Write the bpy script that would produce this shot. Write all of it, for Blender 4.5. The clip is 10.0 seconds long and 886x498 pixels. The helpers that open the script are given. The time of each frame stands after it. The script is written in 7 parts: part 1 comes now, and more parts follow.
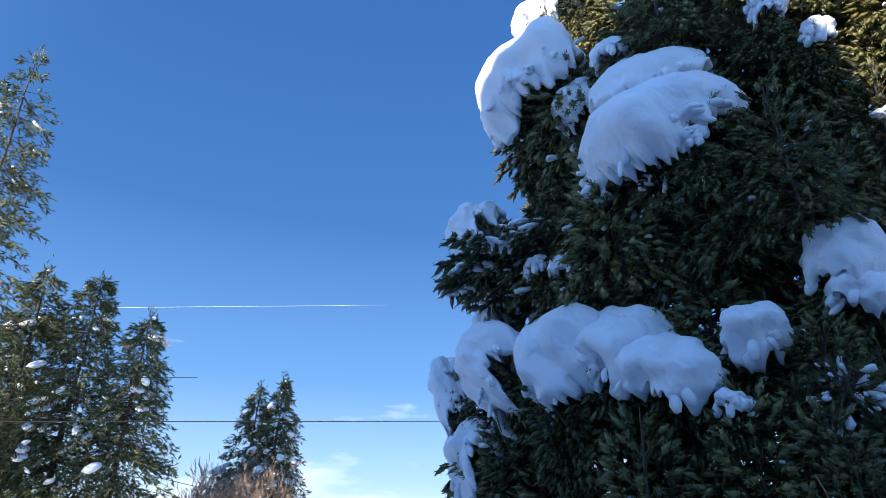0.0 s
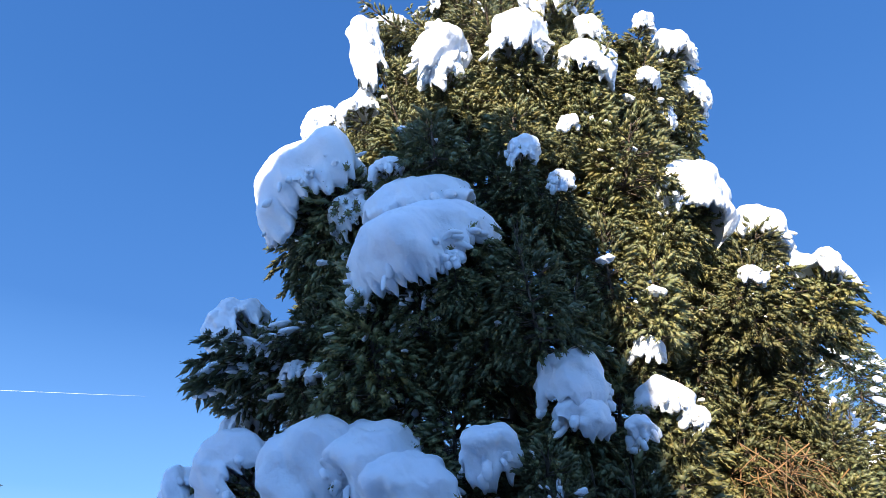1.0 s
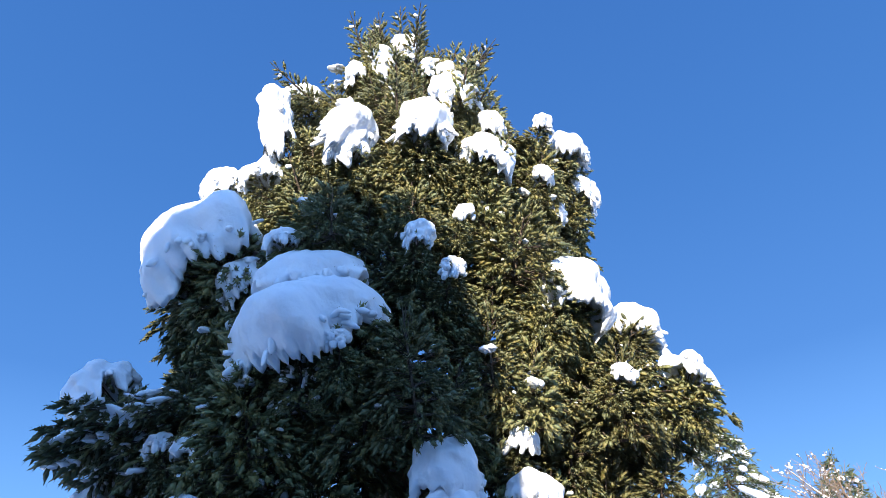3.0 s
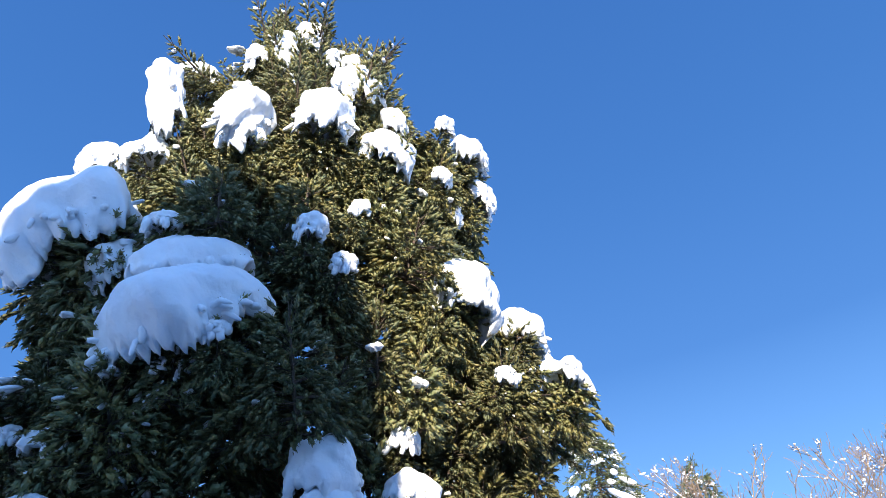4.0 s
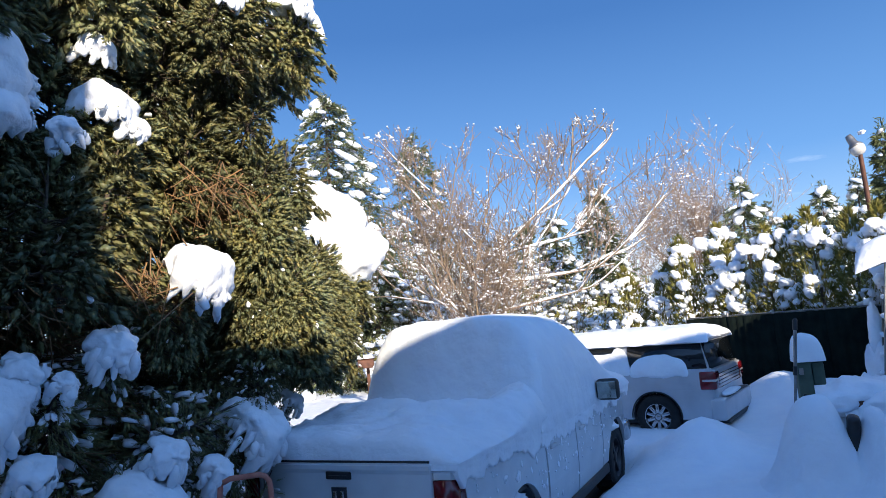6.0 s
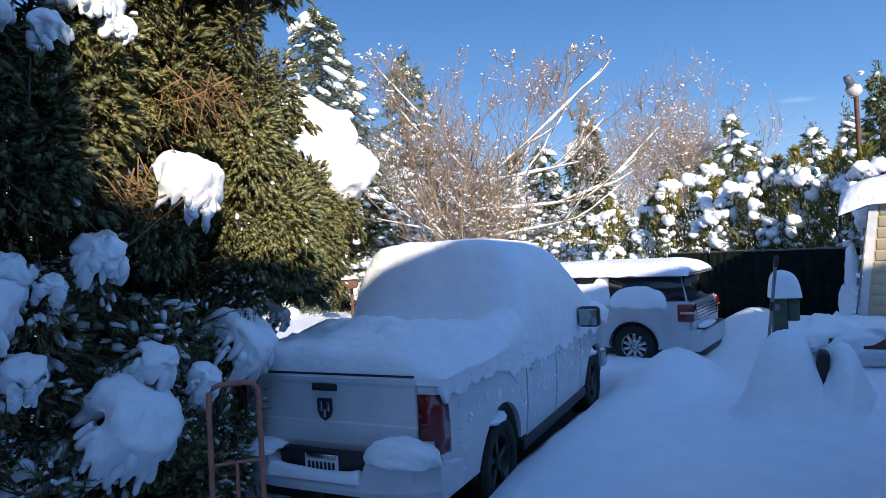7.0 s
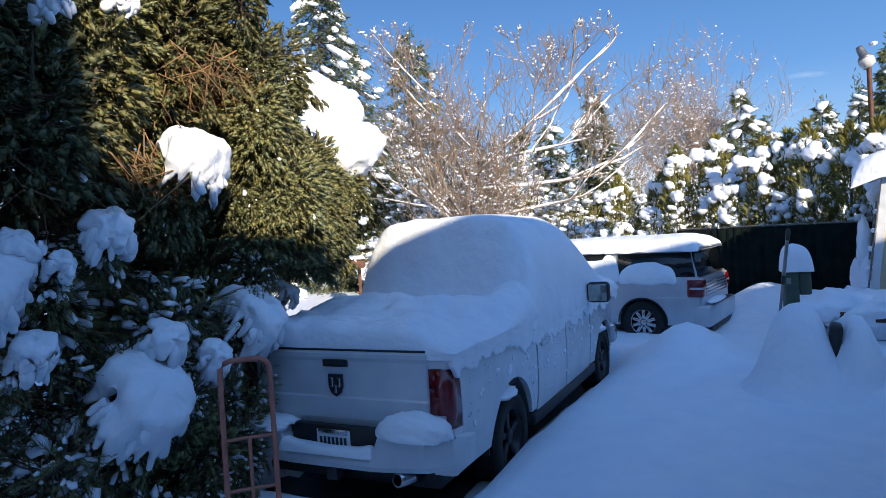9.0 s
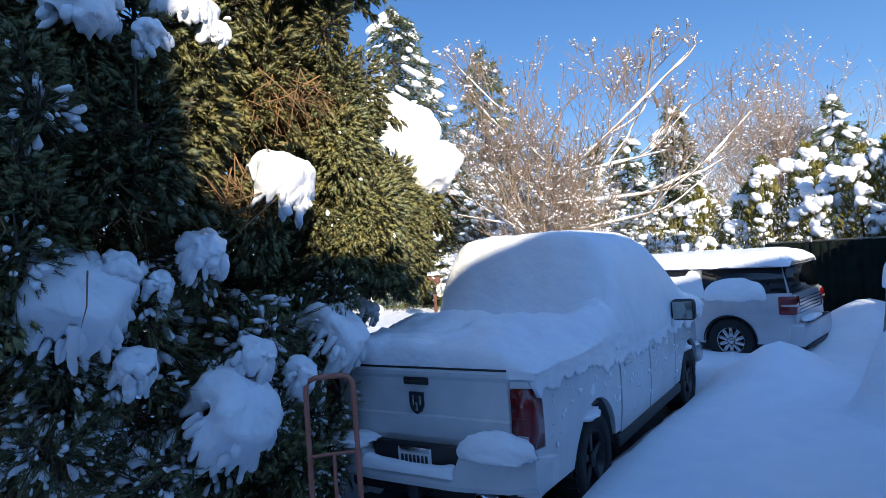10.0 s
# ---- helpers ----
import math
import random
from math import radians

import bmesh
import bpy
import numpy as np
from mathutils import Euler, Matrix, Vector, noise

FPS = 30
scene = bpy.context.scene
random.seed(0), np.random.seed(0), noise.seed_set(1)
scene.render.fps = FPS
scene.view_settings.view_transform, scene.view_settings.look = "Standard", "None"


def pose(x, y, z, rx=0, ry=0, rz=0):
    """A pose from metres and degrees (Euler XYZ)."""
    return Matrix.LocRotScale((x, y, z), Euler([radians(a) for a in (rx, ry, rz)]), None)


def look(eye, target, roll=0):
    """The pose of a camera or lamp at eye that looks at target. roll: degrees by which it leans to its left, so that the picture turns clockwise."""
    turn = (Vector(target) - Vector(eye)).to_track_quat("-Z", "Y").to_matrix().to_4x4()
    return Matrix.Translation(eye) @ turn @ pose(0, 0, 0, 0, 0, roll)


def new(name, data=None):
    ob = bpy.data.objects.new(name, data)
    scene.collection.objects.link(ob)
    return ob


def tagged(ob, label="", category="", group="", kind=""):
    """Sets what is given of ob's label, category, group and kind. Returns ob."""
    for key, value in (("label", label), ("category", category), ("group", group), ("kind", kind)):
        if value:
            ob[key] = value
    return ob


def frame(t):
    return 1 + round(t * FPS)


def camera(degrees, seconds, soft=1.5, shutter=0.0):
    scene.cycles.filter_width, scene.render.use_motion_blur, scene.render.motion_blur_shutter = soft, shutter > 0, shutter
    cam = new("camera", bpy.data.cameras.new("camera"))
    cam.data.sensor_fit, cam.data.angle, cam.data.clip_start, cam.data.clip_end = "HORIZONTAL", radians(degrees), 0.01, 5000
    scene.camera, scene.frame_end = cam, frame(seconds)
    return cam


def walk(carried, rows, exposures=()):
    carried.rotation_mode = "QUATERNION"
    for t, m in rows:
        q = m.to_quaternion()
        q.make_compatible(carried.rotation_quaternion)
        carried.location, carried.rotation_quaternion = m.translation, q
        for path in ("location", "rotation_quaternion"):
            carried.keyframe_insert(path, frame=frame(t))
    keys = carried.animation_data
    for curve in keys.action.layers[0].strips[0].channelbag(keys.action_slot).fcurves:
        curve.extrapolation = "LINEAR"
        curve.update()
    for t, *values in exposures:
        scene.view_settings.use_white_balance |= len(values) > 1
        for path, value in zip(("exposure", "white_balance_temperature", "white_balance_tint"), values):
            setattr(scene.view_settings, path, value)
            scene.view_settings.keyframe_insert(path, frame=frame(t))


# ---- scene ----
import collections

cam = camera(67.9, 10.0, soft=0.6)
PATH = [
    (0, 0.000, 0.000, 2.310, 113.60, -2.36, -1.03),
    (0.3, 0.053, -0.012, 2.329, 117.25, -0.39, -11.12),
    (0.5, 0.113, -0.022, 2.349, 118.18, -0.08, -14.60),
    (1, 0.161, -0.026, 2.391, 122.32, 1.16, -20.14),
    (1.5, 0.155, -0.056, 2.393, 125.21, 0.14, -23.50),
    (2, 0.153, -0.166, 2.436, 125.90, 2.54, -26.85),
    (2.2, 0.180, -0.198, 2.445, 126.66, 2.81, -27.62),
    (3.3, 0.217, -0.183, 2.469, 128.58, 2.15, -30.03),
    (3.5, 0.233, -0.174, 2.479, 128.95, 3.67, -30.76),
    (4, 0.272, -0.165, 2.465, 127.31, 4.66, -38.90),
    (4.5, 0.354, -0.128, 2.459, 121.74, 5.42, -46.43),
    (5, 0.431, -0.120, 2.401, 109.56, 5.64, -53.32),
    (5.5, 0.486, -0.135, 2.364, 103.12, 6.50, -58.68),
    (6, 0.536, -0.134, 2.311, 96.85, 5.31, -61.97),
    (6.2, 0.521, -0.149, 2.282, 94.65, 4.88, -62.24),
    (7.3, 0.548, -0.052, 2.260, 89.90, 2.56, -63.69),
    (7.5, 0.561, -0.049, 2.250, 89.80, 2.48, -63.76),
    (8, 0.563, -0.055, 2.247, 89.70, 2.30, -63.87),
    (8.5, 0.556, -0.049, 2.230, 89.13, 1.76, -64.62),
    (9, 0.559, -0.032, 2.224, 88.70, 3.50, -62.91),
    (9.5, 0.563, -0.006, 2.239, 88.89, 4.64, -59.89),
    (10, 0.546, 0.019, 2.246, 90.45, 3.94, -56.56),
]
walk(cam, [(t, pose(x, y, z, rx, ry, rz)) for t, x, y, z, rx, ry, rz in PATH], exposures=((0, 0.93), (1, 1.20), (3.5, 1.20), (5.5, 0.86), (8.5, 0.56), (10, 0.74)))

# ---- light ----
SUN_ELEV, SUN_AZ = 21.0, 223.0          # degrees; azimuth from +y towards +x
world = bpy.data.worlds.new("winter_sky")
scene.world = world
world.use_nodes = True
wn, wl = world.node_tree.nodes, world.node_tree.links
wn.clear()
sky = wn.new("ShaderNodeTexSky")
sky.sky_type, sky.sun_disc = "NISHITA", False
sky.sun_elevation, sky.sun_rotation = radians(SUN_ELEV), radians(SUN_AZ)
sky.air_density, sky.dust_density, sky.ozone_density = 1.0, 0.0, 4.0
bg = wn.new("ShaderNodeBackground")
bg.inputs["Strength"].default_value = 0.118
wout = wn.new("ShaderNodeOutputWorld")
# deep winter blue over the physical sky, paler to the horizon, with a few low clouds
geo_w = wn.new("ShaderNodeTexCoord")
sep = wn.new("ShaderNodeSeparateXYZ")
wl.new(geo_w.outputs["Generated"], sep.inputs[0])
ramp_w = wn.new("ShaderNodeValToRGB")
wl.new(sep.outputs["Z"], ramp_w.inputs["Fac"])
el = ramp_w.color_ramp.elements
el[0].position, el[0].color = 0.0, (3.9, 4.8, 6.0, 1)
el[1].position, el[1].color = 0.85, (0.16, 0.68, 2.2, 1)
for q, col in ((0.07, (2.0, 3.3, 5.3, 1)), (0.2, (0.76, 1.95, 4.3, 1)), (0.42, (0.27, 0.98, 2.80, 1)), (0.65, (0.19, 0.79, 2.42, 1))):
    e = el.new(q)
    e.color = col
blend = wn.new("ShaderNodeMix")
blend.data_type = "RGBA"
blend.inputs["Factor"].default_value = 0.85
wl.new(sky.outputs[0], blend.inputs["A"])
wl.new(ramp_w.outputs["Color"], blend.inputs["B"])
stretch = wn.new("ShaderNodeMapping")
stretch.inputs["Scale"].default_value = (2.2, 2.2, 9.0)
wl.new(geo_w.outputs["Generated"], stretch.inputs["Vector"])
cloud = wn.new("ShaderNodeTexNoise")
cloud.inputs["Scale"].default_value, cloud.inputs["Detail"].default_value = 2.3, 7
wl.new(stretch.outputs[0], cloud.inputs["Vector"])
low = wn.new("ShaderNodeMapRange")
low.inputs["From Min"].default_value, low.inputs["From Max"].default_value = 0.02, 0.34
low.inputs["To Min"].default_value, low.inputs["To Max"].default_value = 0.10, -0.30
wl.new(sep.outputs["Z"], low.inputs["Value"])
addc = wn.new("ShaderNodeMath")
wl.new(cloud.outputs["Fac"], addc.inputs[0])
wl.new(low.outputs[0], addc.inputs[1])
edge = wn.new("ShaderNodeMapRange")
edge.inputs["From Min"].default_value, edge.inputs["From Max"].default_value = 0.52, 0.72
edge.inputs["To Max"].default_value = 0.8
wl.new(addc.outputs[0], edge.inputs["Value"])
over = wn.new("ShaderNodeMix")
over.data_type = "RGBA"
over.inputs["B"].default_value = (5.6, 6.2, 7.2, 1)
wl.new(edge.outputs[0], over.inputs["Factor"])
wl.new(blend.outputs["Result"], over.inputs["A"])
# the sky is paler and brighter round the sun than away from it
aim = wn.new("ShaderNodeVectorMath")
aim.operation = "DOT_PRODUCT"
wl.new(geo_w.outputs["Generated"], aim.inputs[0])
aim.inputs[1].default_value = (math.sin(radians(SUN_AZ)) * math.cos(radians(SUN_ELEV)), math.cos(radians(SUN_AZ)) * math.cos(radians(SUN_ELEV)), math.sin(radians(SUN_ELEV)))
near = wn.new("ShaderNodeMapRange")
near.interpolation_type = "SMOOTHSTEP"
near.inputs["From Min"].default_value, near.inputs["From Max"].default_value = 0.0, 1.0
wl.new(aim.outputs["Value"], near.inputs["Value"])
glow = wn.new("ShaderNodeMix")
glow.data_type, glow.blend_type = "RGBA", "ADD"
glow.inputs["B"].default_value = (1.2, 2.3, 4.5, 1)
wl.new(near.outputs[0], glow.inputs["Factor"])
wl.new(over.outputs["Result"], glow.inputs["A"])
wl.new(glow.outputs["Result"], bg.inputs["Color"])
wl.new(bg.outputs[0], wout.inputs["Surface"])
sun_data = bpy.data.lights.new("sun", "SUN")
sun_data.energy, sun_data.angle, sun_data.color = 5.0, radians(0.5), (1.0, 0.87, 0.68)
sun = new("sun", sun_data)
TO_SUN = Vector((math.sin(radians(SUN_AZ)) * math.cos(radians(SUN_ELEV)), math.cos(radians(SUN_AZ)) * math.cos(radians(SUN_ELEV)), math.sin(radians(SUN_ELEV))))
sun.matrix_world = look(tuple(TO_SUN * 60), (0, 0, 0))


# ---- materials ----
def material(name, base, rough=0.6, metal=0.0, vary=0.15, scale=6.0, fine=60.0, bump=0.2, bump_dist=0.01, second=None, island=0.0, coat=0.0, spec=0.5, detail=3, by_object=0.0):
    """A surface with colour variation at two scales and fine relief."""
    m = bpy.data.materials.new(name)
    m.use_nodes = True
    n, l = m.node_tree.nodes, m.node_tree.links
    p = n["Principled BSDF"]
    p.inputs["Roughness"].default_value, p.inputs["Metallic"].default_value = rough, metal
    p.inputs["Coat Weight"].default_value = coat
    p.inputs["Specular IOR Level"].default_value = spec
    co = n.new("ShaderNodeTexCoord")
    big, small = n.new("ShaderNodeTexNoise"), n.new("ShaderNodeTexNoise")
    big.inputs["Scale"].default_value, small.inputs["Scale"].default_value = scale, fine
    big.inputs["Detail"].default_value, small.inputs["Detail"].default_value = 4, detail
    l.new(co.outputs["Object"], big.inputs["Vector"])
    l.new(co.outputs["Object"], small.inputs["Vector"])
    mix = n.new("ShaderNodeMix")
    mix.data_type = "RGBA"
    b = Vector(base)
    second = Vector(second) if second else b * (1 - vary * 2)
    mix.inputs["A"].default_value = (*b, 1)
    mix.inputs["B"].default_value = (*second, 1)
    ramp = n.new("ShaderNodeMapRange")
    ramp.inputs["From Min"].default_value, ramp.inputs["From Max"].default_value = 0.35, 0.7
    l.new(big.outputs["Fac"], ramp.inputs["Value"])
    fac = ramp.outputs["Result"]
    if island:
        geo = n.new("ShaderNodeNewGeometry")
        add = n.new("ShaderNodeMath")
        add.operation = "MULTIPLY_ADD"
        add.inputs[1].default_value = island
        l.new(geo.outputs["Random Per Island"], add.inputs[0])
        sc = n.new("ShaderNodeMath")
        sc.operation = "MULTIPLY"
        sc.inputs[1].default_value = 1 - island
        l.new(fac, sc.inputs[0])
        l.new(sc.outputs[0], add.inputs[2])
        fac = add.outputs[0]
    l.new(fac, mix.inputs["Factor"])
    tint = n.new("ShaderNodeMix")
    tint.data_type, tint.blend_type = "RGBA", "MULTIPLY"
    tint.inputs["Factor"].default_value = vary
    l.new(mix.outputs["Result"], tint.inputs["A"])
    l.new(small.outputs["Color"], tint.inputs["B"])
    colour = tint.outputs["Result"]
    if by_object:
        # each piece a little lighter or darker than its neighbours
        info, span, shade = n.new("ShaderNodeObjectInfo"), n.new("ShaderNodeMapRange"), n.new("ShaderNodeVectorMath")
        span.inputs["To Min"].default_value, span.inputs["To Max"].default_value = 1 - by_object, 1 + 0.6 * by_object
        shade.operation = "SCALE"
        l.new(info.outputs["Random"], span.inputs["Value"])
        l.new(colour, shade.inputs[0])
        l.new(span.outputs[0], shade.inputs["Scale"])
        colour = shade.outputs[0]
    l.new(colour, p.inputs["Base Color"])
    if bump:
        bp = n.new("ShaderNodeBump")
        bp.inputs["Strength"].default_value, bp.inputs["Distance"].default_value = bump, bump_dist
        l.new(small.outputs["Fac"], bp.inputs["Height"])
        l.new(bp.outputs["Normal"], p.inputs["Normal"])
    return m


SNOW = material("snow", (0.86, 0.88, 0.91), 0.55, vary=0.03, scale=3, fine=7, bump=0.55, bump_dist=0.05, second=(0.80, 0.83, 0.88), detail=9)
NEEDLE = material("spruce_needles", (0.165, 0.205, 0.120), 0.5, vary=0.35, scale=1.2, fine=30, bump=0, second=(0.28, 0.235, 0.07), island=0.65, spec=0.4, by_object=0.42)
FIR = material("far_fir_needles", (0.10, 0.135, 0.075), 0.6, vary=0.3, scale=0.8, fine=20, bump=0, second=(0.14, 0.15, 0.055), island=0.6, spec=0.3)
CEDAR = material("hedge_cedar", (0.19, 0.19, 0.045), 0.6, vary=0.3, scale=1.0, fine=20, bump=0, second=(0.26, 0.225, 0.055), island=0.6, spec=0.3)
DEAD = material("dead_twigs", (0.36, 0.19, 0.075), 0.8, vary=0.3, scale=3, fine=40, bump=0, second=(0.22, 0.15, 0.09), island=0.6)
BARK = material("spruce_bark", (0.14, 0.10, 0.07), 0.9, vary=0.35, scale=5, fine=40, bump=0.8, bump_dist=0.02, second=(0.08, 0.06, 0.045))
PALE_BARK = material("pale_bare_wood", (0.44, 0.30, 0.19), 0.8, vary=0.3, scale=2, fine=30, bump=0.3, second=(0.27, 0.21, 0.18), island=0.6)
GREY_BARK = material("grey_bare_wood", (0.25, 0.18, 0.135), 0.8, vary=0.3, scale=2, fine=30, bump=0.3, second=(0.36, 0.26, 0.17), island=0.6)
PAINT = material("white_car_paint", (0.62, 0.64, 0.66), 0.32, vary=0.06, scale=3, fine=90, bump=0.03, coat=0.5, second=(0.52, 0.54, 0.57))
SILVER = material("silver_car_paint", (0.55, 0.57, 0.60), 0.30, 0.35, vary=0.06, scale=3, fine=90, bump=0.03, coat=0.5, second=(0.46, 0.48, 0.52))
RUBBER = material("tyre_rubber", (0.018, 0.018, 0.019), 0.85, vary=0.3, scale=12, fine=90, bump=0.4)
BLACK = material("black_plastic", (0.022, 0.022, 0.024), 0.5, vary=0.2, scale=12, fine=120, bump=0.15)
CHROME = material("dull_chrome", (0.55, 0.56, 0.58), 0.22, 1.0, vary=0.1, scale=10, fine=80, bump=0.02)
RED = material("red_lens", (0.20, 0.008, 0.012), 0.18, vary=0.2, scale=9, fine=70, bump=0.05, coat=0.6)
CLEAR = material("clear_lens", (0.55, 0.52, 0.52), 0.15, vary=0.15, scale=20, fine=90, bump=0.1, coat=0.6)
DARK_GLASS = material("dark_tinted_glass", (0.010, 0.012, 0.014), 0.06, vary=0.1, scale=4, fine=40, bump=0)
SIDING = material("cream_siding", (0.62, 0.50, 0.33), 0.7, vary=0.12, scale=2, fine=50, bump=0.15, second=(0.52, 0.42, 0.28))
WALL = material("house_siding", (0.48, 0.47, 0.46), 0.8, vary=0.1, scale=2, fine=40, bump=0.2)
GREEN_BOX = material("green_metal_box", (0.07, 0.11, 0.075), 0.55, vary=0.2, scale=5, fine=60, bump=0.1)
FENCE = material("dark_fence_mesh", (0.010, 0.017, 0.014), 0.95, vary=0.3, scale=4, fine=70, bump=0.4, spec=0.1)
RUST = material("faded_red_tube", (0.52, 0.19, 0.13), 0.55, vary=0.25, scale=8, fine=70, bump=0.15, second=(0.40, 0.12, 0.08))
STEEL = material("weathered_steel", (0.32, 0.31, 0.30), 0.45, 0.7, vary=0.2, scale=8, fine=60, bump=0.1)
RUSTY = material("rusty_pole", (0.16, 0.065, 0.040), 0.7, 0.2, vary=0.3, scale=6, fine=50, bump=0.2)
BLUE_SIGN = material("blue_sign", (0.02, 0.10, 0.40), 0.4, vary=0.1, scale=6, fine=60, bump=0.05)
GREEN_SIGN = material("green_sign", (0.01, 0.30, 0.14), 0.4, vary=0.1, scale=6, fine=60, bump=0.05)
WHITE = material("white_enamel", (0.72, 0.73, 0.74), 0.4, vary=0.06, scale=6, fine=60, bump=0.05)
LOGO = material("dark_badge", (0.035, 0.040, 0.055), 0.35, 0.3, vary=0.1, scale=20, fine=90, bump=0.05)
HILL = material("snowy_hill", (0.42, 0.45, 0.50), 0.9, vary=0.3, scale=0.01, fine=0.08, bump=0, second=(0.14, 0.17, 0.20))
GLOW_GLASS = material("lamp_glass", (0.62, 0.60, 0.56), 0.25, vary=0.1, scale=10, fine=60, bump=0.1)
MIRROR = material("mirror_glass", (0.42, 0.44, 0.40), 0.08, 0.9, vary=0.1, scale=6, fine=30, bump=0)
ASPHALT = material("wet_asphalt", (0.035, 0.035, 0.037), 0.7, vary=0.3, scale=4, fine=60, bump=0.4)
RIM = material("dark_wheel_metal", (0.07, 0.07, 0.075), 0.4, 0.6, vary=0.2, scale=9, fine=80, bump=0.05)


# ---- mesh helpers ----
def tri_mesh(name, V, F, mat, smooth=True):
    me = bpy.data.meshes.new(name)
    V, F = np.asarray(V, np.float32), np.asarray(F, np.int32)
    me.vertices.add(len(V))
    me.vertices.foreach_set("co", V.ravel())
    me.loops.add(F.size)
    me.loops.foreach_set("vertex_index", F.ravel())
    me.polygons.add(len(F))
    me.polygons.foreach_set("loop_start", np.arange(0, F.size, 3, dtype=np.int32))
    me.polygons.foreach_set("use_smooth", np.full(len(F), smooth))
    me.update(calc_edges=True)
    me.materials.append(mat)
    return me


def part(name, bm, mat, parent=None, label="", smooth=True):
    """Links a bmesh (or a mesh) as one mesh object, under a thing where parent is given."""
    if isinstance(bm, bmesh.types.BMesh):
        me = bpy.data.meshes.new(name)
        for f in bm.faces:
            f.smooth = smooth
        bm.to_mesh(me)
        bm.free()
        me.materials.append(mat)
    else:
        me = bm
    ob = new(name, me)
    if parent is not None:
        ob.parent = parent
    if label:
        tagged(ob, label)
    return ob


def thing(name, m, label, category, group="", kind=""):
    ob = new(name)
    ob.empty_display_size = 0.2
    ob.matrix_world = m
    return tagged(ob, label, category, group, kind)


def box(bm, x0, x1, y0, y1, z0, z1, bevel=0.0, seg=2):
    vs = [bm.verts.new((x, y, z)) for x in (x0, x1) for y in (y0, y1) for z in (z0, z1)]
    q = [(0, 1, 3, 2), (4, 6, 7, 5), (0, 4, 5, 1), (2, 3, 7, 6), (0, 2, 6, 4), (1, 5, 7, 3)]
    fs = [bm.faces.new([vs[i] for i in f]) for f in q]
    if bevel:
        es = list({e for f in fs for e in f.edges})
        bmesh.ops.bevel(bm, geom=es, offset=bevel, segments=seg, affect="EDGES", profile=0.5)
    return bm


def bbox(x0, x1, y0, y1, z0, z1, bevel=0.0, seg=2):
    return box(bmesh.new(), x0, x1, y0, y1, z0, z1, bevel, seg)


def tube(points, radii, sides=6):
    """Vertices and triangles of a tapering tube along points."""
    P = np.asarray(points, float)
    n = len(P)
    T = np.gradient(P, axis=0)
    T /= np.linalg.norm(T, axis=1, keepdims=True) + 1e-9
    ref = np.where(np.abs(T[:, 2:3]) > 0.9, np.array([[1.0, 0, 0]]), np.array([[0, 0, 1.0]]))
    A = np.cross(T, ref)
    A /= np.linalg.norm(A, axis=1, keepdims=True) + 1e-9
    B = np.cross(T, A)
    a = np.arange(sides) * 2 * np.pi / sides
    V = P[:, None] + np.asarray(radii, float)[:, None, None] * (A[:, None] * np.cos(a)[None, :, None] + B[:, None] * np.sin(a)[None, :, None])
    F = []
    for i in range(n - 1):
        for j in range(sides):
            k = (j + 1) % sides
            F += [(i * sides + j, i * sides + k, (i + 1) * sides + k), (i * sides + j, (i + 1) * sides + k, (i + 1) * sides + j)]
    return V.reshape(-1, 3), np.array(F)


def joined(pieces):
    """One pair of vertices and triangles from many."""
    vs, fs, k = [], [], 0
    for V, F in pieces:
        vs.append(V)
        fs.append(F + k)
        k += len(V)
    return np.concatenate(vs), np.concatenate(fs)


def frames_for(D, rng):
    """Turns whose first axis lies along each row of D, spun at random."""
    D = D / (np.linalg.norm(D, axis=1, keepdims=True) + 1e-9)
    A = np.cross(D, rng.normal(size=D.shape))
    A /= np.linalg.norm(A, axis=1, keepdims=True) + 1e-9
    return np.stack([D, A, np.cross(D, A)], axis=2)


def scatter(V, F, M, T):
    k = len(T)
    W = np.einsum("kij,nj->kni", M, V) + T[:, None]
    G = F[None] + (np.arange(k) * len(V))[:, None, None]
    return W.reshape(-1, 3), G.reshape(-1, 3)


def shoot():
    """A needle-clad shoot along +x, one long: a plump spindle with needles that stand out forward all round."""
    V, F, n = [], [], 3
    for i, (x, r) in enumerate(((0.0, 0.10), (0.55, 0.165))):
        for j in range(n):
            t = (j + 0.5 * i) * 2 * math.pi / n
            V.append((x, r * math.cos(t), r * math.sin(t)))
    V.append((1.0, 0, 0))
    for j in range(n):
        k = (j + 1) % n
        F += [(j, k, n + k), (j, n + k, n + j), (n + j, n + k, 6)]
    for i in range(15):
        x, t = 0.10 + 0.86 * i / 14, i * 2.39996
        r0, r1 = 0.10, 0.27 - 0.13 * (i / 14) ** 2
        c, s = math.cos(t), math.sin(t)
        k = len(V)
        V += [(x - 0.045, r0 * c - 0.042 * s, r0 * s + 0.042 * c), (x - 0.045, r0 * c + 0.042 * s, r0 * s - 0.042 * c), (x + 0.16, r1 * c, r1 * s)]
        F.append((k, k + 1, k + 2))
    return np.array(V), np.array(F)


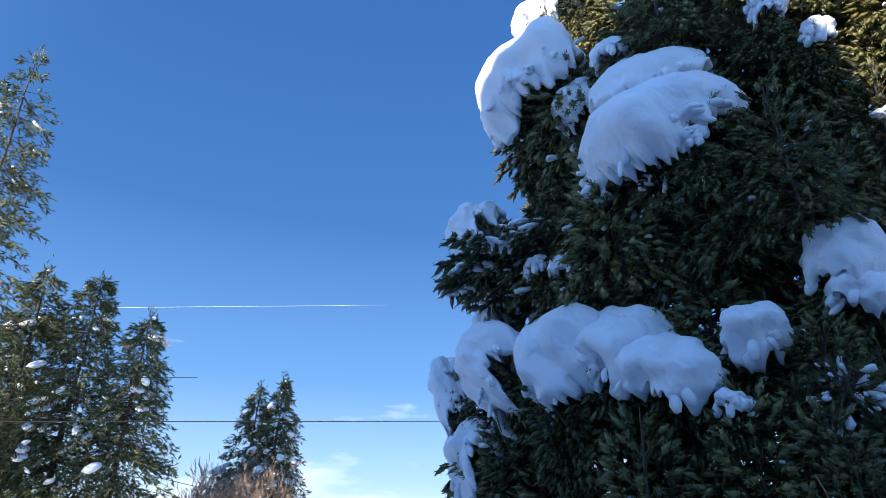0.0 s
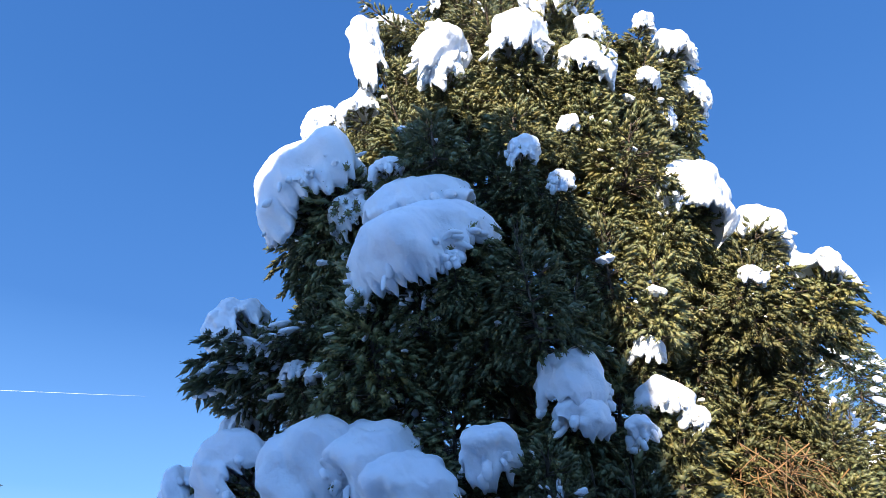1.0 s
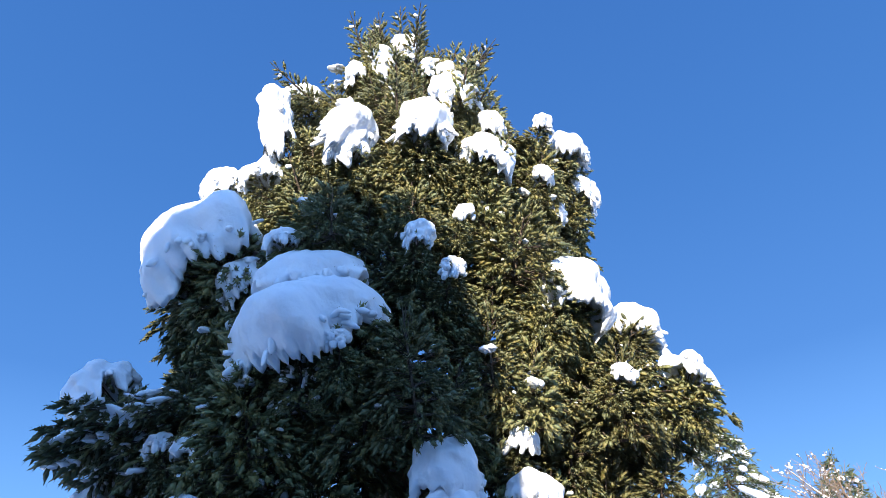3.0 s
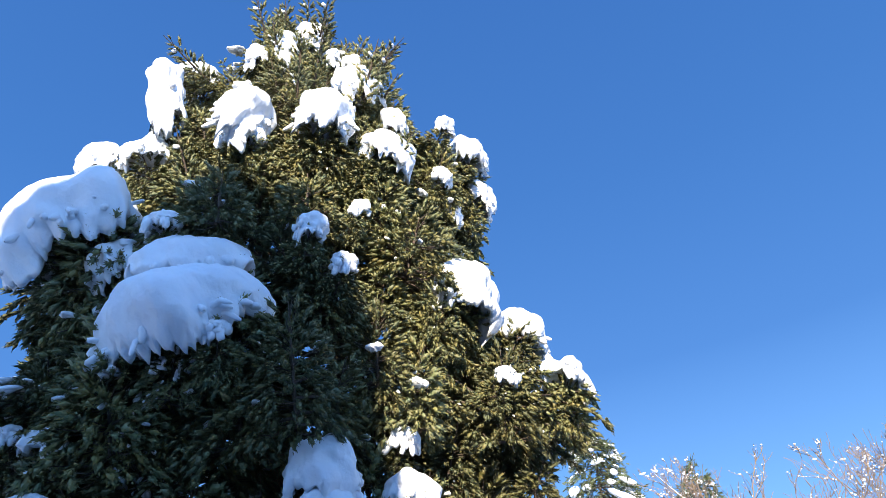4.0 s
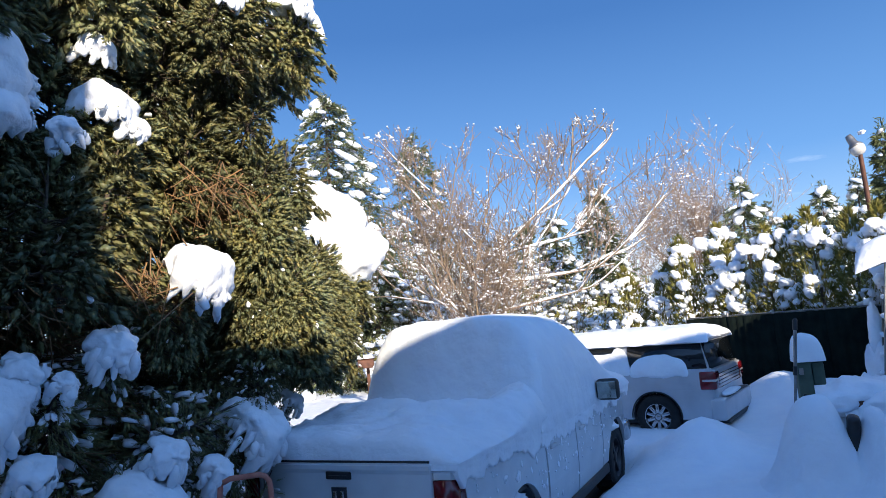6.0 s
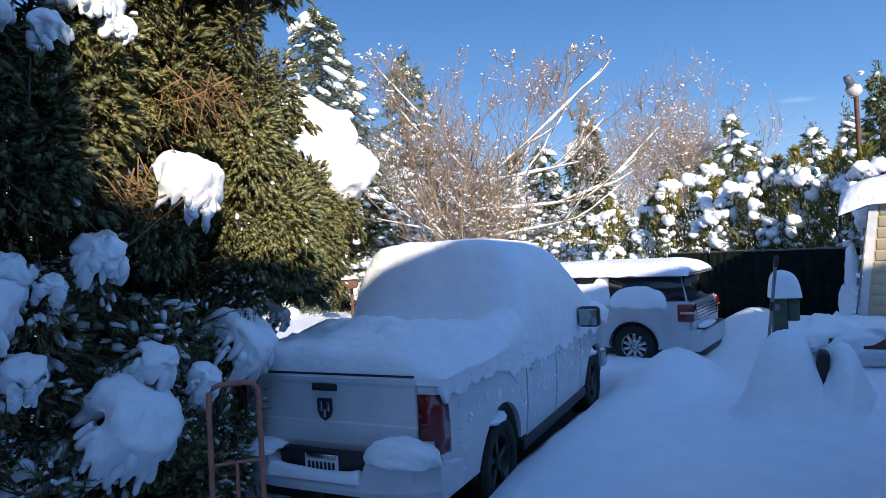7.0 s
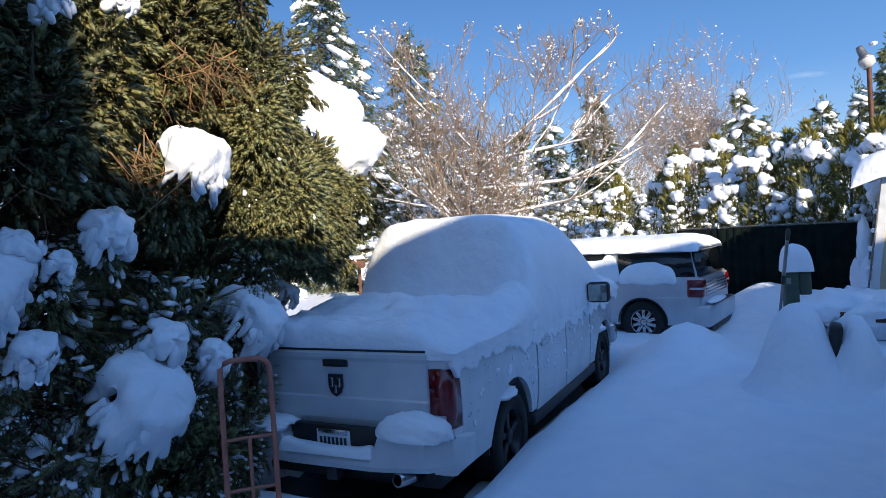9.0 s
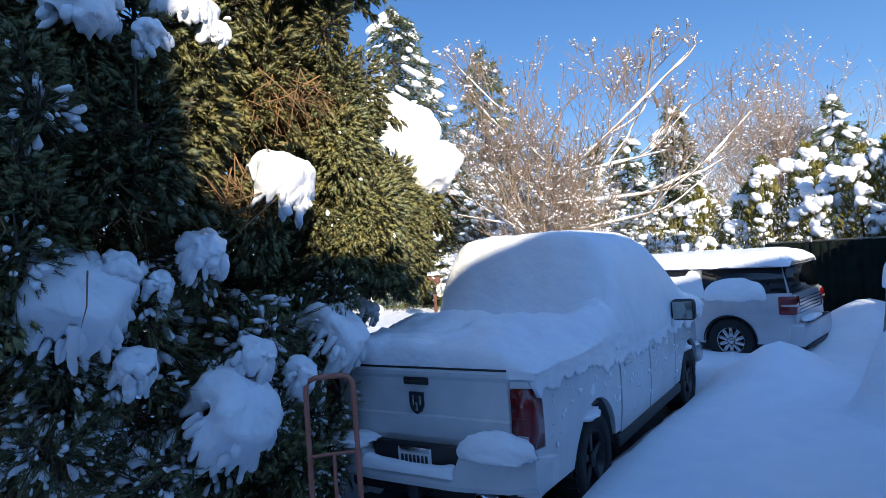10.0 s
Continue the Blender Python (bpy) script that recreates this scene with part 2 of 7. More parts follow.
def fine_shoot():
    """A slimmer shoot along +x with longer single needles, for the boughs nearest the eye."""
    V, F = [(0, 0.05, 0), (0, -0.03, 0.045), (0, -0.03, -0.045), (1.0, 0, 0)], [(0, 1, 3), (1, 2, 3), (2, 0, 3)]
    for i in range(22):
        x, t = 0.04 + 0.92 * i / 21, i * 2.39996
        r1 = 0.25 - 0.12 * (i / 21) ** 2
        c, s = math.cos(t), math.sin(t)
        k = len(V)
        V += [(x - 0.03, 0.03 * c - 0.026 * s, 0.03 * s + 0.026 * c), (x - 0.03, 0.03 * c + 0.026 * s, 0.03 * s - 0.026 * c), (x + 0.20, r1 * c, r1 * s)]
        F.append((k, k + 1, k + 2))
    return np.array(V), np.array(F)


FINE_SHOOT = fine_shoot()
SHOOT = shoot()


def lump(rng, nx=20, ny=14):
    """A rounded clot of snow, one across, with an uneven skin."""
    V, F = [], []
    off = Vector(rng.uniform(-50, 50, 3))
    for i in range(ny + 1):
        b = math.pi * i / ny
        for j in range(nx):
            a = 2 * math.pi * j / nx
            d = Vector((math.sin(b) * math.cos(a), math.sin(b) * math.sin(a), math.cos(b)))
            r = 0.5 * (1 + 0.55 * noise.noise(d * 1.2 + off) + 0.22 * noise.noise(d * 3.0 + off) + 0.08 * noise.noise(d * 7.0 + off))
            V.append(d * r)
    for i in range(ny):
        for j in range(nx):
            k = (j + 1) % nx
            F += [(i * nx + j, (i + 1) * nx + j, (i + 1) * nx + k), (i * nx + j, (i + 1) * nx + k, i * nx + k)]
    return np.array([tuple(v) for v in V]), np.array(F)


def billow(rng, nx=30, ny=20, blobs=7, fringe=0.0, fine=1.0):
    """A billowy clump of snow, about one across: several swells grown together, ragged below where fringe is given."""
    B = rng.uniform(-0.24, 0.24, (blobs, 3)) * (1, 1, 0.7)
    R = rng.uniform(0.22, 0.36, blobs) + 0.5 * np.linalg.norm(B, axis=1) * 0.3
    b, a = np.meshgrid(np.linspace(0, np.pi, ny + 1), np.arange(nx) * 2 * np.pi / nx, indexing="ij")
    d = np.stack([np.sin(b) * np.cos(a), np.sin(b) * np.sin(a), np.cos(b)], -1).reshape(-1, 3)
    along = d @ B.T
    disc = along ** 2 - (B ** 2).sum(1) + R ** 2
    far = np.where(disc > 0, along + np.sqrt(np.maximum(disc, 0)), 0.18)
    r = np.log(np.exp(np.maximum(far, 0.15) * 16).sum(1)) / 16 - 0.06
    off = Vector(rng.uniform(-50, 50, 3))
    for i, q in enumerate(d):
        v = Vector(q)
        k = 1 + fine * (0.10 * noise.noise(v * 3.0 + off) + 0.06 * noise.noise(v * 6.5 + off) + 0.03 * noise.noise(v * 15 + off))
        if fringe:
            low = min(1.0, max(0.0, 0.45 - q[2]) * 1.6)
            k += fringe * low * (0.55 * noise.noise(Vector((q[0] * 5, q[1] * 5, q[2] * 1.2)) + off) + 0.5 * noise.noise(Vector((q[0] * 11, q[1] * 11, q[2] * 2)) + off))
        r[i] *= k
    V, F = d * r[:, None], []
    for i in range(ny):
        for j in range(nx):
            k = (j + 1) % nx
            F += [(i * nx + j, (i + 1) * nx + j, (i + 1) * nx + k), (i * nx + j, (i + 1) * nx + k, i * nx + k)]
    return V / 0.9, np.array(F)


def lathe_bm(profile, sides=32):
    """A turned shape round the y axis from (radius, y) pairs."""
    bm = bmesh.new()
    rows = [[bm.verts.new((r * math.cos(2 * math.pi * j / sides), y, r * math.sin(2 * math.pi * j / sides))) for j in range(sides)] for r, y in profile]
    for i in range(len(rows) - 1):
        for j in range(sides):
            k = (j + 1) % sides
            bm.faces.new((rows[i][j], rows[i][k], rows[i + 1][k], rows[i + 1][j]))
    return bm


# ---- ground ----
def snow_height(x, y):
    """Height of the snow cover over the drive's hard surface."""
    n = noise.noise(Vector((x * 0.35, y * 0.35, 0.3))) * 0.07 + noise.noise(Vector((x * 1.3, y * 1.3, 5.1))) * 0.035 + noise.noise(Vector((x * 3.1, y * 3.1, 2.1))) * 0.012
    far = min(1.0, max(0.0, (math.hypot(x, y) - 25) / 40))
    h = 0.30 + n * (1 - far)
    # the trodden-out trench under and beside the pickup
    dx = max(4.75 - x, 0, x - 10.3)
    dy = max(2.26 - y, 0, y - 4.0)
    d = math.hypot(dx, dy)
    h += 0.06 * math.exp(-(max(dx, 0.0) ** 2) / 4) * math.exp(-((y - 0.6) / 1.6) ** 2)
    h -= 0.30 * max(0.0, 1 - d / 0.26) ** 1.2
    # banks along the drive, the heap over the covered thing, drifts by the fence
    h += 0.44 * math.exp(-(((x - 10.3) / 0.8) ** 2 + ((y - 1.2) / 0.55) ** 2))
    h += 0.35 * math.exp(-(((x - 8.7) / 0.7) ** 2 + ((y + 0.75) / 0.55) ** 2))
    h += 0.62 * math.exp(-(((x - 14.6) / 0.9) ** 2 + ((y - 0.25) / 0.75) ** 2))
    h += 0.50 * math.exp(-(((x - 13.2) / 0.8) ** 2 + ((y + 0.75) / 0.5) ** 2))
    h += 0.30 * math.exp(-(((x - 6.0) / 3.0) ** 2 + ((y - 5.2) / 0.8) ** 2))
    h += 0.18 * math.exp(-((x - 13.0) / 0.5) ** 2) * math.exp(-((y - 5.5) / 2.0) ** 2)
    return h


def spaced():
    a = [0.0]
    while a[-1] < 2600:
        a.append(a[-1] + (0.2 if a[-1] < 16 else 0.2 + (a[-1] - 16) * 0.12))
    return a


def build_ground():
    s = spaced()
    xs = [-v + 7 for v in s[:0:-1]] + [v + 7 for v in s]
    ys = [-v + 2 for v in s[:0:-1]] + [v + 2 for v in s]
    V = np.array([(x, y, snow_height(x, y)) for x in xs for y in ys])
    n = len(ys)
    i, j = np.meshgrid(np.arange(len(xs) - 1), np.arange(n - 1), indexing="ij")
    a = (i * n + j).ravel()
    F = np.concatenate([np.stack([a, a + n, a + n + 1], 1), np.stack([a, a + n + 1, a + 1], 1)])
    return tagged(new("ground", tri_mesh("ground", V, F, SNOW)), "deep untracked snow cover over yard and drive", "snow", kind="structure")


build_ground()


def build_bare_patch():
    """The snow-free asphalt under the pickup."""
    V, F, nx, ny = [], [], 60, 24
    for i in range(nx + 1):
        for j in range(ny + 1):
            u, v = 2 * i / nx - 1, 2 * j / ny - 1
            x = 7.5 + u * (2.72 + 0.10 * noise.noise(Vector((v * 3, u * 9, 1))))
            y = 3.10 + v * (0.93 + 0.06 * noise.noise(Vector((u * 14, v * 2, 4))))
            V.append((x, y, snow_height(x, y) + 0.02 * (1 - max(abs(u), abs(v)) ** 6) + 0.004))
    n = ny + 1
    for i in range(nx):
        for j in range(ny):
            p = i * n + j
            F += [(p, p + n, p + n + 1), (p, p + n + 1, p + 1)]
    tagged(new("bare_ground", tri_mesh("bare_ground", V, F, ASPHALT)), "wet dark asphalt left bare under the pickup", "asphalt", kind="structure")


build_bare_patch()


# ---- unseen house-shaped light blockers behind the camera ----
def build_blockers():
    h = thing("house", pose(0, 0, 0), "unseen house-shaped blocks added to shade the drive", "house", kind="structure")
    # across: w = along the shadow's edge, s = along the light
    u = Vector((0.68, 0.73, 0)).normalized()
    w = Vector((0.73, -0.68, 0)).normalized()

    def wall(name, profile, s0, s1, mat, drop=0.0):
        rows = []
        for s, k in ((s0, 0.0), (s1, drop)):
            rows.append([tuple(u * s + w * q + Vector((0, 0, z - k if z > 0 else 0))) for q, z in profile])
        bm = bmesh.new()
        vs = [[bm.verts.new(p) for p in r] for r in rows]
        n = len(profile)
        bm.faces.new(vs[0])
        bm.faces.new(vs[1][::-1])
        for i in range(n):
            bm.faces.new((vs[0][i], vs[1][i], vs[1][(i + 1) % n], vs[0][(i + 1) % n]))
        bmesh.ops.recalc_face_normals(bm, faces=bm.faces[:])
        return part(name, bm, mat, h, smooth=False)

    # steep two-storey gable shape and long low wing, unseen, profiled to the shadow edges
    # the jagged edge keeps the cast shadow from a straight line
    wall("gable", ((-12, 0), (-12, 6.2), (-1.7, 11.6), (-0.9, 10.9), (-0.35, 9.8), (-0.62, 9.2), (-0.20, 8.6), (-0.45, 7.9), (-0.16, 7.3), (-0.16, 0)), -11, -6.6, WALL)
    wall("wing", ((-0.15, 0), (-0.15, 7.2), (1.2, 7.05), (1.8, 7.12), (2.3, 7.44), (3.0, 7.52), (5.0, 7.65), (7.0, 8.1), (8.6, 7.9), (10.2, 7.25), (11.2, 7.2), (12.0, 8.7), (15, 8.7), (15, 0)), -11, -6.6, WALL)
    # lean-to shape, roof falling towards the drive, added to block skylight low down
    wall("lean_to", ((-12, 0), (-12, 5.9), (-0.7, 8.6), (-0.16, 7.7), (-0.15, 6.9), (2.19, 7.0), (2.19, 0)), -6.59, -1.3, WALL, 2.1)
    # two more unseen blocks, added to darken the near ground on the right
    wall("side_wing", ((2.2, 0), (2.2, 7.0), (3.0, 7.1), (5.0, 7.2), (10.2, 6.9), (11.2, 6.9), (15, 6.9), (15, 0)), -6.59, 1.0, WALL, 3.0)
    wall("garage", ((4.4, 0), (4.4, 7.0), (10.2, 6.8), (15, 6.8), (15, 0)), -6.58, 2.3, WALL, 3.5)


build_blockers()

# ---- the great spruce ----
TRUNK = Vector((3.3, 6.0, 0))
LEFT = ((0.0, 2.5), (1.2, 2.7), (2.2, 2.9), (3.3, 3.25), (4.4, 2.8), (4.8, 3.2), (5.8, 2.5), (6.4, 2.85), (7.2, 2.3), (8.0, 2.35), (8.8, 1.7), (10.2, 1.6), (11.0, 0.9), (11.7, 0.35))
RIGHT = ((0.0, 2.6), (1.2, 2.8), (2.2, 2.9), (3.2, 2.8), (4.4, 2.3), (5.1, 2.95), (5.8, 2.6), (6.6, 2.55), (7.1, 2.05), (7.8, 2.5), (8.6, 2.45), (9.3, 1.7), (10.0, 1.5), (11.0, 0.9), (11.7, 0.35))


def reach(z, az):
    """How far the spruce's boughs come out at a height and a bearing."""
    left = 0.5 - 0.5 * math.cos(az + math.radians(45))
    one = float(np.interp(z, [p for p, q in LEFT], [q for p, q in LEFT]))
    two = float(np.interp(z, [p for p, q in RIGHT], [q for p, q in RIGHT]))
    return (one * left + two * (1 - left)) * (1 - 0.13 * max(0.0, math.cos(az + math.radians(119))))


def scrap():
    """A low scrap of snow, about one across, that lies over a few shoots."""
    rng = np.random.default_rng(44)
    ring = [(math.cos(t) * q, math.sin(t) * q * 0.8, z) for z, q0 in ((-0.12, 0.5), (0.10, 0.36)) for t, q in [(k * 2 * math.pi / 7, q0 * rng.uniform(0.6, 1.35)) for k in range(7)]]
    F = [((j + 1) % 7, j, 15) for j in range(7)] + [(j, (j + 1) % 7, 7 + (j + 1) % 7) for j in range(7)] + [(j, 7 + (j + 1) % 7, 7 + j) for j in range(7)] + [(7 + j, 7 + (j + 1) % 7, 14) for j in range(7)]
    return np.array(ring + [(0.05, 0, 0.20), (0, 0, -0.16)]), np.array(F)


SCRAP = scrap()


def scraps(P, rng, low, high, unit=1.0):
    """Scraps of snow at places P, turned at random, low to high across."""
    n = len(P)
    a, s = rng.uniform(0, 6.28, n), (low + (high - low) * rng.random(n) ** 2) / unit
    M = np.zeros((n, 3, 3))
    M[:, 0, 0], M[:, 0, 1], M[:, 1, 0], M[:, 1, 1] = np.cos(a) * s * 1.3, -np.sin(a) * s * 0.8, np.sin(a) * s * 1.3, np.cos(a) * s * 0.8
    M[:, 2, 2], M[:, 2, 0] = s, rng.uniform(-0.5, 0.5, n) * s
    return scatter(*SCRAP, M, P)


def clad(name, V, F, W, G, X, Y):
    """One mesh of needles, wood and the snow that clings to them."""
    me = tri_mesh(name, np.concatenate([V, W, X]), np.concatenate([F, G + len(V), Y + len(V) + len(W)]), NEEDLE)
    me.materials.append(BARK)
    me.materials.append(SNOW)
    idx = np.zeros(len(F) + len(G) + len(Y), np.int32)
    idx[len(F):] = 1
    idx[len(F) + len(G):] = 2
    me.polygons.foreach_set("material_index", idx)
    return me


def bough_mesh(seed, unit, count, droop, dust=0.0):
    """A long bough along +x, in metres, unit long: limb, branchlets and hanging shoots."""
    rng = np.random.default_rng(seed)
    s = np.linspace(0, 1, 9)
    bend = rng.uniform(-0.08, 0.08)

    def limb(q):
        q = np.asarray(q)
        return np.stack([q, bend * np.sin(q * 3), -droop * q ** 2 + 0.08 * q ** 4], -1)

    P, D, wood = [], [], [tube(limb(s), 0.014 * (1 - 0.85 * s) + 0.002, 5)]
    n = count // 17
    for k in range(n):
        q0 = 0.35 + 0.65 * ((k + rng.random()) / n) ** 0.85
        sd = 1 if k % 2 else -1
        length = (0.25 * math.sin(min(1.0, (q0 - 0.12) / 0.9) * math.pi) ** 0.6 + 0.05) * rng.uniform(0.7, 1.2)
        ang = rng.uniform(0.6, 1.05) * (1.25 - 0.7 * q0)
        sink = rng.uniform(0.15, 0.75) * (1.25 - 0.5 * q0)
        way = np.array([math.cos(ang), sd * math.sin(ang), rng.uniform(-0.1, 0.12)])
        u = np.linspace(0, 1, 8)[:, None]
        line = limb(q0) + way * u * length - np.array([0, 0, 1.0]) * sink * length * u ** 1.8
        wood.append(tube(line[[0, 4, 7]], [0.005, 0.004, 0.002], 3))
        along = np.gradient(line, axis=0)
        along /= np.linalg.norm(along, axis=1, keepdims=True)
        across = np.cross(along, (0, 0, 1.0))
        across /= np.linalg.norm(across, axis=1, keepdims=True) + 1e-6
        for i in range(8):
            for sgn in (-1, 1):
                P.append(line[i] + rng.normal(size=3) * 0.006)
                D.append(along[i] * 0.75 + sgn * across[i] * 0.7 + np.array([0, 0, -0.35]) + rng.normal(size=3) * 0.2)
        P.append(line[-1])
        D.append(along[-1] + rng.normal(size=3) * 0.05)
    P, D = np.array(P), np.array(D)
    count = len(P)
    L = 0.125 / unit * rng.uniform(0.7, 1.25, count)
    M = frames_for(D, rng) * L[:, None, None]
    V, F = scatter(SHOOT[0], np.concatenate([SHOOT[1][:9], SHOOT[1][9::2]]), M, P)
    W, G = joined(wood)
    # slivers of snow along the upper shoots
    pick = np.where(rng.random(count) < dust)[0]
    X, Y = scraps(P[pick] + D[pick] / np.linalg.norm(D[pick], axis=1, keepdims=True) * 0.04 / unit + np.array([0, 0, 0.022 / unit]), rng, 0.05, 0.15, unit)
    return clad("bough", V * unit, F, W * unit, G, X * unit, Y)


DROOPS = (0.10, 0.20, 0.14, 0.28, 0.05, 0.22)
BOUGHS = [(2.5, d, bough_mesh(100 + i, 2.5, 330, d, 0.30 if i < 3 else 0.02)) for i, d in enumerate(DROOPS)]


def tuft_mesh(seed, length, radius, count, dust, size=0.122, hang=0.95):
    """A full bough end along +x, its tip at length: shoots all round that stand out, hang at the wide end and reach on at the tip."""
    rng = np.random.default_rng(seed)
    k = np.arange(count)
    u = 1 - np.sqrt((k + 0.5) / count)
    u = 1 - (1 - u) ** 0.92
    a = k * 2.39996 + rng.uniform(-0.3, 0.3, count)
    lobes = 1 + 0.20 * np.sin(a * 3 + seed) * (1 - u) + 0.12 * np.sin(a * 5 + 9 * u + seed)
    tier = 0.86 + 0.20 * np.cos(u * length * 20 + 1.5 * np.sin(a * 2 + seed))
    r = (radius * (1 - u) ** 0.62 + 0.015) * tier * lobes * rng.uniform(0.80, 1.06, count)
    P = np.stack([u * length, r * np.cos(a), r * np.sin(a)], -1)
    D = np.stack([-hang + (0.5 + hang + 0.8) * u ** 1.4, np.cos(a), np.sin(a)], -1) + rng.normal(size=(count, 3)) * 0.26
    L = size * rng.uniform(0.7, 1.2, count)
    M = frames_for(D, rng) * L[:, None, None]
    M[:, :, 1:] *= rng.uniform(1.0, 1.35, (count, 1, 1)) if size > 0.1 else rng.uniform(0.85, 1.15, (count, 1, 1))
    V, F = scatter(*(SHOOT if size > 0.1 else FINE_SHOOT), M, P)
    wood = [tube([(length * 0.15, 0, 0), (length * 0.5, 0, 0), (length, 0, 0)], [0.016, 0.013, 0.004], 5)]
    for j in range(0, count, 5):
        wood.append(tube([(u[j] * length * 0.8 + 0.05, 0, 0), tuple(P[j] * (0.95, 0.6, 0.6)), tuple(P[j])], [0.006, 0.005, 0.003], 3))
    W, G = joined(wood)
    pick = np.where(rng.random(count) < dust)[0]
    X, Y = scatter(*SCRAP, frames_for(D[pick], rng) * (0.03 + 0.07 * rng.random(len(pick)) ** 2)[:, None, None] * np.array([1.35, 0.9, 1.2]), P[pick] * (1, 1.06, 1.06) + np.array([0.035, 0, 0.0]))
    return clad("bough", V, F, W, G, X, Y)


# length, radius, shoots, share dusted with snow
TUFT_KINDS = ((0.70, 0.26, 170, 0.02), (0.95, 0.33, 270, 0.02), (1.20, 0.38, 350, 0.01), (0.80, 0.40, 290, 0.02), (0.55, 0.22, 120, 0.05), (0.90, 0.38, 400, 0.26, 0.098), (0.65, 0.28, 240, 0.22, 0.098))
TUFTS = [tuft_mesh(700 + i, *q) for i, q in enumerate(TUFT_KINDS)]
LEADERS = [tuft_mesh(740 + i, ln, 0.10, 60, 0.03, 0.11, -0.5) for i, ln in enumerate((0.55, 0.8))]

SPRUCE = thing("spruce_tree", Matrix.Translation(TRUNK), "tall dense green spruce loaded with clumps of snow", "tree")
rng_tree = np.random.default_rng(7)


def bough_to(x, y, z, over=-0.42, kind=None):
    """A long bough of the spruce whose outer end lies at a place."""
    d = Vector((x, y, 0)) - TRUNK
    d.z = 0
    r = max(0.5, d.length + over)
    if kind is None:
        kind = int(rng_tree.integers(0, 3)) if z < 2.4 or (x < 1.6 and 3.4 < z < 5.4) else int(rng_tree.integers(3, 6))
    unit, droop, mesh = BOUGHS[kind]
    sc = r / unit
    z0 = min(z + 0.35 * droop * r + 0.10 * r, 11.6)
    rise = math.degrees(math.atan2(z0 - z - (droop - 0.08) * 0.8 * r, r))
    ob = part("bough", mesh, NEEDLE, SPRUCE)
    ob.matrix_local = pose(0, 0, z0, rng_tree.uniform(-15, 15), rise, math.degrees(math.atan2(d.y, d.x))) @ Matrix.Diagonal((sc, max(sc, 0.8), max(sc, 0.8), 1))
    return ob


def tuft_at(x, y, z, kind, size, up, turn=0.0, wide=1.0, spin=0.0):
    """A bough end whose outer tip lies near a place, turned up by an angle."""
    az = math.atan2(y - TRUNK.y, x - TRUNK.x) + math.radians(turn)
    ln = TUFT_KINDS[kind][0] * size
    c, s = math.cos(math.radians(up)), math.sin(math.radians(up))
    ob = part("bough", TUFTS[kind], NEEDLE, SPRUCE)
    ob.matrix_local = pose(x - TRUNK.x - ln * c * math.cos(az), y - TRUNK.y - ln * c * math.sin(az), z - ln * s, 0, -up, math.degrees(az)) @ Matrix.Rotation(spin, 4, "X") @ Matrix.Diagonal((size, size * wide, size * wide, 1))
    return ob


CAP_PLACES = []


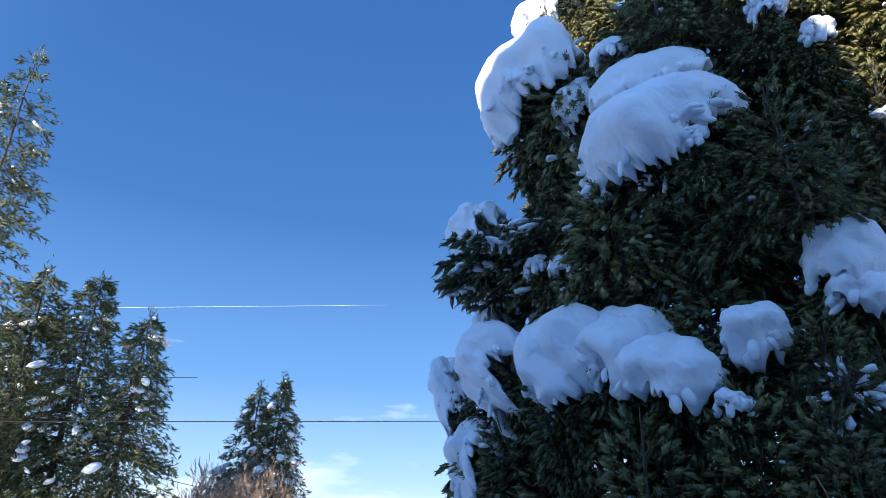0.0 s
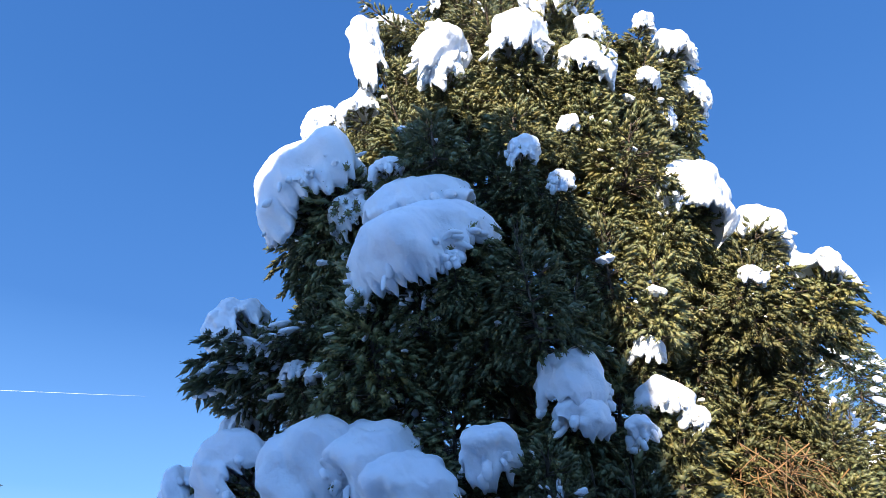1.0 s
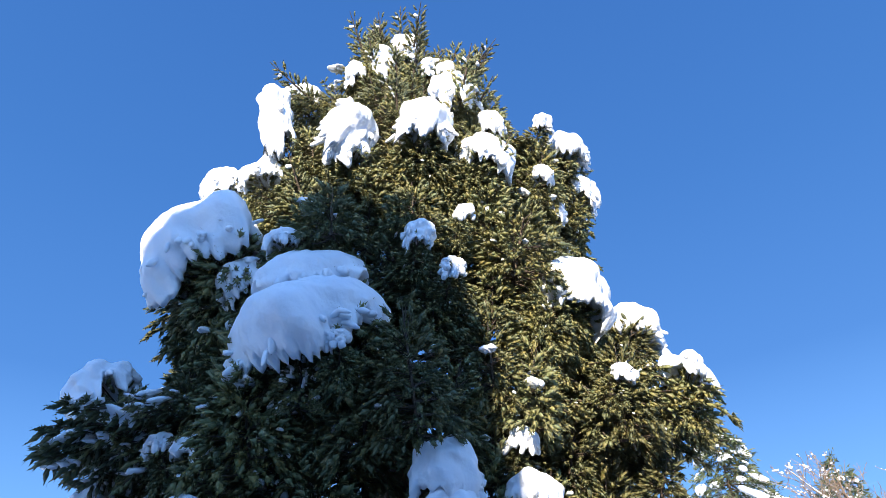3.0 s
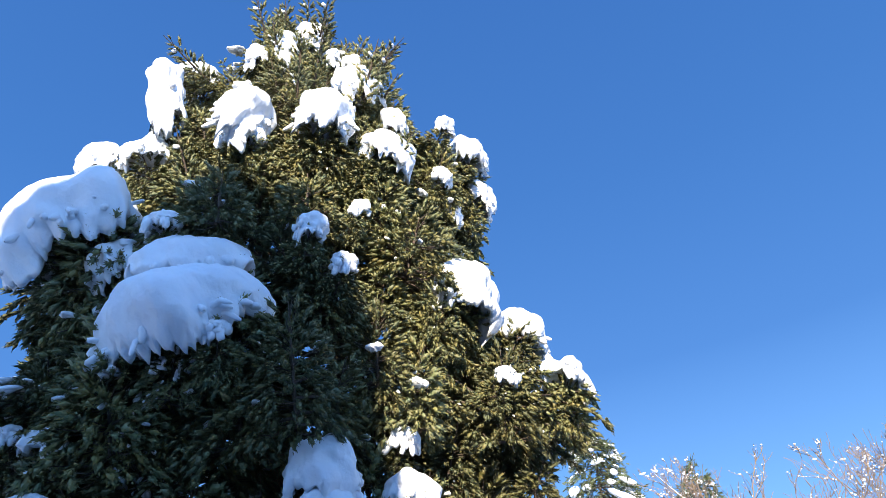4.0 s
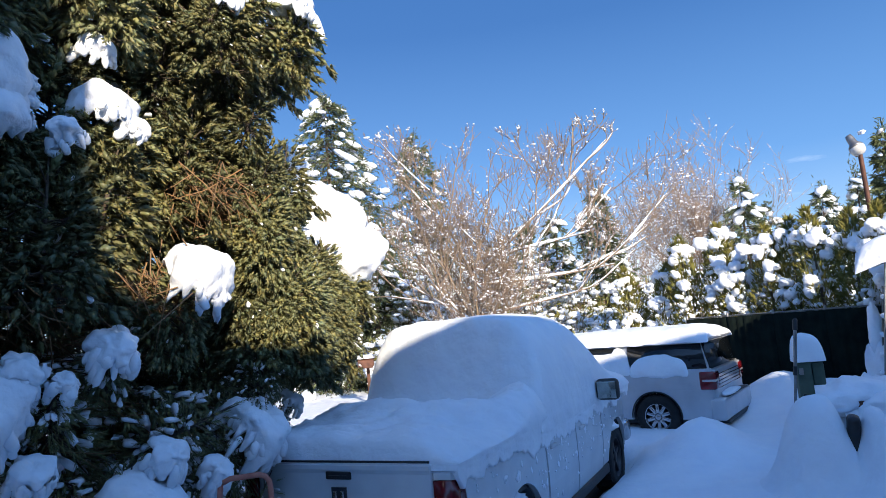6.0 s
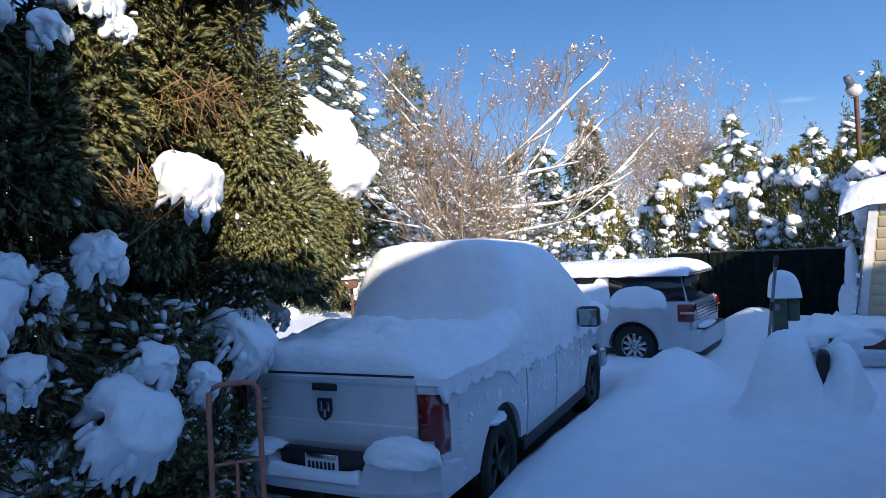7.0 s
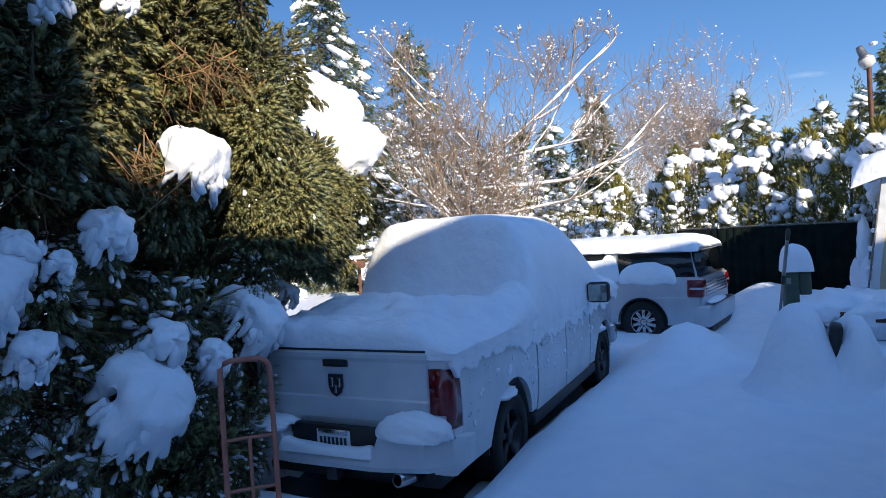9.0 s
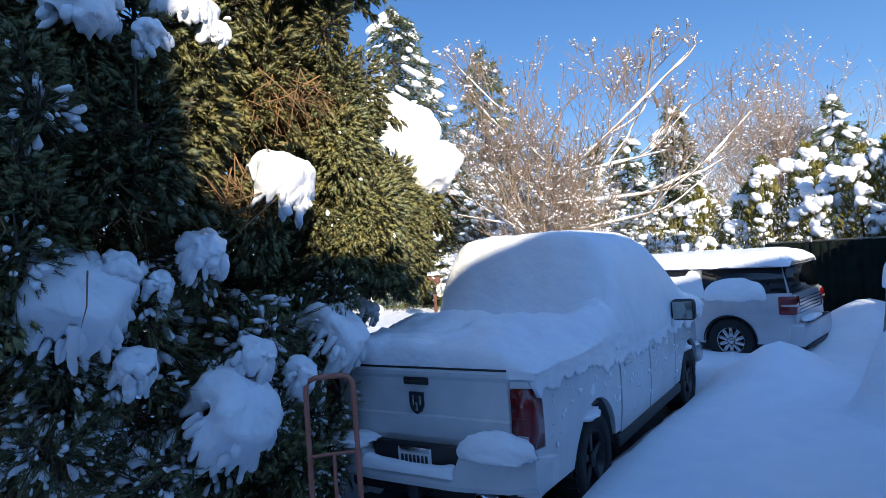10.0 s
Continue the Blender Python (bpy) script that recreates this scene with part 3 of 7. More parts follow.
def hood_mesh(seed, w, d, h, drip, flat=1.0):
    """Snow hung over a bough end: a lumpy pillow whose rim runs down in lobes and short rounded drips; x outwards, y across, hollow below."""
    rng = np.random.default_rng(seed)
    off = Vector(rng.uniform(-50, 50, 3))
    na, nd, ns, ni = int(min(170, 60 + 110 * w)), 12, 8, 7
    dome = min(0.55 * h, 0.34 * w) * flat
    thick = 0.07 * w + 0.02
    lobes = int(rng.integers(2, 5))
    ph = rng.uniform(0, 6.28, 3)
    amp = drip * min(1.0, w / 0.45)
    rows = []
    for i in range(nd + ns + ni):
        row = []
        for j in range(na):
            a = 2 * math.pi * j / na
            c, s = math.cos(a), math.sin(a)
            x0, y0 = c * d / 2, s * w / 2
            f = noise.noise(Vector((x0 * 9, y0 * 9, 3)) + off)
            g = noise.noise(Vector((x0 * 21, y0 * 21, 7)) + off)
            low = max(0.0, min(1.0, (i - nd) / ns))
            rim = 1 + 0.12 * math.sin(lobes * a + ph[0]) + 0.06 * math.sin((lobes + 3) * a + ph[1]) + (0.07 * f + 0.05 * g) * low
            e = noise.noise(Vector((c * 1.5, s * 1.5, 0)) + off)
            drop = (h - dome) * min(1.0, max(0.10, 0.58 + 0.22 * c + 0.65 * e)) + amp * (0.10 * f + 0.085 * abs(g) ** 0.7 * (1 if g > 0 else -1))
            drop = max(0.015, drop)
            if i <= nd:
                q = i / nd * math.pi / 2
                r, z = math.sin(q) ** 0.85, dome * math.cos(q) ** 0.80
            elif i <= nd + ns:
                q = (i - nd) / ns
                r, z = 1.0 + 0.05 * math.sin(q * 2.6) - 0.10 * q ** 4, -drop * q
            else:
                q = (i - nd - ns) / (ni - 1)
                r = 0.93 - thick / (0.5 * w) * min(1.0, q * 2.2) - max(0.0, q - 0.45) * 1.35
                z = -drop * (1 - q) ** 1.3 + (dome - thick) * 0.55 * q ** 2 - (0.02 if q < 0.2 else 0)
            r = max(r, 0.01) * (1 + (rim - 1) * min(1.0, i / nd))
            p = Vector((r * c * d / 2, r * s * w / 2, z))
            v = p * (1 / w)
            k = w * (0.10 * noise.noise(v * 2.0 + off) + 0.05 * noise.noise(v * 5.0 + off)) + 0.030 * noise.noise(p * 7 + off) + 0.011 * noise.noise(p * 20 + off) + 0.006 * noise.noise(p * 44 + off)
            n = Vector((c * min(1, i / nd), s * min(1, i / nd), max(0.0, 1 - i / nd)))
            row.append(tuple(p + n * k))
        rows.append(row)
    top = Vector(rows[0][0])
    rows[0] = [tuple(top)] * na
    V = np.array(rows).reshape(-1, 3)
    V[:, 2] += 0.5 * h - dome
    F = []
    for i in range(len(rows) - 1):
        for j in range(na):
            k = (j + 1) % na
            F += [(i * na + j, (i + 1) * na + j, (i + 1) * na + k), (i * na + j, (i + 1) * na + k, i * na + k)]
    return V, np.array(F)


def snow_cap(x, y, z, w, h, tilt=15, roll=0):
    """A clump of snow hung over a bough end, of that width and height, tilted outwards, with the bough beneath."""
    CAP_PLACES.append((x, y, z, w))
    n = len(CAP_PLACES)
    rng = np.random.default_rng(500 + n)
    az = math.atan2(y - TRUNK.y, x - TRUNK.x)
    low = z < 2.7
    d = 0.85 * w
    if low:
        w, h = 0.80 * w, 0.78 * h
    V, F = hood_mesh(300 + n, w * 0.97, d, h, 1.9 if low else 1.1, 0.6 if low else 1.0)
    # fingers of snow along the shoots that stick out under its rim
    pieces, dome = [(V, F)], min(0.55 * h, 0.34 * w) * (0.6 if low else 1.0)
    for k in range(int(10 + 22 * w) if low else int(4 + 12 * w)):
        a = rng.uniform(-1.9, 1.9)
        ca, sa = math.cos(a), math.sin(a)
        r0, r1 = rng.uniform(0.72, 0.95), rng.uniform(1.0, 1.22)
        za = 0.5 * h - dome - (h - dome) * rng.uniform(0.1, 0.55)
        zb = za - (rng.uniform(0.05, 0.16) if low else rng.uniform(0.03, 0.11))
        p, q = np.array([r0 * ca * d / 2, r0 * sa * w / 2, za]), np.array([r1 * ca * d / 2, r1 * sa * w / 2, zb])
        m = (p + q) / 2 + rng.normal(size=3) * 0.012 + (0, 0, 0.02)
        pieces.append(tube([p, (p + m) / 2, m, (m + q) / 2, q, q + (q - m) * 0.12], rng.uniform(0.018, 0.036) * np.array([0.9, 1.15, 1.0, 1.05, 0.7, 0.15]) * rng.uniform(0.85, 1.15, 6), 7))
    V, F = joined(pieces)
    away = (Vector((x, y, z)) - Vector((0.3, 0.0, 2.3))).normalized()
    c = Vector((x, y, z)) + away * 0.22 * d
    ob = new("snow_clump", tri_mesh("snow_clump", V, F, SNOW))
    ob.matrix_world = Matrix.Translation(c) @ Matrix.Rotation(az, 4, "Z") @ Matrix.Rotation(radians(-roll), 4, "X") @ Matrix.Rotation(radians(tilt), 4, "Y")
    tagged(ob, "ragged clump of snow draped over a low shaded spruce bough" if low else "small clot of snow on a spruce bough" if w < 0.3 else "thick rounded clump of snow hanging over a spruce bough", "snow clump", "snow clumps on the spruce")
    # the bough ends that carry it
    kind = (5 if low else 3) if w > 0.45 else (6 if low else 0)
    ln, ra = TUFT_KINDS[kind][:2]
    many = 1 if w < 0.8 else 3
    for k in range(many):
        side = (k - (many - 1) / 2) * 0.55 * w / max(1, many - 1) * 1.3 if many > 1 else 0.0
        s = max(0.55, min(1.35, (0.60 * w if many == 1 else 0.42 * w) / ra))
        tuft_at(c.x + 0.12 * d * math.cos(az) - side * math.sin(az), c.y + 0.12 * d * math.sin(az) + side * math.cos(az), c.z + 0.16 * h - 0.25 * abs(side), kind, s, 62 - 0.6 * tilt + rng.uniform(-8, 8), rng.uniform(-15, 15), 1.05, rng.uniform(0, 6))
    bough_to(x, y, z - 0.25 * h, -0.4)
    return ob


def snow_heap(x, y, z, sx, sy, sz, seed):
    """A rounded, sagging heap of snow on the low outer boughs."""
    V, F = billow(np.random.default_rng(seed), 48, 32, 6, 0.15)
    ob = new("snow_clump", tri_mesh("snow_clump", V * np.array([sx, sy, sz]), F, SNOW))
    ob.location = (x, y, z)
    tagged(ob, "big overhanging heap of sunlit snow on low spruce boughs", "snow clump", "snow clumps on the spruce")
    return ob


def build_spruce():
    z = np.linspace(0, 11.9, 26)
    V, F = tube(np.stack([0.08 * np.sin(z * 0.7), 0.06 * np.cos(z * 0.9), z], -1), 0.22 * (1 - z / 12.4) + 0.012, 12)
    part("trunk", tri_mesh("trunk", V, F, BARK), BARK, SPRUCE)
    rng = rng_tree
    # long boughs inside the crown
    n = 110
    for k in range(n):
        f = (k + 0.5) / n
        z = 0.6 + 10.8 * (1 - (1 - f) ** 0.66)
        az = k * 2.39996 + rng.uniform(-0.25, 0.25)
        side = math.degrees(az + math.radians(119) + math.pi) % 360 - 180
        if (math.cos(az + math.radians(119)) < -0.35 and k % 2) or (z < 2.7 and side > 55):
            continue
        r = reach(z, az) * rng.uniform(0.62, 0.86)
        bough_to(TRUNK.x + r * math.cos(az), TRUNK.y + r * math.sin(az), z - 0.05 * r, 0.0)
    # the crown's skin of full bough ends, thickest on the side towards the drive
    count = 330
    for k in range(count):
        f = (k + 0.5) / count
        z = 0.9 + 10.7 * (1 - (1 - f) ** 0.80)
        az = k * 2.39996
        facing = math.cos(az + math.radians(119))
        if facing < -0.30 and k % 3:
            continue
        # the brushy, half bare stretch under the lowest green boughs
        bare = math.degrees(az + math.radians(119) + math.pi) % 360 - 180
        if z < 2.7 and bare > 55:
            continue
        top = min(1.0, (12.4 - z) / 4)
        kind = int(rng.choice((0, 1, 2, 3, 4), p=(0.2, 0.3, 0.2, 0.2, 0.1)))
        if z < 2.3 or (bare < -15 and 3.3 < z < 5.4 and rng.random() < 0.6):
            kind = (5, 6)[k % 2]
        s = rng.uniform(0.85, 1.25) * (0.5 + 0.5 * top)
        up = rng.uniform(48, 86) if z > 2.3 else rng.uniform(5, 60)
        r = reach(z, az) * rng.uniform(0.84, 1.0) * (0.82 if 2.25 < z < 2.9 and abs(bare) < 40 else 1.0)
        x, y = TRUNK.x + r * math.cos(az), TRUNK.y + r * math.sin(az)
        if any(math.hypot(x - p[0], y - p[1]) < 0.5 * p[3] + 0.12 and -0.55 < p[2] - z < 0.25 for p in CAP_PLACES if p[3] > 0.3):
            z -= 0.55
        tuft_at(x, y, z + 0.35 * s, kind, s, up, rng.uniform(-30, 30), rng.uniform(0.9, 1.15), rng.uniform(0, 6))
    # upright leaders at the top and thin sprays along the upper edge
    for k in range(26):
        t = 0.05 + 0.5 * rng.random()
        z = 11.2 + rng.uniform(-0.5, 0.6)
        ob = part("leader", LEADERS[k % 2], NEEDLE, SPRUCE)
        ob.matrix_local = pose(t * math.cos(k * 2.4), t * math.sin(k * 2.4), z, 0, rng.uniform(-88, -55), math.degrees(k * 2.4))
    for k in range(40):
        z = rng.uniform(7.0, 11.0)
        az = rng.uniform(-3.1, 0.7)
        r = reach(z, az) * rng.uniform(0.85, 1.0)
        ob = part("leader", LEADERS[k % 2], NEEDLE, SPRUCE)
        ob.matrix_local = pose(r * math.cos(az), r * math.sin(az), z, 0, rng.uniform(-65, -15), math.degrees(az))
    # small clots of snow lodged on the upper bough ends
    for k in range(34):
        z = rng.uniform(4.6, 11.2)
        az = -math.radians(110) + math.radians(105) * rng.uniform(-1, 1)
        r = reach(z, az) * rng.uniform(0.95, 1.05)
        s = rng.uniform(0.06, 0.20)
        V, F = billow(rng, 16, 11, 5, 0.8, 2.6)
        ob = new("snow_clump", tri_mesh("snow_clump", V * np.array([s * 1.3, s, s * 0.7]), F, SNOW))
        ob.matrix_world = Matrix.Translation(TRUNK) @ pose(r * math.cos(az), r * math.sin(az), z + 0.05, 0, rng.uniform(5, 40), math.degrees(az))
        tagged(ob, "small clot of snow on an upper spruce bough", "snow clump", "snow clumps on the spruce")
    # bare and browned inner twigs low down
    pieces = []
    for k in range(520):
        z = rng.uniform(1.2, 3.1)
        az = rng.uniform(-2.9, -1.35)
        r0, r1 = rng.uniform(1.2, 1.9), rng.uniform(1.9, 2.45)
        p0 = np.array([r0 * math.cos(az), r0 * math.sin(az), z])
        az2 = az + rng.uniform(-0.35, 0.35)
        p1 = np.array([r1 * math.cos(az2), r1 * math.sin(az2), z - rng.uniform(0, 0.45)])
        pa, pb = p0 + (p1 - p0) * 0.33 + rng.normal(size=3) * 0.07, p0 + (p1 - p0) * 0.67 + rng.normal(size=3) * 0.07
        pieces.append(tube([p0, pa, pb, p1], [0.008, 0.006, 0.004, 0.0015], 3))
    for cx, cy, cz, n, spread in ((4.40, 3.86, 3.50, 110, 0.26), (4.85, 4.0, 3.40, 80, 0.24), (3.60, 3.72, 2.75, 90, 0.17), (2.75, 3.95, 2.55, 120, 0.38), (2.6, 4.3, 4.3, 40, 0.2)):
        for k in range(n):
            p0 = np.array([cx, cy, cz]) - np.array([TRUNK.x, TRUNK.y, 0]) + rng.normal(size=3) * spread * (0.9, 0.5, 0.5)
            dd = rng.normal(size=3) * (0.10, 0.08, 0.07) + (0.03, -0.04, -0.09)
            pieces.append(tube([p0 - dd, p0 + rng.normal(size=3) * 0.035, p0 + dd + (0, 0, -0.03)], [0.006, 0.005, 0.0015], 3))
    V, F = joined(pieces)
    tagged(part("dead_brush", tri_mesh("dead_brush", V, F, DEAD), DEAD, SPRUCE), "bare brown inner twigs", kind="stuff")


snow_cap(2.87, 5.02, 10.53, 0.43, 0.66, 12, 0)
snow_cap(2.47, 4.91, 9.89, 0.28, 0.71, 10, 0)
snow_cap(2.18, 5.15, 9.80, 0.26, 0.45, 10, 0)
snow_cap(1.30, 5.19, 8.31, 0.40, 1.18, 15, 0)
snow_cap(1.77, 6.22, 10.19, 0.63, 0.42, 10, 0)
snow_cap(1.87, 4.45, 7.80, 0.58, 0.73, 10, 28)
snow_cap(1.92, 4.50, 7.57, 0.45, 0.49, 15, 0)
snow_cap(2.57, 3.99, 7.81, 0.65, 0.57, 15, 8)
snow_cap(2.96, 3.98, 8.52, 0.58, 0.61, 10, -12)
snow_cap(3.04, 4.67, 9.93, 0.16, 0.37, 10, 0)
snow_cap(3.32, 4.64, 9.94, 0.24, 0.46, 10, 0)
snow_cap(3.36, 3.82, 8.08, 0.31, 0.36, 10, -20)
snow_cap(3.28, 3.91, 7.62, 0.59, 0.51, 15, 0)
snow_cap(4.19, 3.87, 8.61, 0.27, 0.28, 10, -20)
snow_cap(4.71, 4.10, 8.59, 0.65, 0.39, 10, -15)
snow_cap(4.09, 3.92, 7.71, 0.27, 0.30, 10, 0)
snow_cap(5.07, 4.37, 8.17, 0.61, 0.47, 10, -10)
snow_cap(4.46, 4.19, 7.49, 0.23, 0.36, 10, 0)
snow_cap(1.02, 6.25, 7.99, 0.56, 0.72, 15, -10)
snow_cap(1.24, 5.43, 7.72, 0.48, 0.35, 10, -10)
snow_cap(0.87, 5.34, 6.41, 1.23, 0.97, 20, -14)
snow_cap(1.39, 4.60, 6.29, 0.32, 0.17, 5, 0)
snow_cap(1.18, 5.04, 6.00, 0.43, 0.45, 25, -15)
snow_cap(1.65, 4.48, 5.85, 0.99, 0.46, 20, 0)
snow_cap(1.52, 4.20, 5.22, 1.16, 0.71, 30, -14)
snow_cap(4.06, 3.77, 5.95, 0.81, 0.71, 15, 5)
snow_cap(5.21, 4.20, 6.09, 0.87, 0.50, 10, 0)
snow_cap(4.90, 3.39, 5.11, 0.51, 0.37, 10, 25)
snow_cap(4.19, 3.49, 5.06, 0.23, 0.11, 5, 0)
snow_cap(2.44, 3.90, 6.20, 0.28, 0.31, 15, 0)
snow_cap(2.87, 3.78, 6.59, 0.17, 0.17, 15, 0)
snow_cap(2.74, 3.82, 5.90, 0.20, 0.22, 15, 0)
snow_cap(1.76, 3.96, 5.01, 0.17, 0.15, 15, 0)
snow_cap(0.83, 5.34, 4.53, 0.22, 0.19, 10, 0)
snow_cap(1.05, 5.11, 4.44, 0.34, 0.14, 15, 10)
snow_cap(2.58, 3.85, 4.01, 0.55, 0.57, 20, 0)
snow_cap(3.33, 3.88, 4.44, 0.26, 0.16, 15, 0)
snow_cap(3.30, 3.74, 3.98, 0.37, 0.31, 20, 0)
snow_cap(2.97, 3.67, 3.71, 0.20, 0.20, 20, -30)
snow_cap(3.47, 3.70, 3.85, 0.17, 0.20, 20, 30)
snow_cap(3.73, 3.46, 2.79, 0.49, 0.51, 25, 0)
snow_cap(5.44, 3.90, 2.98, 0.24, 0.29, 15, 0)
snow_cap(0.37, 5.95, 5.09, 0.62, 0.65, 25, -25)
snow_cap(0.55, 6.39, 4.23, 0.42, 0.48, 20, -10)
snow_cap(0.57, 5.49, 3.56, 0.64, 0.95, 30, -40)
snow_cap(0.95, 4.80, 3.59, 0.84, 0.62, 35, -18)
snow_cap(1.26, 4.47, 3.61, 0.75, 0.49, 35, 0)
snow_cap(1.47, 4.16, 3.38, 0.64, 0.36, 35, 10)
snow_cap(0.17, 6.37, 3.51, 0.39, 1.00, 20, -30)
snow_cap(0.40, 6.08, 2.91, 0.64, 0.69, 25, -30)
snow_cap(1.95, 3.92, 3.52, 0.38, 0.45, 35, 0)
snow_cap(1.76, 3.92, 3.14, 0.18, 0.11, 20, 0)
snow_cap(2.40, 3.65, 2.12, 0.66, 0.64, 48, 0)
snow_cap(2.61, 3.56, 2.28, 0.26, 0.25, 40, 0)
snow_cap(3.11, 3.47, 2.39, 0.35, 0.23, 35, 0)
snow_cap(2.83, 3.52, 2.21, 0.15, 0.12, 30, 0)
snow_cap(2.69, 3.61, 1.71, 0.25, 0.32, 45, 0)
snow_cap(3.27, 3.53, 1.31, 0.70, 0.68, 50, 0)
snow_cap(3.46, 3.48, 1.67, 0.31, 0.23, 35, 0)
snow_cap(3.88, 3.52, 1.45, 0.25, 0.31, 40, 0)
snow_cap(4.38, 3.61, 1.69, 0.61, 0.46, 40, -5)
snow_cap(5.35, 4.13, 1.79, 0.32, 0.23, 25, 0)
snow_cap(2.62, 3.78, 3.84, 0.41, 0.26, 25, 0)
snow_heap(6.28, 4.79, 4.23, 0.50, 0.55, 0.60, 900)
snow_heap(6.36, 4.69, 3.92, 0.80, 0.88, 0.80, 901)
snow_heap(6.39, 4.50, 3.62, 0.91, 1.00, 0.85, 902)
snow_heap(6.41, 4.30, 3.36, 0.90, 0.99, 0.77, 903)
snow_heap(6.41, 4.13, 3.18, 0.82, 0.90, 0.66, 904)
snow_heap(6.20, 4.41, 3.34, 0.82, 0.90, 0.57, 905)
# ragged outer ends that break the outline
for x, y, z in ((-0.08, 5.82, 4.82), (0.15, 6.02, 4.81), (0.46, 6.21, 4.68), (0.45, 6.56, 6.40), (0.92, 4.80, 4.96), (1.17, 6.24, 10.06), (1.30, 5.21, 7.94), (1.96, 5.48, 10.20), (2.10, 5.01, 10.22), (2.99, 6.17, 12.60), (3.51, 5.74, 12.39), (3.42, 4.44, 10.37), (3.73, 3.78, 8.60), (4.20, 3.74, 8.60), (4.90, 3.85, 8.59), (5.18, 4.10, 7.88), (5.38, 4.58, 7.80), (5.24, 4.72, 7.57), (4.79, 3.88, 6.60), (4.83, 3.34, 5.36), (5.17, 3.38, 5.10), (5.65, 4.10, 5.10), (5.77, 4.62, 4.90), (-0.14, 5.92, 4.80), (0.11, 6.50, 4.80), (0.43, 6.82, 4.71), (0.24, 6.28, 4.04), (0.07, 6.62, 3.06), (5.17, 3.10, 5.10), (5.45, 3.47, 5.10), (5.87, 4.03, 5.10), (6.01, 4.51, 4.98), (5.59, 4.08, 5.10), (5.54, 4.50, 4.86), (5.11, 3.72, 4.09), (5.30, 3.68, 3.34), (5.06, 3.71, 4.04), (5.09, 3.86, 3.82)):
    bough_to(x, y, z)
# the sunlit skirt of boughs under the great heap
for k in range(44):
    f, g = rng_tree.random(), rng_tree.random()
    tuft_at(4.7 + 1.75 * f, 3.62 + 0.55 * f + rng_tree.uniform(-0.1, 0.25), 2.72 + (0.45 + 0.25 * f) * g, (1, 0, 3, 0)[k % 4], rng_tree.uniform(0.75, 1.0), rng_tree.uniform(50, 85), rng_tree.uniform(-50, 30), 1.0, rng_tree.uniform(0, 6))
for k in range(12):
    f = rng_tree.random()
    tuft_at(4.5 + 0.9 * f, 3.55 + 0.35 * f, 3.0 + 1.5 * rng_tree.random(), (1, 3, 0)[k % 3], rng_tree.uniform(0.7, 0.95), rng_tree.uniform(50, 85), rng_tree.uniform(-40, 20), 1.0, rng_tree.uniform(0, 6))
for k in range(34):
    f, g = rng_tree.random(), rng_tree.random()
    tuft_at(5.1 + (1.45 - 0.25 * g) * f, 3.72 + 0.22 * f + 0.12 * rng_tree.random(), 3.25 - 0.62 * g, (0, 1, 4)[k % 3], rng_tree.uniform(0.7, 0.95), rng_tree.uniform(50, 85), rng_tree.uniform(-40, 30), 1.0, rng_tree.uniform(0, 6))
# low dark boughs that fill the gap behind the hand truck
for k in range(16):
    f = rng_tree.random()
    tuft_at(3.75 + 0.85 * f, 3.42 + 0.22 * f + 0.1 * rng_tree.random(), 0.75 + 0.95 * rng_tree.random(), (5, 6, 1)[k % 3], rng_tree.uniform(0.75, 1.0), rng_tree.uniform(10, 60), rng_tree.uniform(-30, 30), 1.0, rng_tree.uniform(0, 6))
# dark boughs between the lower limbs and the pickup's bed
for k in range(30):
    f, g = rng_tree.random(), rng_tree.random()
    tuft_at(4.0 + 1.05 * f - 0.35 * g, 4.30 - 0.75 * f + 0.5 * g, 1.80 + 0.70 * rng_tree.random(), (1, 5, 3)[k % 3], rng_tree.uniform(0.6, 0.85), rng_tree.uniform(25, 75), rng_tree.uniform(-35, 35), 1.0, rng_tree.uniform(0, 6))
# dusted bough ends that reach out furthest towards the house
for x, y, z, kind, size, up in ((2.18, 3.54, 3.50, 1, 0.88, 15), (2.20, 3.44, 3.22, 6, 0.89, 13), (2.08, 3.48, 2.99, 1, 0.97, 29), (2.16, 3.46, 2.80, 1, 0.76, 39), (2.07, 3.50, 2.58, 6, 0.82, 44)):
    tuft_at(x, y, z, kind, size, up, 0.0, 1.0, x * 7)
build_spruce()


# ---- vehicles ----
def side_panel(outline, thick, bulge, x_out, slices=()):
    """A body side in the y-z plane: outline thick inwards, bulged outwards."""
    bm = bmesh.new()
    bm.faces.new([bm.verts.new((0, y, z)) for y, z in outline])
    for z in slices:
        bmesh.ops.bisect_plane(bm, geom=bm.verts[:] + bm.edges[:] + bm.faces[:], plane_co=(0, 0, z), plane_no=(0, 0, 1))
    inner = bmesh.ops.duplicate(bm, geom=bm.faces[:])
    moved = [g for g in inner["geom"] if isinstance(g, bmesh.types.BMVert)]
    inside = set(moved)
    bridge = [e for e in bm.edges if e.is_boundary and e.verts[0] not in inside]
    twin = {}
    for k, v in inner["vert_map"].items():
        twin[k] = v
    for e in list(bridge):
        p, q = e.verts
        if p in twin and q in twin:
            bm.faces.new((p, q, twin[q], twin[p]))
    for v in bm.verts:
        v.co.x = x_out + bulge(v.co.y, v.co.z) - (thick if v in inside else 0)
    bmesh.ops.recalc_face_normals(bm, faces=bm.faces[:])
    return bm


def mirrored(bm):
    for v in bm.verts:
        v.co.x = -v.co.x
    bmesh.ops.reverse_faces(bm, faces=bm.faces[:])
    return bm


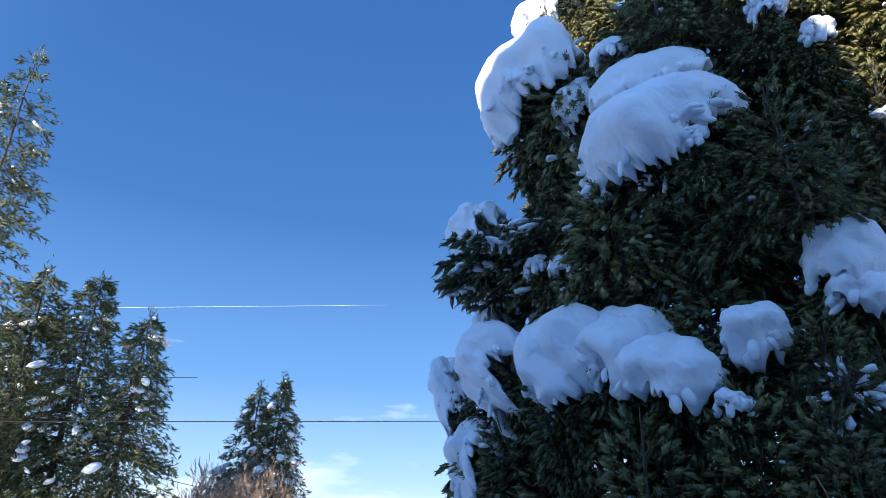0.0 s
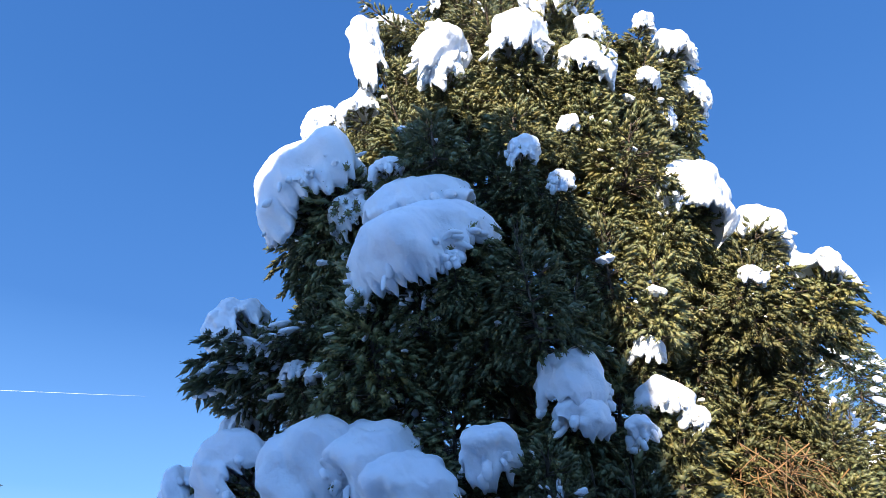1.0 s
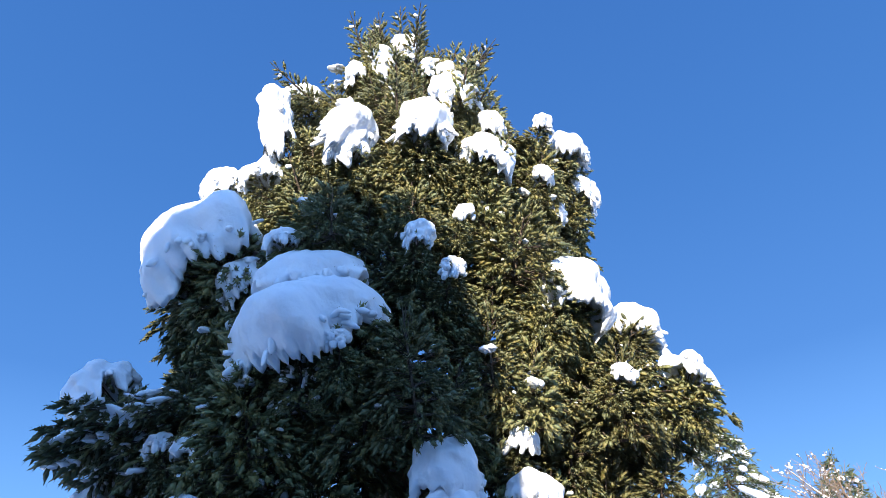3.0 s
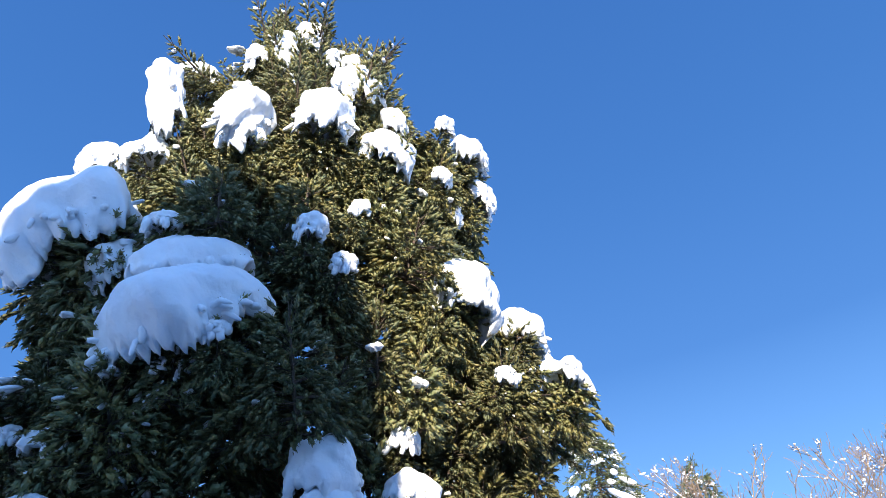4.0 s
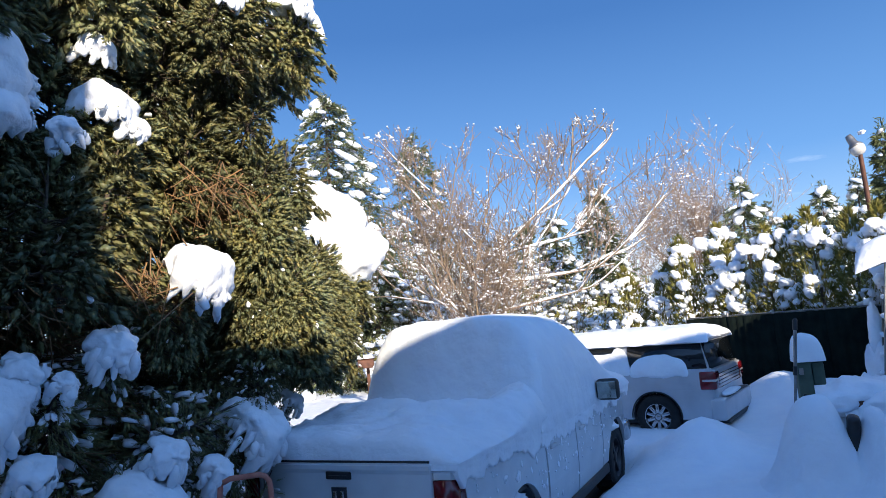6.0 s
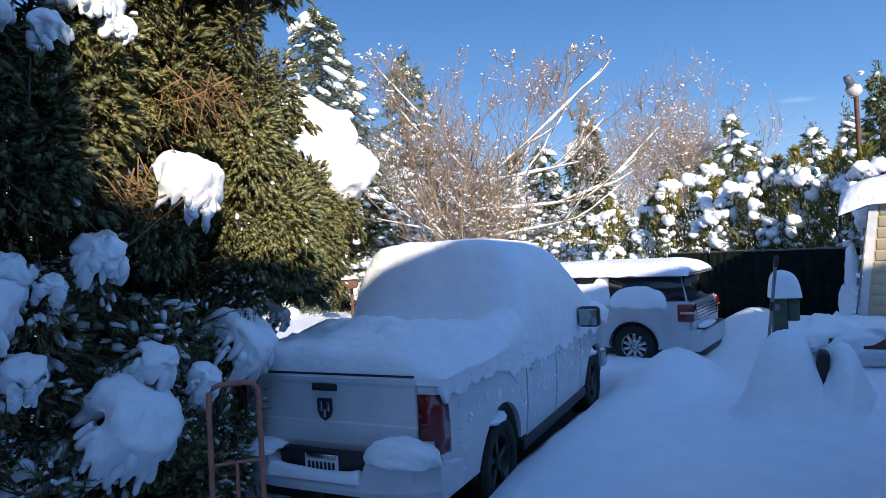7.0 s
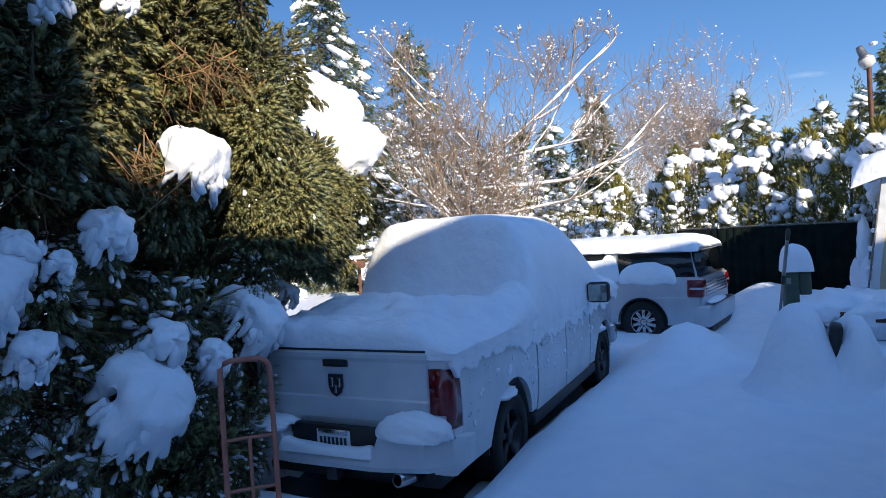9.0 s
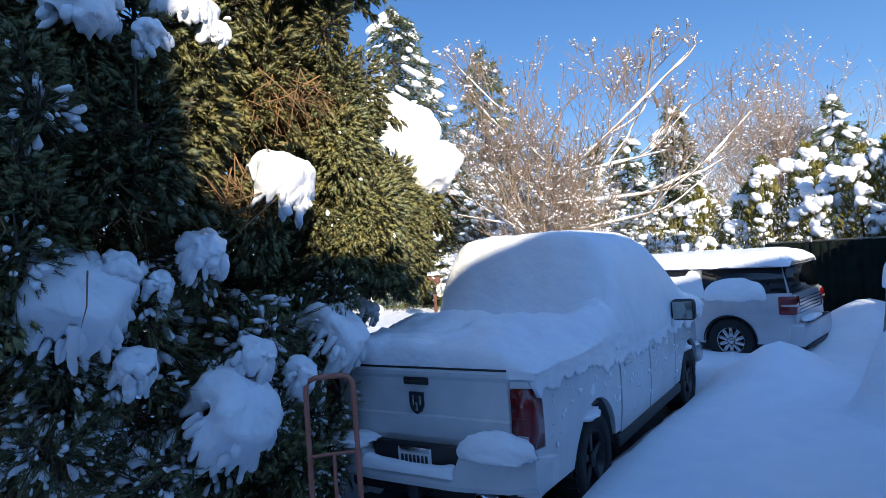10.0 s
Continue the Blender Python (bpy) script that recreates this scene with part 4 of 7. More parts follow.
def loft(rows, close=True):
    """Skins rows of points of equal count."""
    bm = bmesh.new()
    vs = [[bm.verts.new(p) for p in r] for r in rows]
    n = len(rows[0])
    for i in range(len(vs) - 1):
        for j in range(n if close else n - 1):
            k = (j + 1) % n
            bm.faces.new((vs[i][j], vs[i][k], vs[i + 1][k], vs[i + 1][j]))
    if close:
        bm.faces.new(vs[0][::-1])
        bm.faces.new(vs[-1])
    bmesh.ops.recalc_face_normals(bm, faces=bm.faces[:])
    return bm


def snow_sheet(nx, ny, x0, x1, y0, y1, top, low, power=6.0):
    """A closed body of snow over a rectangle: top(x, y) sinks to low(x, y) at a rounded rim."""
    V, F = [], []
    for i in range(nx + 1):
        for j in range(ny + 1):
            u, v = 2 * i / nx - 1, 2 * j / ny - 1
            x, y = (x0 + x1) / 2 + (x1 - x0) / 2 * math.sin(u * math.pi / 2), (y0 + y1) / 2 + (y1 - y0) / 2 * math.sin(v * math.pi / 2)
            uu, vv = math.sin(u * math.pi / 2), math.sin(v * math.pi / 2)
            e = max(0.0, 1 - abs(uu) ** power) ** (1 / 2.2) * max(0.0, 1 - abs(vv) ** power) ** (1 / 2.2)
            b = low(x, y)
            V.append((x, y, b + (top(x, y) - b) * e))
    k = len(V)
    n = ny + 1
    V += [(x, y, low(x, y) - 0.004) for x, y, z in V]
    for i in range(nx):
        for j in range(ny):
            p = (i * n + j, (i + 1) * n + j, (i + 1) * n + j + 1, i * n + j + 1)
            F += [(p[0], p[1], p[2]), (p[0], p[2], p[3]), (k + p[0], k + p[2], k + p[1]), (k + p[0], k + p[3], k + p[2])]
    rim = [i * n for i in range(nx)] + [nx * n + j for j in range(ny)] + [(nx - i) * n + ny for i in range(nx)] + [ny - j for j in range(ny)]
    for p, q in zip(rim, rim[1:] + rim[:1]):
        F += [(p, k + p, k + q), (p, k + q, q)]
    return np.array(V), np.array(F)


def nz(x, y, s, seed=0.0):
    return noise.noise(Vector((x * s, y * s, seed)))


def wheel(parent, x, y, z, r, width, rim_mat, spokes, side):
    w = part("wheel", lathe_bm([(r * 0.60, -width / 2), (r * 0.93, -width / 2), (r * 0.99, -width * 0.36), (r, -width * 0.2), (r, width * 0.2), (r * 0.99, width * 0.36), (r * 0.93, width / 2), (r * 0.60, width / 2), (r * 0.60, -width / 2)], 40), RUBBER, parent, "black winter tyre and alloy wheel")
    w.matrix_local = pose(x, y, z, 0, 0, -90 if side > 0 else 90)
    bm = lathe_bm([(r * 0.61, -width * 0.40), (r * 0.63, width * 0.42), (r * 0.60, width * 0.46), (r * 0.57, width * 0.42), (r * 0.55, -width * 0.35)], 36)
    part("rim", bm, rim_mat, w, "dull metal rim")
    for k in range(spokes):
        bm = bbox(-0.030, 0.030, width * 0.22, width * 0.36, r * 0.08, r * 0.58, 0.008)
        o = part("spoke", bm, rim_mat, w)
        o.matrix_local = pose(0, 0, 0, 0, 360 * k / spokes, 0)
    part("hub", lathe_bm([(0.001, width * 0.30), (r * 0.12, width * 0.30), (r * 0.17, width * 0.38), (r * 0.10, width * 0.42), (0.001, width * 0.42)], 20), rim_mat, w)
    bm = lathe_bm([(0.001, -width * 0.1), (r * 0.56, -width * 0.1), (r * 0.56, -width * 0.05), (0.001, -width * 0.05)], 24)
    part("brake_disc", bm, BLACK, w)
    # treads
    for k in range(30):
        o = part("tread", TREADS.setdefault((r, width), tread_mesh(r, width)), RUBBER, w)
        o.matrix_local = pose(0, 0, 0, 0, 12 * k, 0)
    return w


TREADS = {}


def tread_mesh(r, width):
    bm = bbox(-0.028, 0.012, -width * 0.42, -0.02, r - 0.01, r + 0.010, 0)
    box(bm, -0.010, 0.030, 0.02, width * 0.42, r - 0.01, r + 0.010, 0)
    me = bpy.data.meshes.new("tread")
    bm.to_mesh(me)
    bm.free()
    me.materials.append(RUBBER)
    return me


def lower_outline(y0, y1, z_top0, z_top1, z_low, arches):
    """Outline of a body side, going forward along the bottom round the wheel openings and back along the top."""
    pts = [(y0, z_low)]
    for cy, cz, r in arches:
        a0 = math.asin(max(-1, min(1, (z_low - cz) / r)))
        for k in range(17):
            t = math.pi - a0 - (math.pi - 2 * a0) * k / 16
            pts.append((cy + r * math.cos(t), cz + r * math.sin(t)))
    pts += [(y1, z_low), (y1, z_top1), (y0, z_top0)]
    return pts


def build_pickup():
    t = thing("pickup_truck", pose(4.65, 3.06, 0, 0, 0, -89), "white crew-cab pickup truck half buried in snow", "truck")

    def bulge(y, z):
        return -0.16 * max(0.0, abs(z - 0.95) - 0.10) ** 1.6 - 0.10 * max(0.0, 0.25 - y) ** 1.5 - 0.35 * max(0.0, y - 5.1) ** 2

    # bed side and cab side panels on both flanks
    for s in (1, -1):
        flip = mirrored if s < 0 else (lambda b: b)
        bm = side_panel(lower_outline(0.135, 1.86, 1.36, 1.38, 0.50, [(1.20, 0.42, 0.52)]), 0.05, bulge, 1.0, (0.7, 0.85, 1.0, 1.12, 1.22, 1.30))
        part("bed_side", flip(bm), PAINT, t, smooth=False)
        bm = side_panel([(1.90, 0.47), (2.88, 0.47), (2.88, 1.27), (1.90, 1.27)], 0.05, bulge, 1.0, (0.6, 0.75, 0.9, 1.05, 1.18))
        d = part("door", flip(bm), PAINT, t, smooth=False)
        part("door_handle", bbox(0.985 * s - 0.02, 0.985 * s + 0.035, 2.0, 2.2, 1.07, 1.11, 0.012), PAINT, d)
        bm = side_panel([(2.91, 0.47), (3.98, 0.47), (3.98, 1.27), (2.91, 1.27)], 0.05, bulge, 1.0, (0.6, 0.75, 0.9, 1.05, 1.18))
        d = part("door", flip(bm), PAINT, t, smooth=False)
        part("door_handle", bbox(0.985 * s - 0.02, 0.985 * s + 0.035, 3.02, 3.22, 1.07, 1.11, 0.012), PAINT, d)
        bm = side_panel(lower_outline(4.01, 5.55, 1.27, 1.16, 0.48, [(4.77, 0.42, 0.51)]), 0.05, bulge, 1.0, (0.7, 0.85, 1.0, 1.1))
        part("fender", flip(bm), PAINT, t, smooth=False)
        part("sill", bbox(0.93 * s - 0.06, 0.93 * s + 0.06, 1.75, 4.2, 0.36, 0.47, 0.02), BLACK, t, "black rocker sill")
        for cy, r in ((1.20, 0.50), (4.77, 0.49)):
            # dark wheel liner
            rows = []
            for k in range(13):
                a = math.pi * k / 12
                rows.append([(s * 0.62, cy + r * math.cos(a), 0.42 + r * math.sin(a)), (s * 0.945, cy + r * math.cos(a), 0.42 + r * math.sin(a)), (s * 0.945, cy + (r + 0.015) * math.cos(a), 0.42 + (r + 0.015) * math.sin(a)), (s * 0.62, cy + (r + 0.015) * math.cos(a), 0.42 + (r + 0.015) * math.sin(a))])
            part("wheel_liner", loft(rows), BLACK, t)
            wheel(t, s * 0.83, cy, 0.42, 0.415, 0.27, RIM, 5, s)
        # tail light
        rows = []
        for z, x1, yy in ((0.84, 0.975, 0.13), (0.95, 0.985, 0.15), (1.12, 0.98, 0.14), (1.26, 0.965, 0.12)):
            rows.append([(s * 0.812, 0.06, z), (s * 0.812, -0.012, z), (s * (x1 - 0.03), -0.006, z), (s * (x1 - 0.005), 0.02, z), (s * (x1 + 0.012), 0.13, z), (s * 0.90, 0.13, z)])
        for z0, z1 in ((0.50, 0.835), (1.265, 1.36)):
            cr = [[(s * 0.812, 0.06, z), (s * 0.812, 0.0, z), (s * 0.945, 0.006, z), (s * 0.975, 0.03, z), (s * (1.0 + bulge(0.13, z)), 0.133, z), (s * 0.90, 0.133, z)] for z in (z0, z1)]
            part("corner_post", loft(cr), PAINT, t, smooth=False)
        tl = part("tail_light", loft(rows), RED, t, "dark red tail light with clear lower lens")
        part("reverse_lens", bbox(0.835 * s - (0 if s > 0 else 0.10), 0.835 * s + (0.10 if s > 0 else 0), -0.020, 0.0, 0.855, 0.935, 0.006), CLEAR, tl, "clear reversing lens")
        part("lens_rib", bbox(0.83 * s - (0 if s > 0 else 0.11), 0.83 * s + (0.11 if s > 0 else 0), -0.018, 0.0, 1.05, 1.06, 0.002), RED, tl)
        # door mirror
        mr = part("mirror", bbox(1.03 if s > 0 else -1.30, 1.30 if s > 0 else -1.03, 3.78, 3.92, 1.28, 1.53, 0.05, 3), BLACK, t, "black door mirror")
        part("mirror_glass", bbox(1.055 if s > 0 else -1.275, 1.275 if s > 0 else -1.055, 3.765, 3.782, 1.305, 1.505, 0.006), MIRROR, mr)
        part("mirror_arm", bbox(0.93 if s > 0 else -1.08, 1.08 if s > 0 else -0.93, 3.82, 3.89, 1.30, 1.37, 0.02), BLACK, mr)
    # tailgate with its pressed step, handle and badge
    rows = []
    for z, y in ((0.80, 0.02), (0.86, -0.002), (0.95, -0.010), (1.015, -0.010), (1.03, 0.004), (1.20, 0.004), (1.30, 0.0), (1.33, -0.012), (1.36, -0.014), (1.375, 0.0), (1.378, 0.03)):
        rows.append([(-0.805, 0.05, z), (-0.80, y + 0.012, z), (-0.785, y, z), (0.785, y, z), (0.80, y + 0.012, z), (0.805, 0.05, z)])
    gate = part("tailgate", loft(rows), PAINT, t, "white tailgate", smooth=False)
    part("gate_cap", bbox(-0.79, 0.79, -0.006, 0.06, 1.378, 1.395, 0.005), BLACK, gate, "black cap rail")
    part("gate_handle", bbox(-0.115, 0.115, -0.016, 0.02, 1.255, 1.315, 0.012, 3), BLACK, gate, "black gate handle")
    part("handle_lever", bbox(-0.09, 0.09, -0.024, -0.012, 1.272, 1.288, 0.004), BLACK, gate)
    bm = bmesh.new()
    sh = [(-0.065, 1.20), (0.065, 1.20), (0.065, 1.10), (0.045, 1.055), (0, 1.025), (-0.045, 1.055), (-0.065, 1.10)]
    f = bm.faces.new([bm.verts.new((x, 0.0, z)) for x, z in sh])
    r = bmesh.ops.extrude_face_region(bm, geom=[f])
    bmesh.ops.translate(bm, verts=[g for g in r["geom"] if isinstance(g, bmesh.types.BMVert)], vec=(0, -0.016, 0))
    bmesh.ops.recalc_face_normals(bm, faces=bm.faces[:])
    bg2 = part("badge", bm, LOGO, gate, "dark shield badge", smooth=False)
    for x0, x1, z0, z1 in ((-0.048, -0.018, 1.10, 1.175), (0.018, 0.048, 1.10, 1.175), (-0.012, 0.012, 1.055, 1.12)):
        part("badge_bar", bbox(x0, x1, -0.022, -0.014, z0, z1, 0.004), CHROME, bg2)
    # bumper: ends high, a dropped step in the middle round the number plate
    rows = []
    for x, zt, y in ((-1.02, 0.74, 0.16), (-0.98, 0.79, -0.02), (-0.80, 0.80, -0.13), (-0.50, 0.80, -0.17), (-0.44, 0.79, -0.175), (-0.37, 0.63, -0.18), (0.37, 0.63, -0.18), (0.44, 0.79, -0.175), (0.50, 0.80, -0.17), (0.80, 0.80, -0.13), (0.98, 0.79, -0.02), (1.02, 0.74, 0.16)):
        zb = 0.52 + 0.03 * abs(x)
        rows.append([(x, y + 0.10, zb), (x, y + 0.02, zb), (x, y, zb + 0.04), (x, y, zt - 0.03), (x, y + 0.02, zt), (x, y + 0.13, zt)])
    bp = part("bumper", loft(rows), PAINT, t, "white painted rear bumper", smooth=False)
    for x0, x1 in ((-0.97, -0.46), (0.46, 0.97)):
        part("step_pad", bbox(x0, x1, -0.13, 0.02, 0.795, 0.812, 0.006), BLACK, bp, "black step pad")
    part("plate_recess", bbox(-0.40, 0.40, -0.07, 0.0, 0.62, 0.815, 0.01), BLACK, bp)
    plate = part("number_plate", bbox(-0.153, 0.153, -0.088, -0.080, 0.635, 0.79, 0.004), WHITE, bp, "white number plate with plain dark bars")
    for k in range(7):
        part("plate_bar", bbox(-0.125 + k * 0.037, -0.101 + k * 0.037, -0.0905, -0.087, 0.672, 0.735, 0), LOGO, plate)
    part("plate_frame", bbox(-0.135, 0.135, -0.093, -0.087, 0.755, 0.795, 0.003), CHROME, plate)
    part("tow_bar", bbox(-0.05, 0.05, -0.14, 0.3, 0.42, 0.52, 0.01), BLACK, t)
    ex = part("exhaust_tip", lathe_bm([(0.040, -0.12), (0.052, -0.12), (0.052, 0.16), (0.040, 0.16), (0.040, -0.12)], 20), CHROME, t, "chrome exhaust tip")
    ex.matrix_local = pose(0.60, -0.02, 0.465, -8, 0, -12)
    part("underbody", bbox(-0.80, 0.80, 0.10, 5.2, 0.34, 0.60, 0.03), BLACK, t)
    part("bed_floor", bbox(-0.93, 0.93, 0.06, 1.84, 0.85, 0.90), BLACK, t)
    part("bed_front", bbox(-0.94, 0.94, 1.80, 1.86, 0.60, 1.37, 0.01), PAINT, t)
    # cab: a tapered greenhouse and the bonnet
    rows = []
    for z, w2, y0, y1 in ((1.24, 0.965, 1.90, 4.35), (1.40, 0.93, 1.92, 4.15), (1.62, 0.86, 1.98, 3.80), (1.78, 0.79, 2.05, 3.50), (1.85, 0.70, 2.15, 3.35)):
        rows.append([(-w2, y0, z), (w2, y0, z), (w2, y1, z), (-w2, y1, z)])
    part("cab", loft(rows), PAINT, t, "white cab, its glass hidden by snow", smooth=False)
    for s in (1, -1):
        for y0, y1 in ((2.15, 2.86), (2.95, 3.75)):
            rows = [[(s * 0.957, y0, 1.30), (s * 0.957, y1 + 0.15, 1.30), (s * 0.94, y1 + 0.15, 1.30), (s * 0.94, y0, 1.30)], [(s * 0.845, y0 + 0.05, 1.68), (s * 0.845, y1 - 0.08, 1.68), (s * 0.83, y1 - 0.08, 1.68), (s * 0.83, y0 + 0.05, 1.68)]]
            part("side_window", loft(rows), DARK_GLASS, t)
    rows = []
    for y, zt, w2 in ((4.02, 1.27, 0.95), (4.6, 1.25, 0.93), (5.2, 1.20, 0.90), (5.55, 1.10, 0.86), (5.66, 0.95, 0.84)):
        rows.append([(-w2, y, 0.75), (w2, y, 0.75), (w2, y, zt - 0.05), (w2 - 0.08, y, zt), (-w2 + 0.08, y, zt), (-w2, y, zt - 0.05)])
    part("bonnet", loft(rows), PAINT, t, smooth=False)
    part("front_bumper", bbox(-0.97, 0.97, 5.5, 5.75, 0.48, 0.78, 0.06), CHROME, t)
    m = t.matrix_world

    def snow(name, label, V, F):
        ob = new(name, tri_mesh(name, V, F, SNOW))
        ob.matrix_world = m
        return tagged(ob, label, "snow")

    def hood(y0, y1, ny, top, rail, low, power, skin):
        """Snow over a body from flank to flank: a thick top that thins out down both sides to a ragged edge."""
        rows, xr = [], 1.004
        for i in range(ny + 1):
            v = math.sin((2 * i / ny - 1) * math.pi / 2)
            y = (y0 + y1) / 2 + (y1 - y0) / 2 * v
            e = max(0.0, 1 - abs(v) ** 26) ** 0.45
            row = []
            zl = [rail - (rail - low(y, s)) * (0.3 + 0.7 * e) for s in (-1, 1)]
            for s, zz in ((-1, zl[0]),):
                for k in range(9):
                    q = k / 9
                    row.append((s * (xr + 0.004 + skin * q * e * (0.7 + 0.6 * nz(y, q, 5, 3))), y, zz + q * (rail - zz)))
            for k in range(61):
                x = xr * math.sin((2 * k / 60 - 1) * math.pi / 2)
                ed = max(0.0, 1 - abs(x / xr) ** power) ** 0.45
                row.append((x * (1 + (skin + 0.004) / xr), y, rail + max(0.0, top(x, y) - rail) * e * ed + 0.004))
            for k in range(1, 10):
                q = k / 9
                row.append((xr + 0.004 + skin * (1 - q) * e * (0.7 + 0.6 * nz(y, q, 5, 8)), y, rail - q * (rail - zl[1])))
            row += [(xr - 0.03, y, zl[1]), (xr - 0.04, y, rail - 0.06), (-xr + 0.04, y, rail - 0.06), (-xr + 0.03, y, zl[0])]
            rows.append(row)
        V = np.array(rows)
        n, m2 = V.shape[:2]
        F = []
        for i in range(n - 1):
            for j in range(m2):
                k = (j + 1) % m2
                F += [(i * m2 + j, (i + 1) * m2 + j, (i + 1) * m2 + k), (i * m2 + j, (i + 1) * m2 + k, i * m2 + k)]
        for i, turn in ((0, 1), (n - 1, -1)):
            for j in range(1, m2 - 1):
                F.append((i * m2, i * m2 + j, i * m2 + j + 1)[::turn])
        return V.reshape(-1, 3), np.array(F)[:, ::-1]

    # snow filling the load bed, scoured before the cab, running down over the rails
    def bed_top(x, y):
        d2 = math.hypot((y - 1.72) / 0.42, (x - 0.10) / 0.75)
        scour = max(0.0, 1 - d2) ** 0.6 if d2 < 1 else 0.0
        rough = 0.05 * nz(x, y, 1.4, 2) + 0.048 * nz(x, y, 4.5, 8) + 0.026 * nz(x, y, 11, 8) + 0.012 * nz(x, y, 26, 4)
        bank = 0.10 * math.exp(-((y - 1.15) / 0.18) ** 2) * math.exp(-((x + 0.2) / 0.6) ** 2)
        return 1.585 + rough - 0.24 * scour + bank - 0.42 * max(0.0, x - 0.35) ** 1.6 + 0.30 * math.exp(-((x - 0.85) / 0.45) ** 2) * max(0.0, y - 0.9)

    V, F = hood(0.0, 1.95, 80, bed_top, 1.375, lambda y, s: 1.20 + 0.12 * nz(y, s, 2.2, 6) + 0.07 * nz(y, s, 7, 6) + 0.04 * nz(y, s, 18, 6), 12, 0.022)
    snow("bed_snow", "deep snow heaped in the pickup's load bed", V, F)

    # the cab's thick hood of snow, down over the windows and forward over the bonnet
    def cab_top(x, y):
        back = min(1.0, max(0.0, (y - 1.72 + 0.05 * nz(x, 0, 3, 2)) / 0.36))
        back = back * back * (3 - 2 * back)
        front = min(1.0, max(0.0, (5.55 - y) / 2.3))
        front = front * front * (3 - 2 * front)
        side = 1 - 0.14 * abs(x) ** 3 - (0.10 * max(0.0, abs(x) - 0.70) / 0.30)
        steep = 1 if back > 0.97 else 2.2
        return 1.36 + (0.90 * back * front + 0.12) * side + 0.035 * nz(x, y, 1.6, 4) + 0.022 * steep * nz(x, y, 5, 9) + 0.012 * steep * nz(x, y, 14, 9)

    V, F = hood(1.74, 5.70, 130, cab_top, 1.27, lambda y, s: 1.12 + 0.12 * nz(y, s, 2.6, 3) + 0.08 * nz(y, s, 8, 3) + 0.04 * nz(y, s, 19, 3), 8, 0.026)
    snow("cab_snow", "smooth thick snow over the pickup's cab and bonnet", V, F)
    rng = np.random.default_rng(14)
    for x0, x1, h in ((0.30, 0.96, 0.40), (-0.95, -0.42, 0.13)):
        V, F = billow(rng, 44, 28, 6)
        V = V * np.array([(x1 - x0) * 1.05, 0.30, h]) + np.array([(x0 + x1) / 2, -0.085, 0.80])
        V[:, 2] = np.maximum(V[:, 2], 0.800 - 0.02 * (V[:, 1] < -0.15))
        V[:, 1] = np.minimum(V[:, 1], 0.012)
        snow("bumper_snow", "lump of snow on the pickup's bumper step", V, F)
    V, F = snow_sheet(40, 10, -0.44, 0.40, -0.20, -0.09, lambda x, y: 0.69 + 0.10 * (abs(x) / 0.42) ** 4 + 0.02 * nz(x, y, 6, 1), lambda x, y: 0.634, 6)
    snow("bumper_snow", "lump of snow on the pickup's bumper step", V, F)
    rng = np.random.default_rng(5)
    for cy in (1.2, 4.77):
        V, F = lump(rng)
        ob = snow("wheel_snow", "snow packed on top of a pickup tyre", V * np.array([0.26, 0.42, 0.12]) + np.array([0.90, cy - 0.10, 0.835]), F)
    # scraps of snow clinging to the flank
    pieces = []
    for k in range(170):
        y = rng.uniform(0.2, 4.9)
        z = rng.uniform(0.85, 1.28) - 0.25 * (rng.random() < 0.25)
        if math.hypot(y - 1.2, z - 0.42) < 0.56 or math.hypot(y - 4.77, z - 0.42) < 0.55:
            continue
        V, F = lump(rng, 9, 6)
        sz = 0.012 + 0.045 * rng.random() ** 2
        pieces.append((V * np.array([0.012, sz * rng.uniform(0.7, 1.8), sz * rng.uniform(0.6, 1.8)]) + np.array([1.0 + bulge(y, z), y, z]), F))
    V, F = joined(pieces)
    tagged(snow("clinging_snow", "scraps of snow clinging to the pickup's white side", V, F), kind="stuff")


build_pickup()


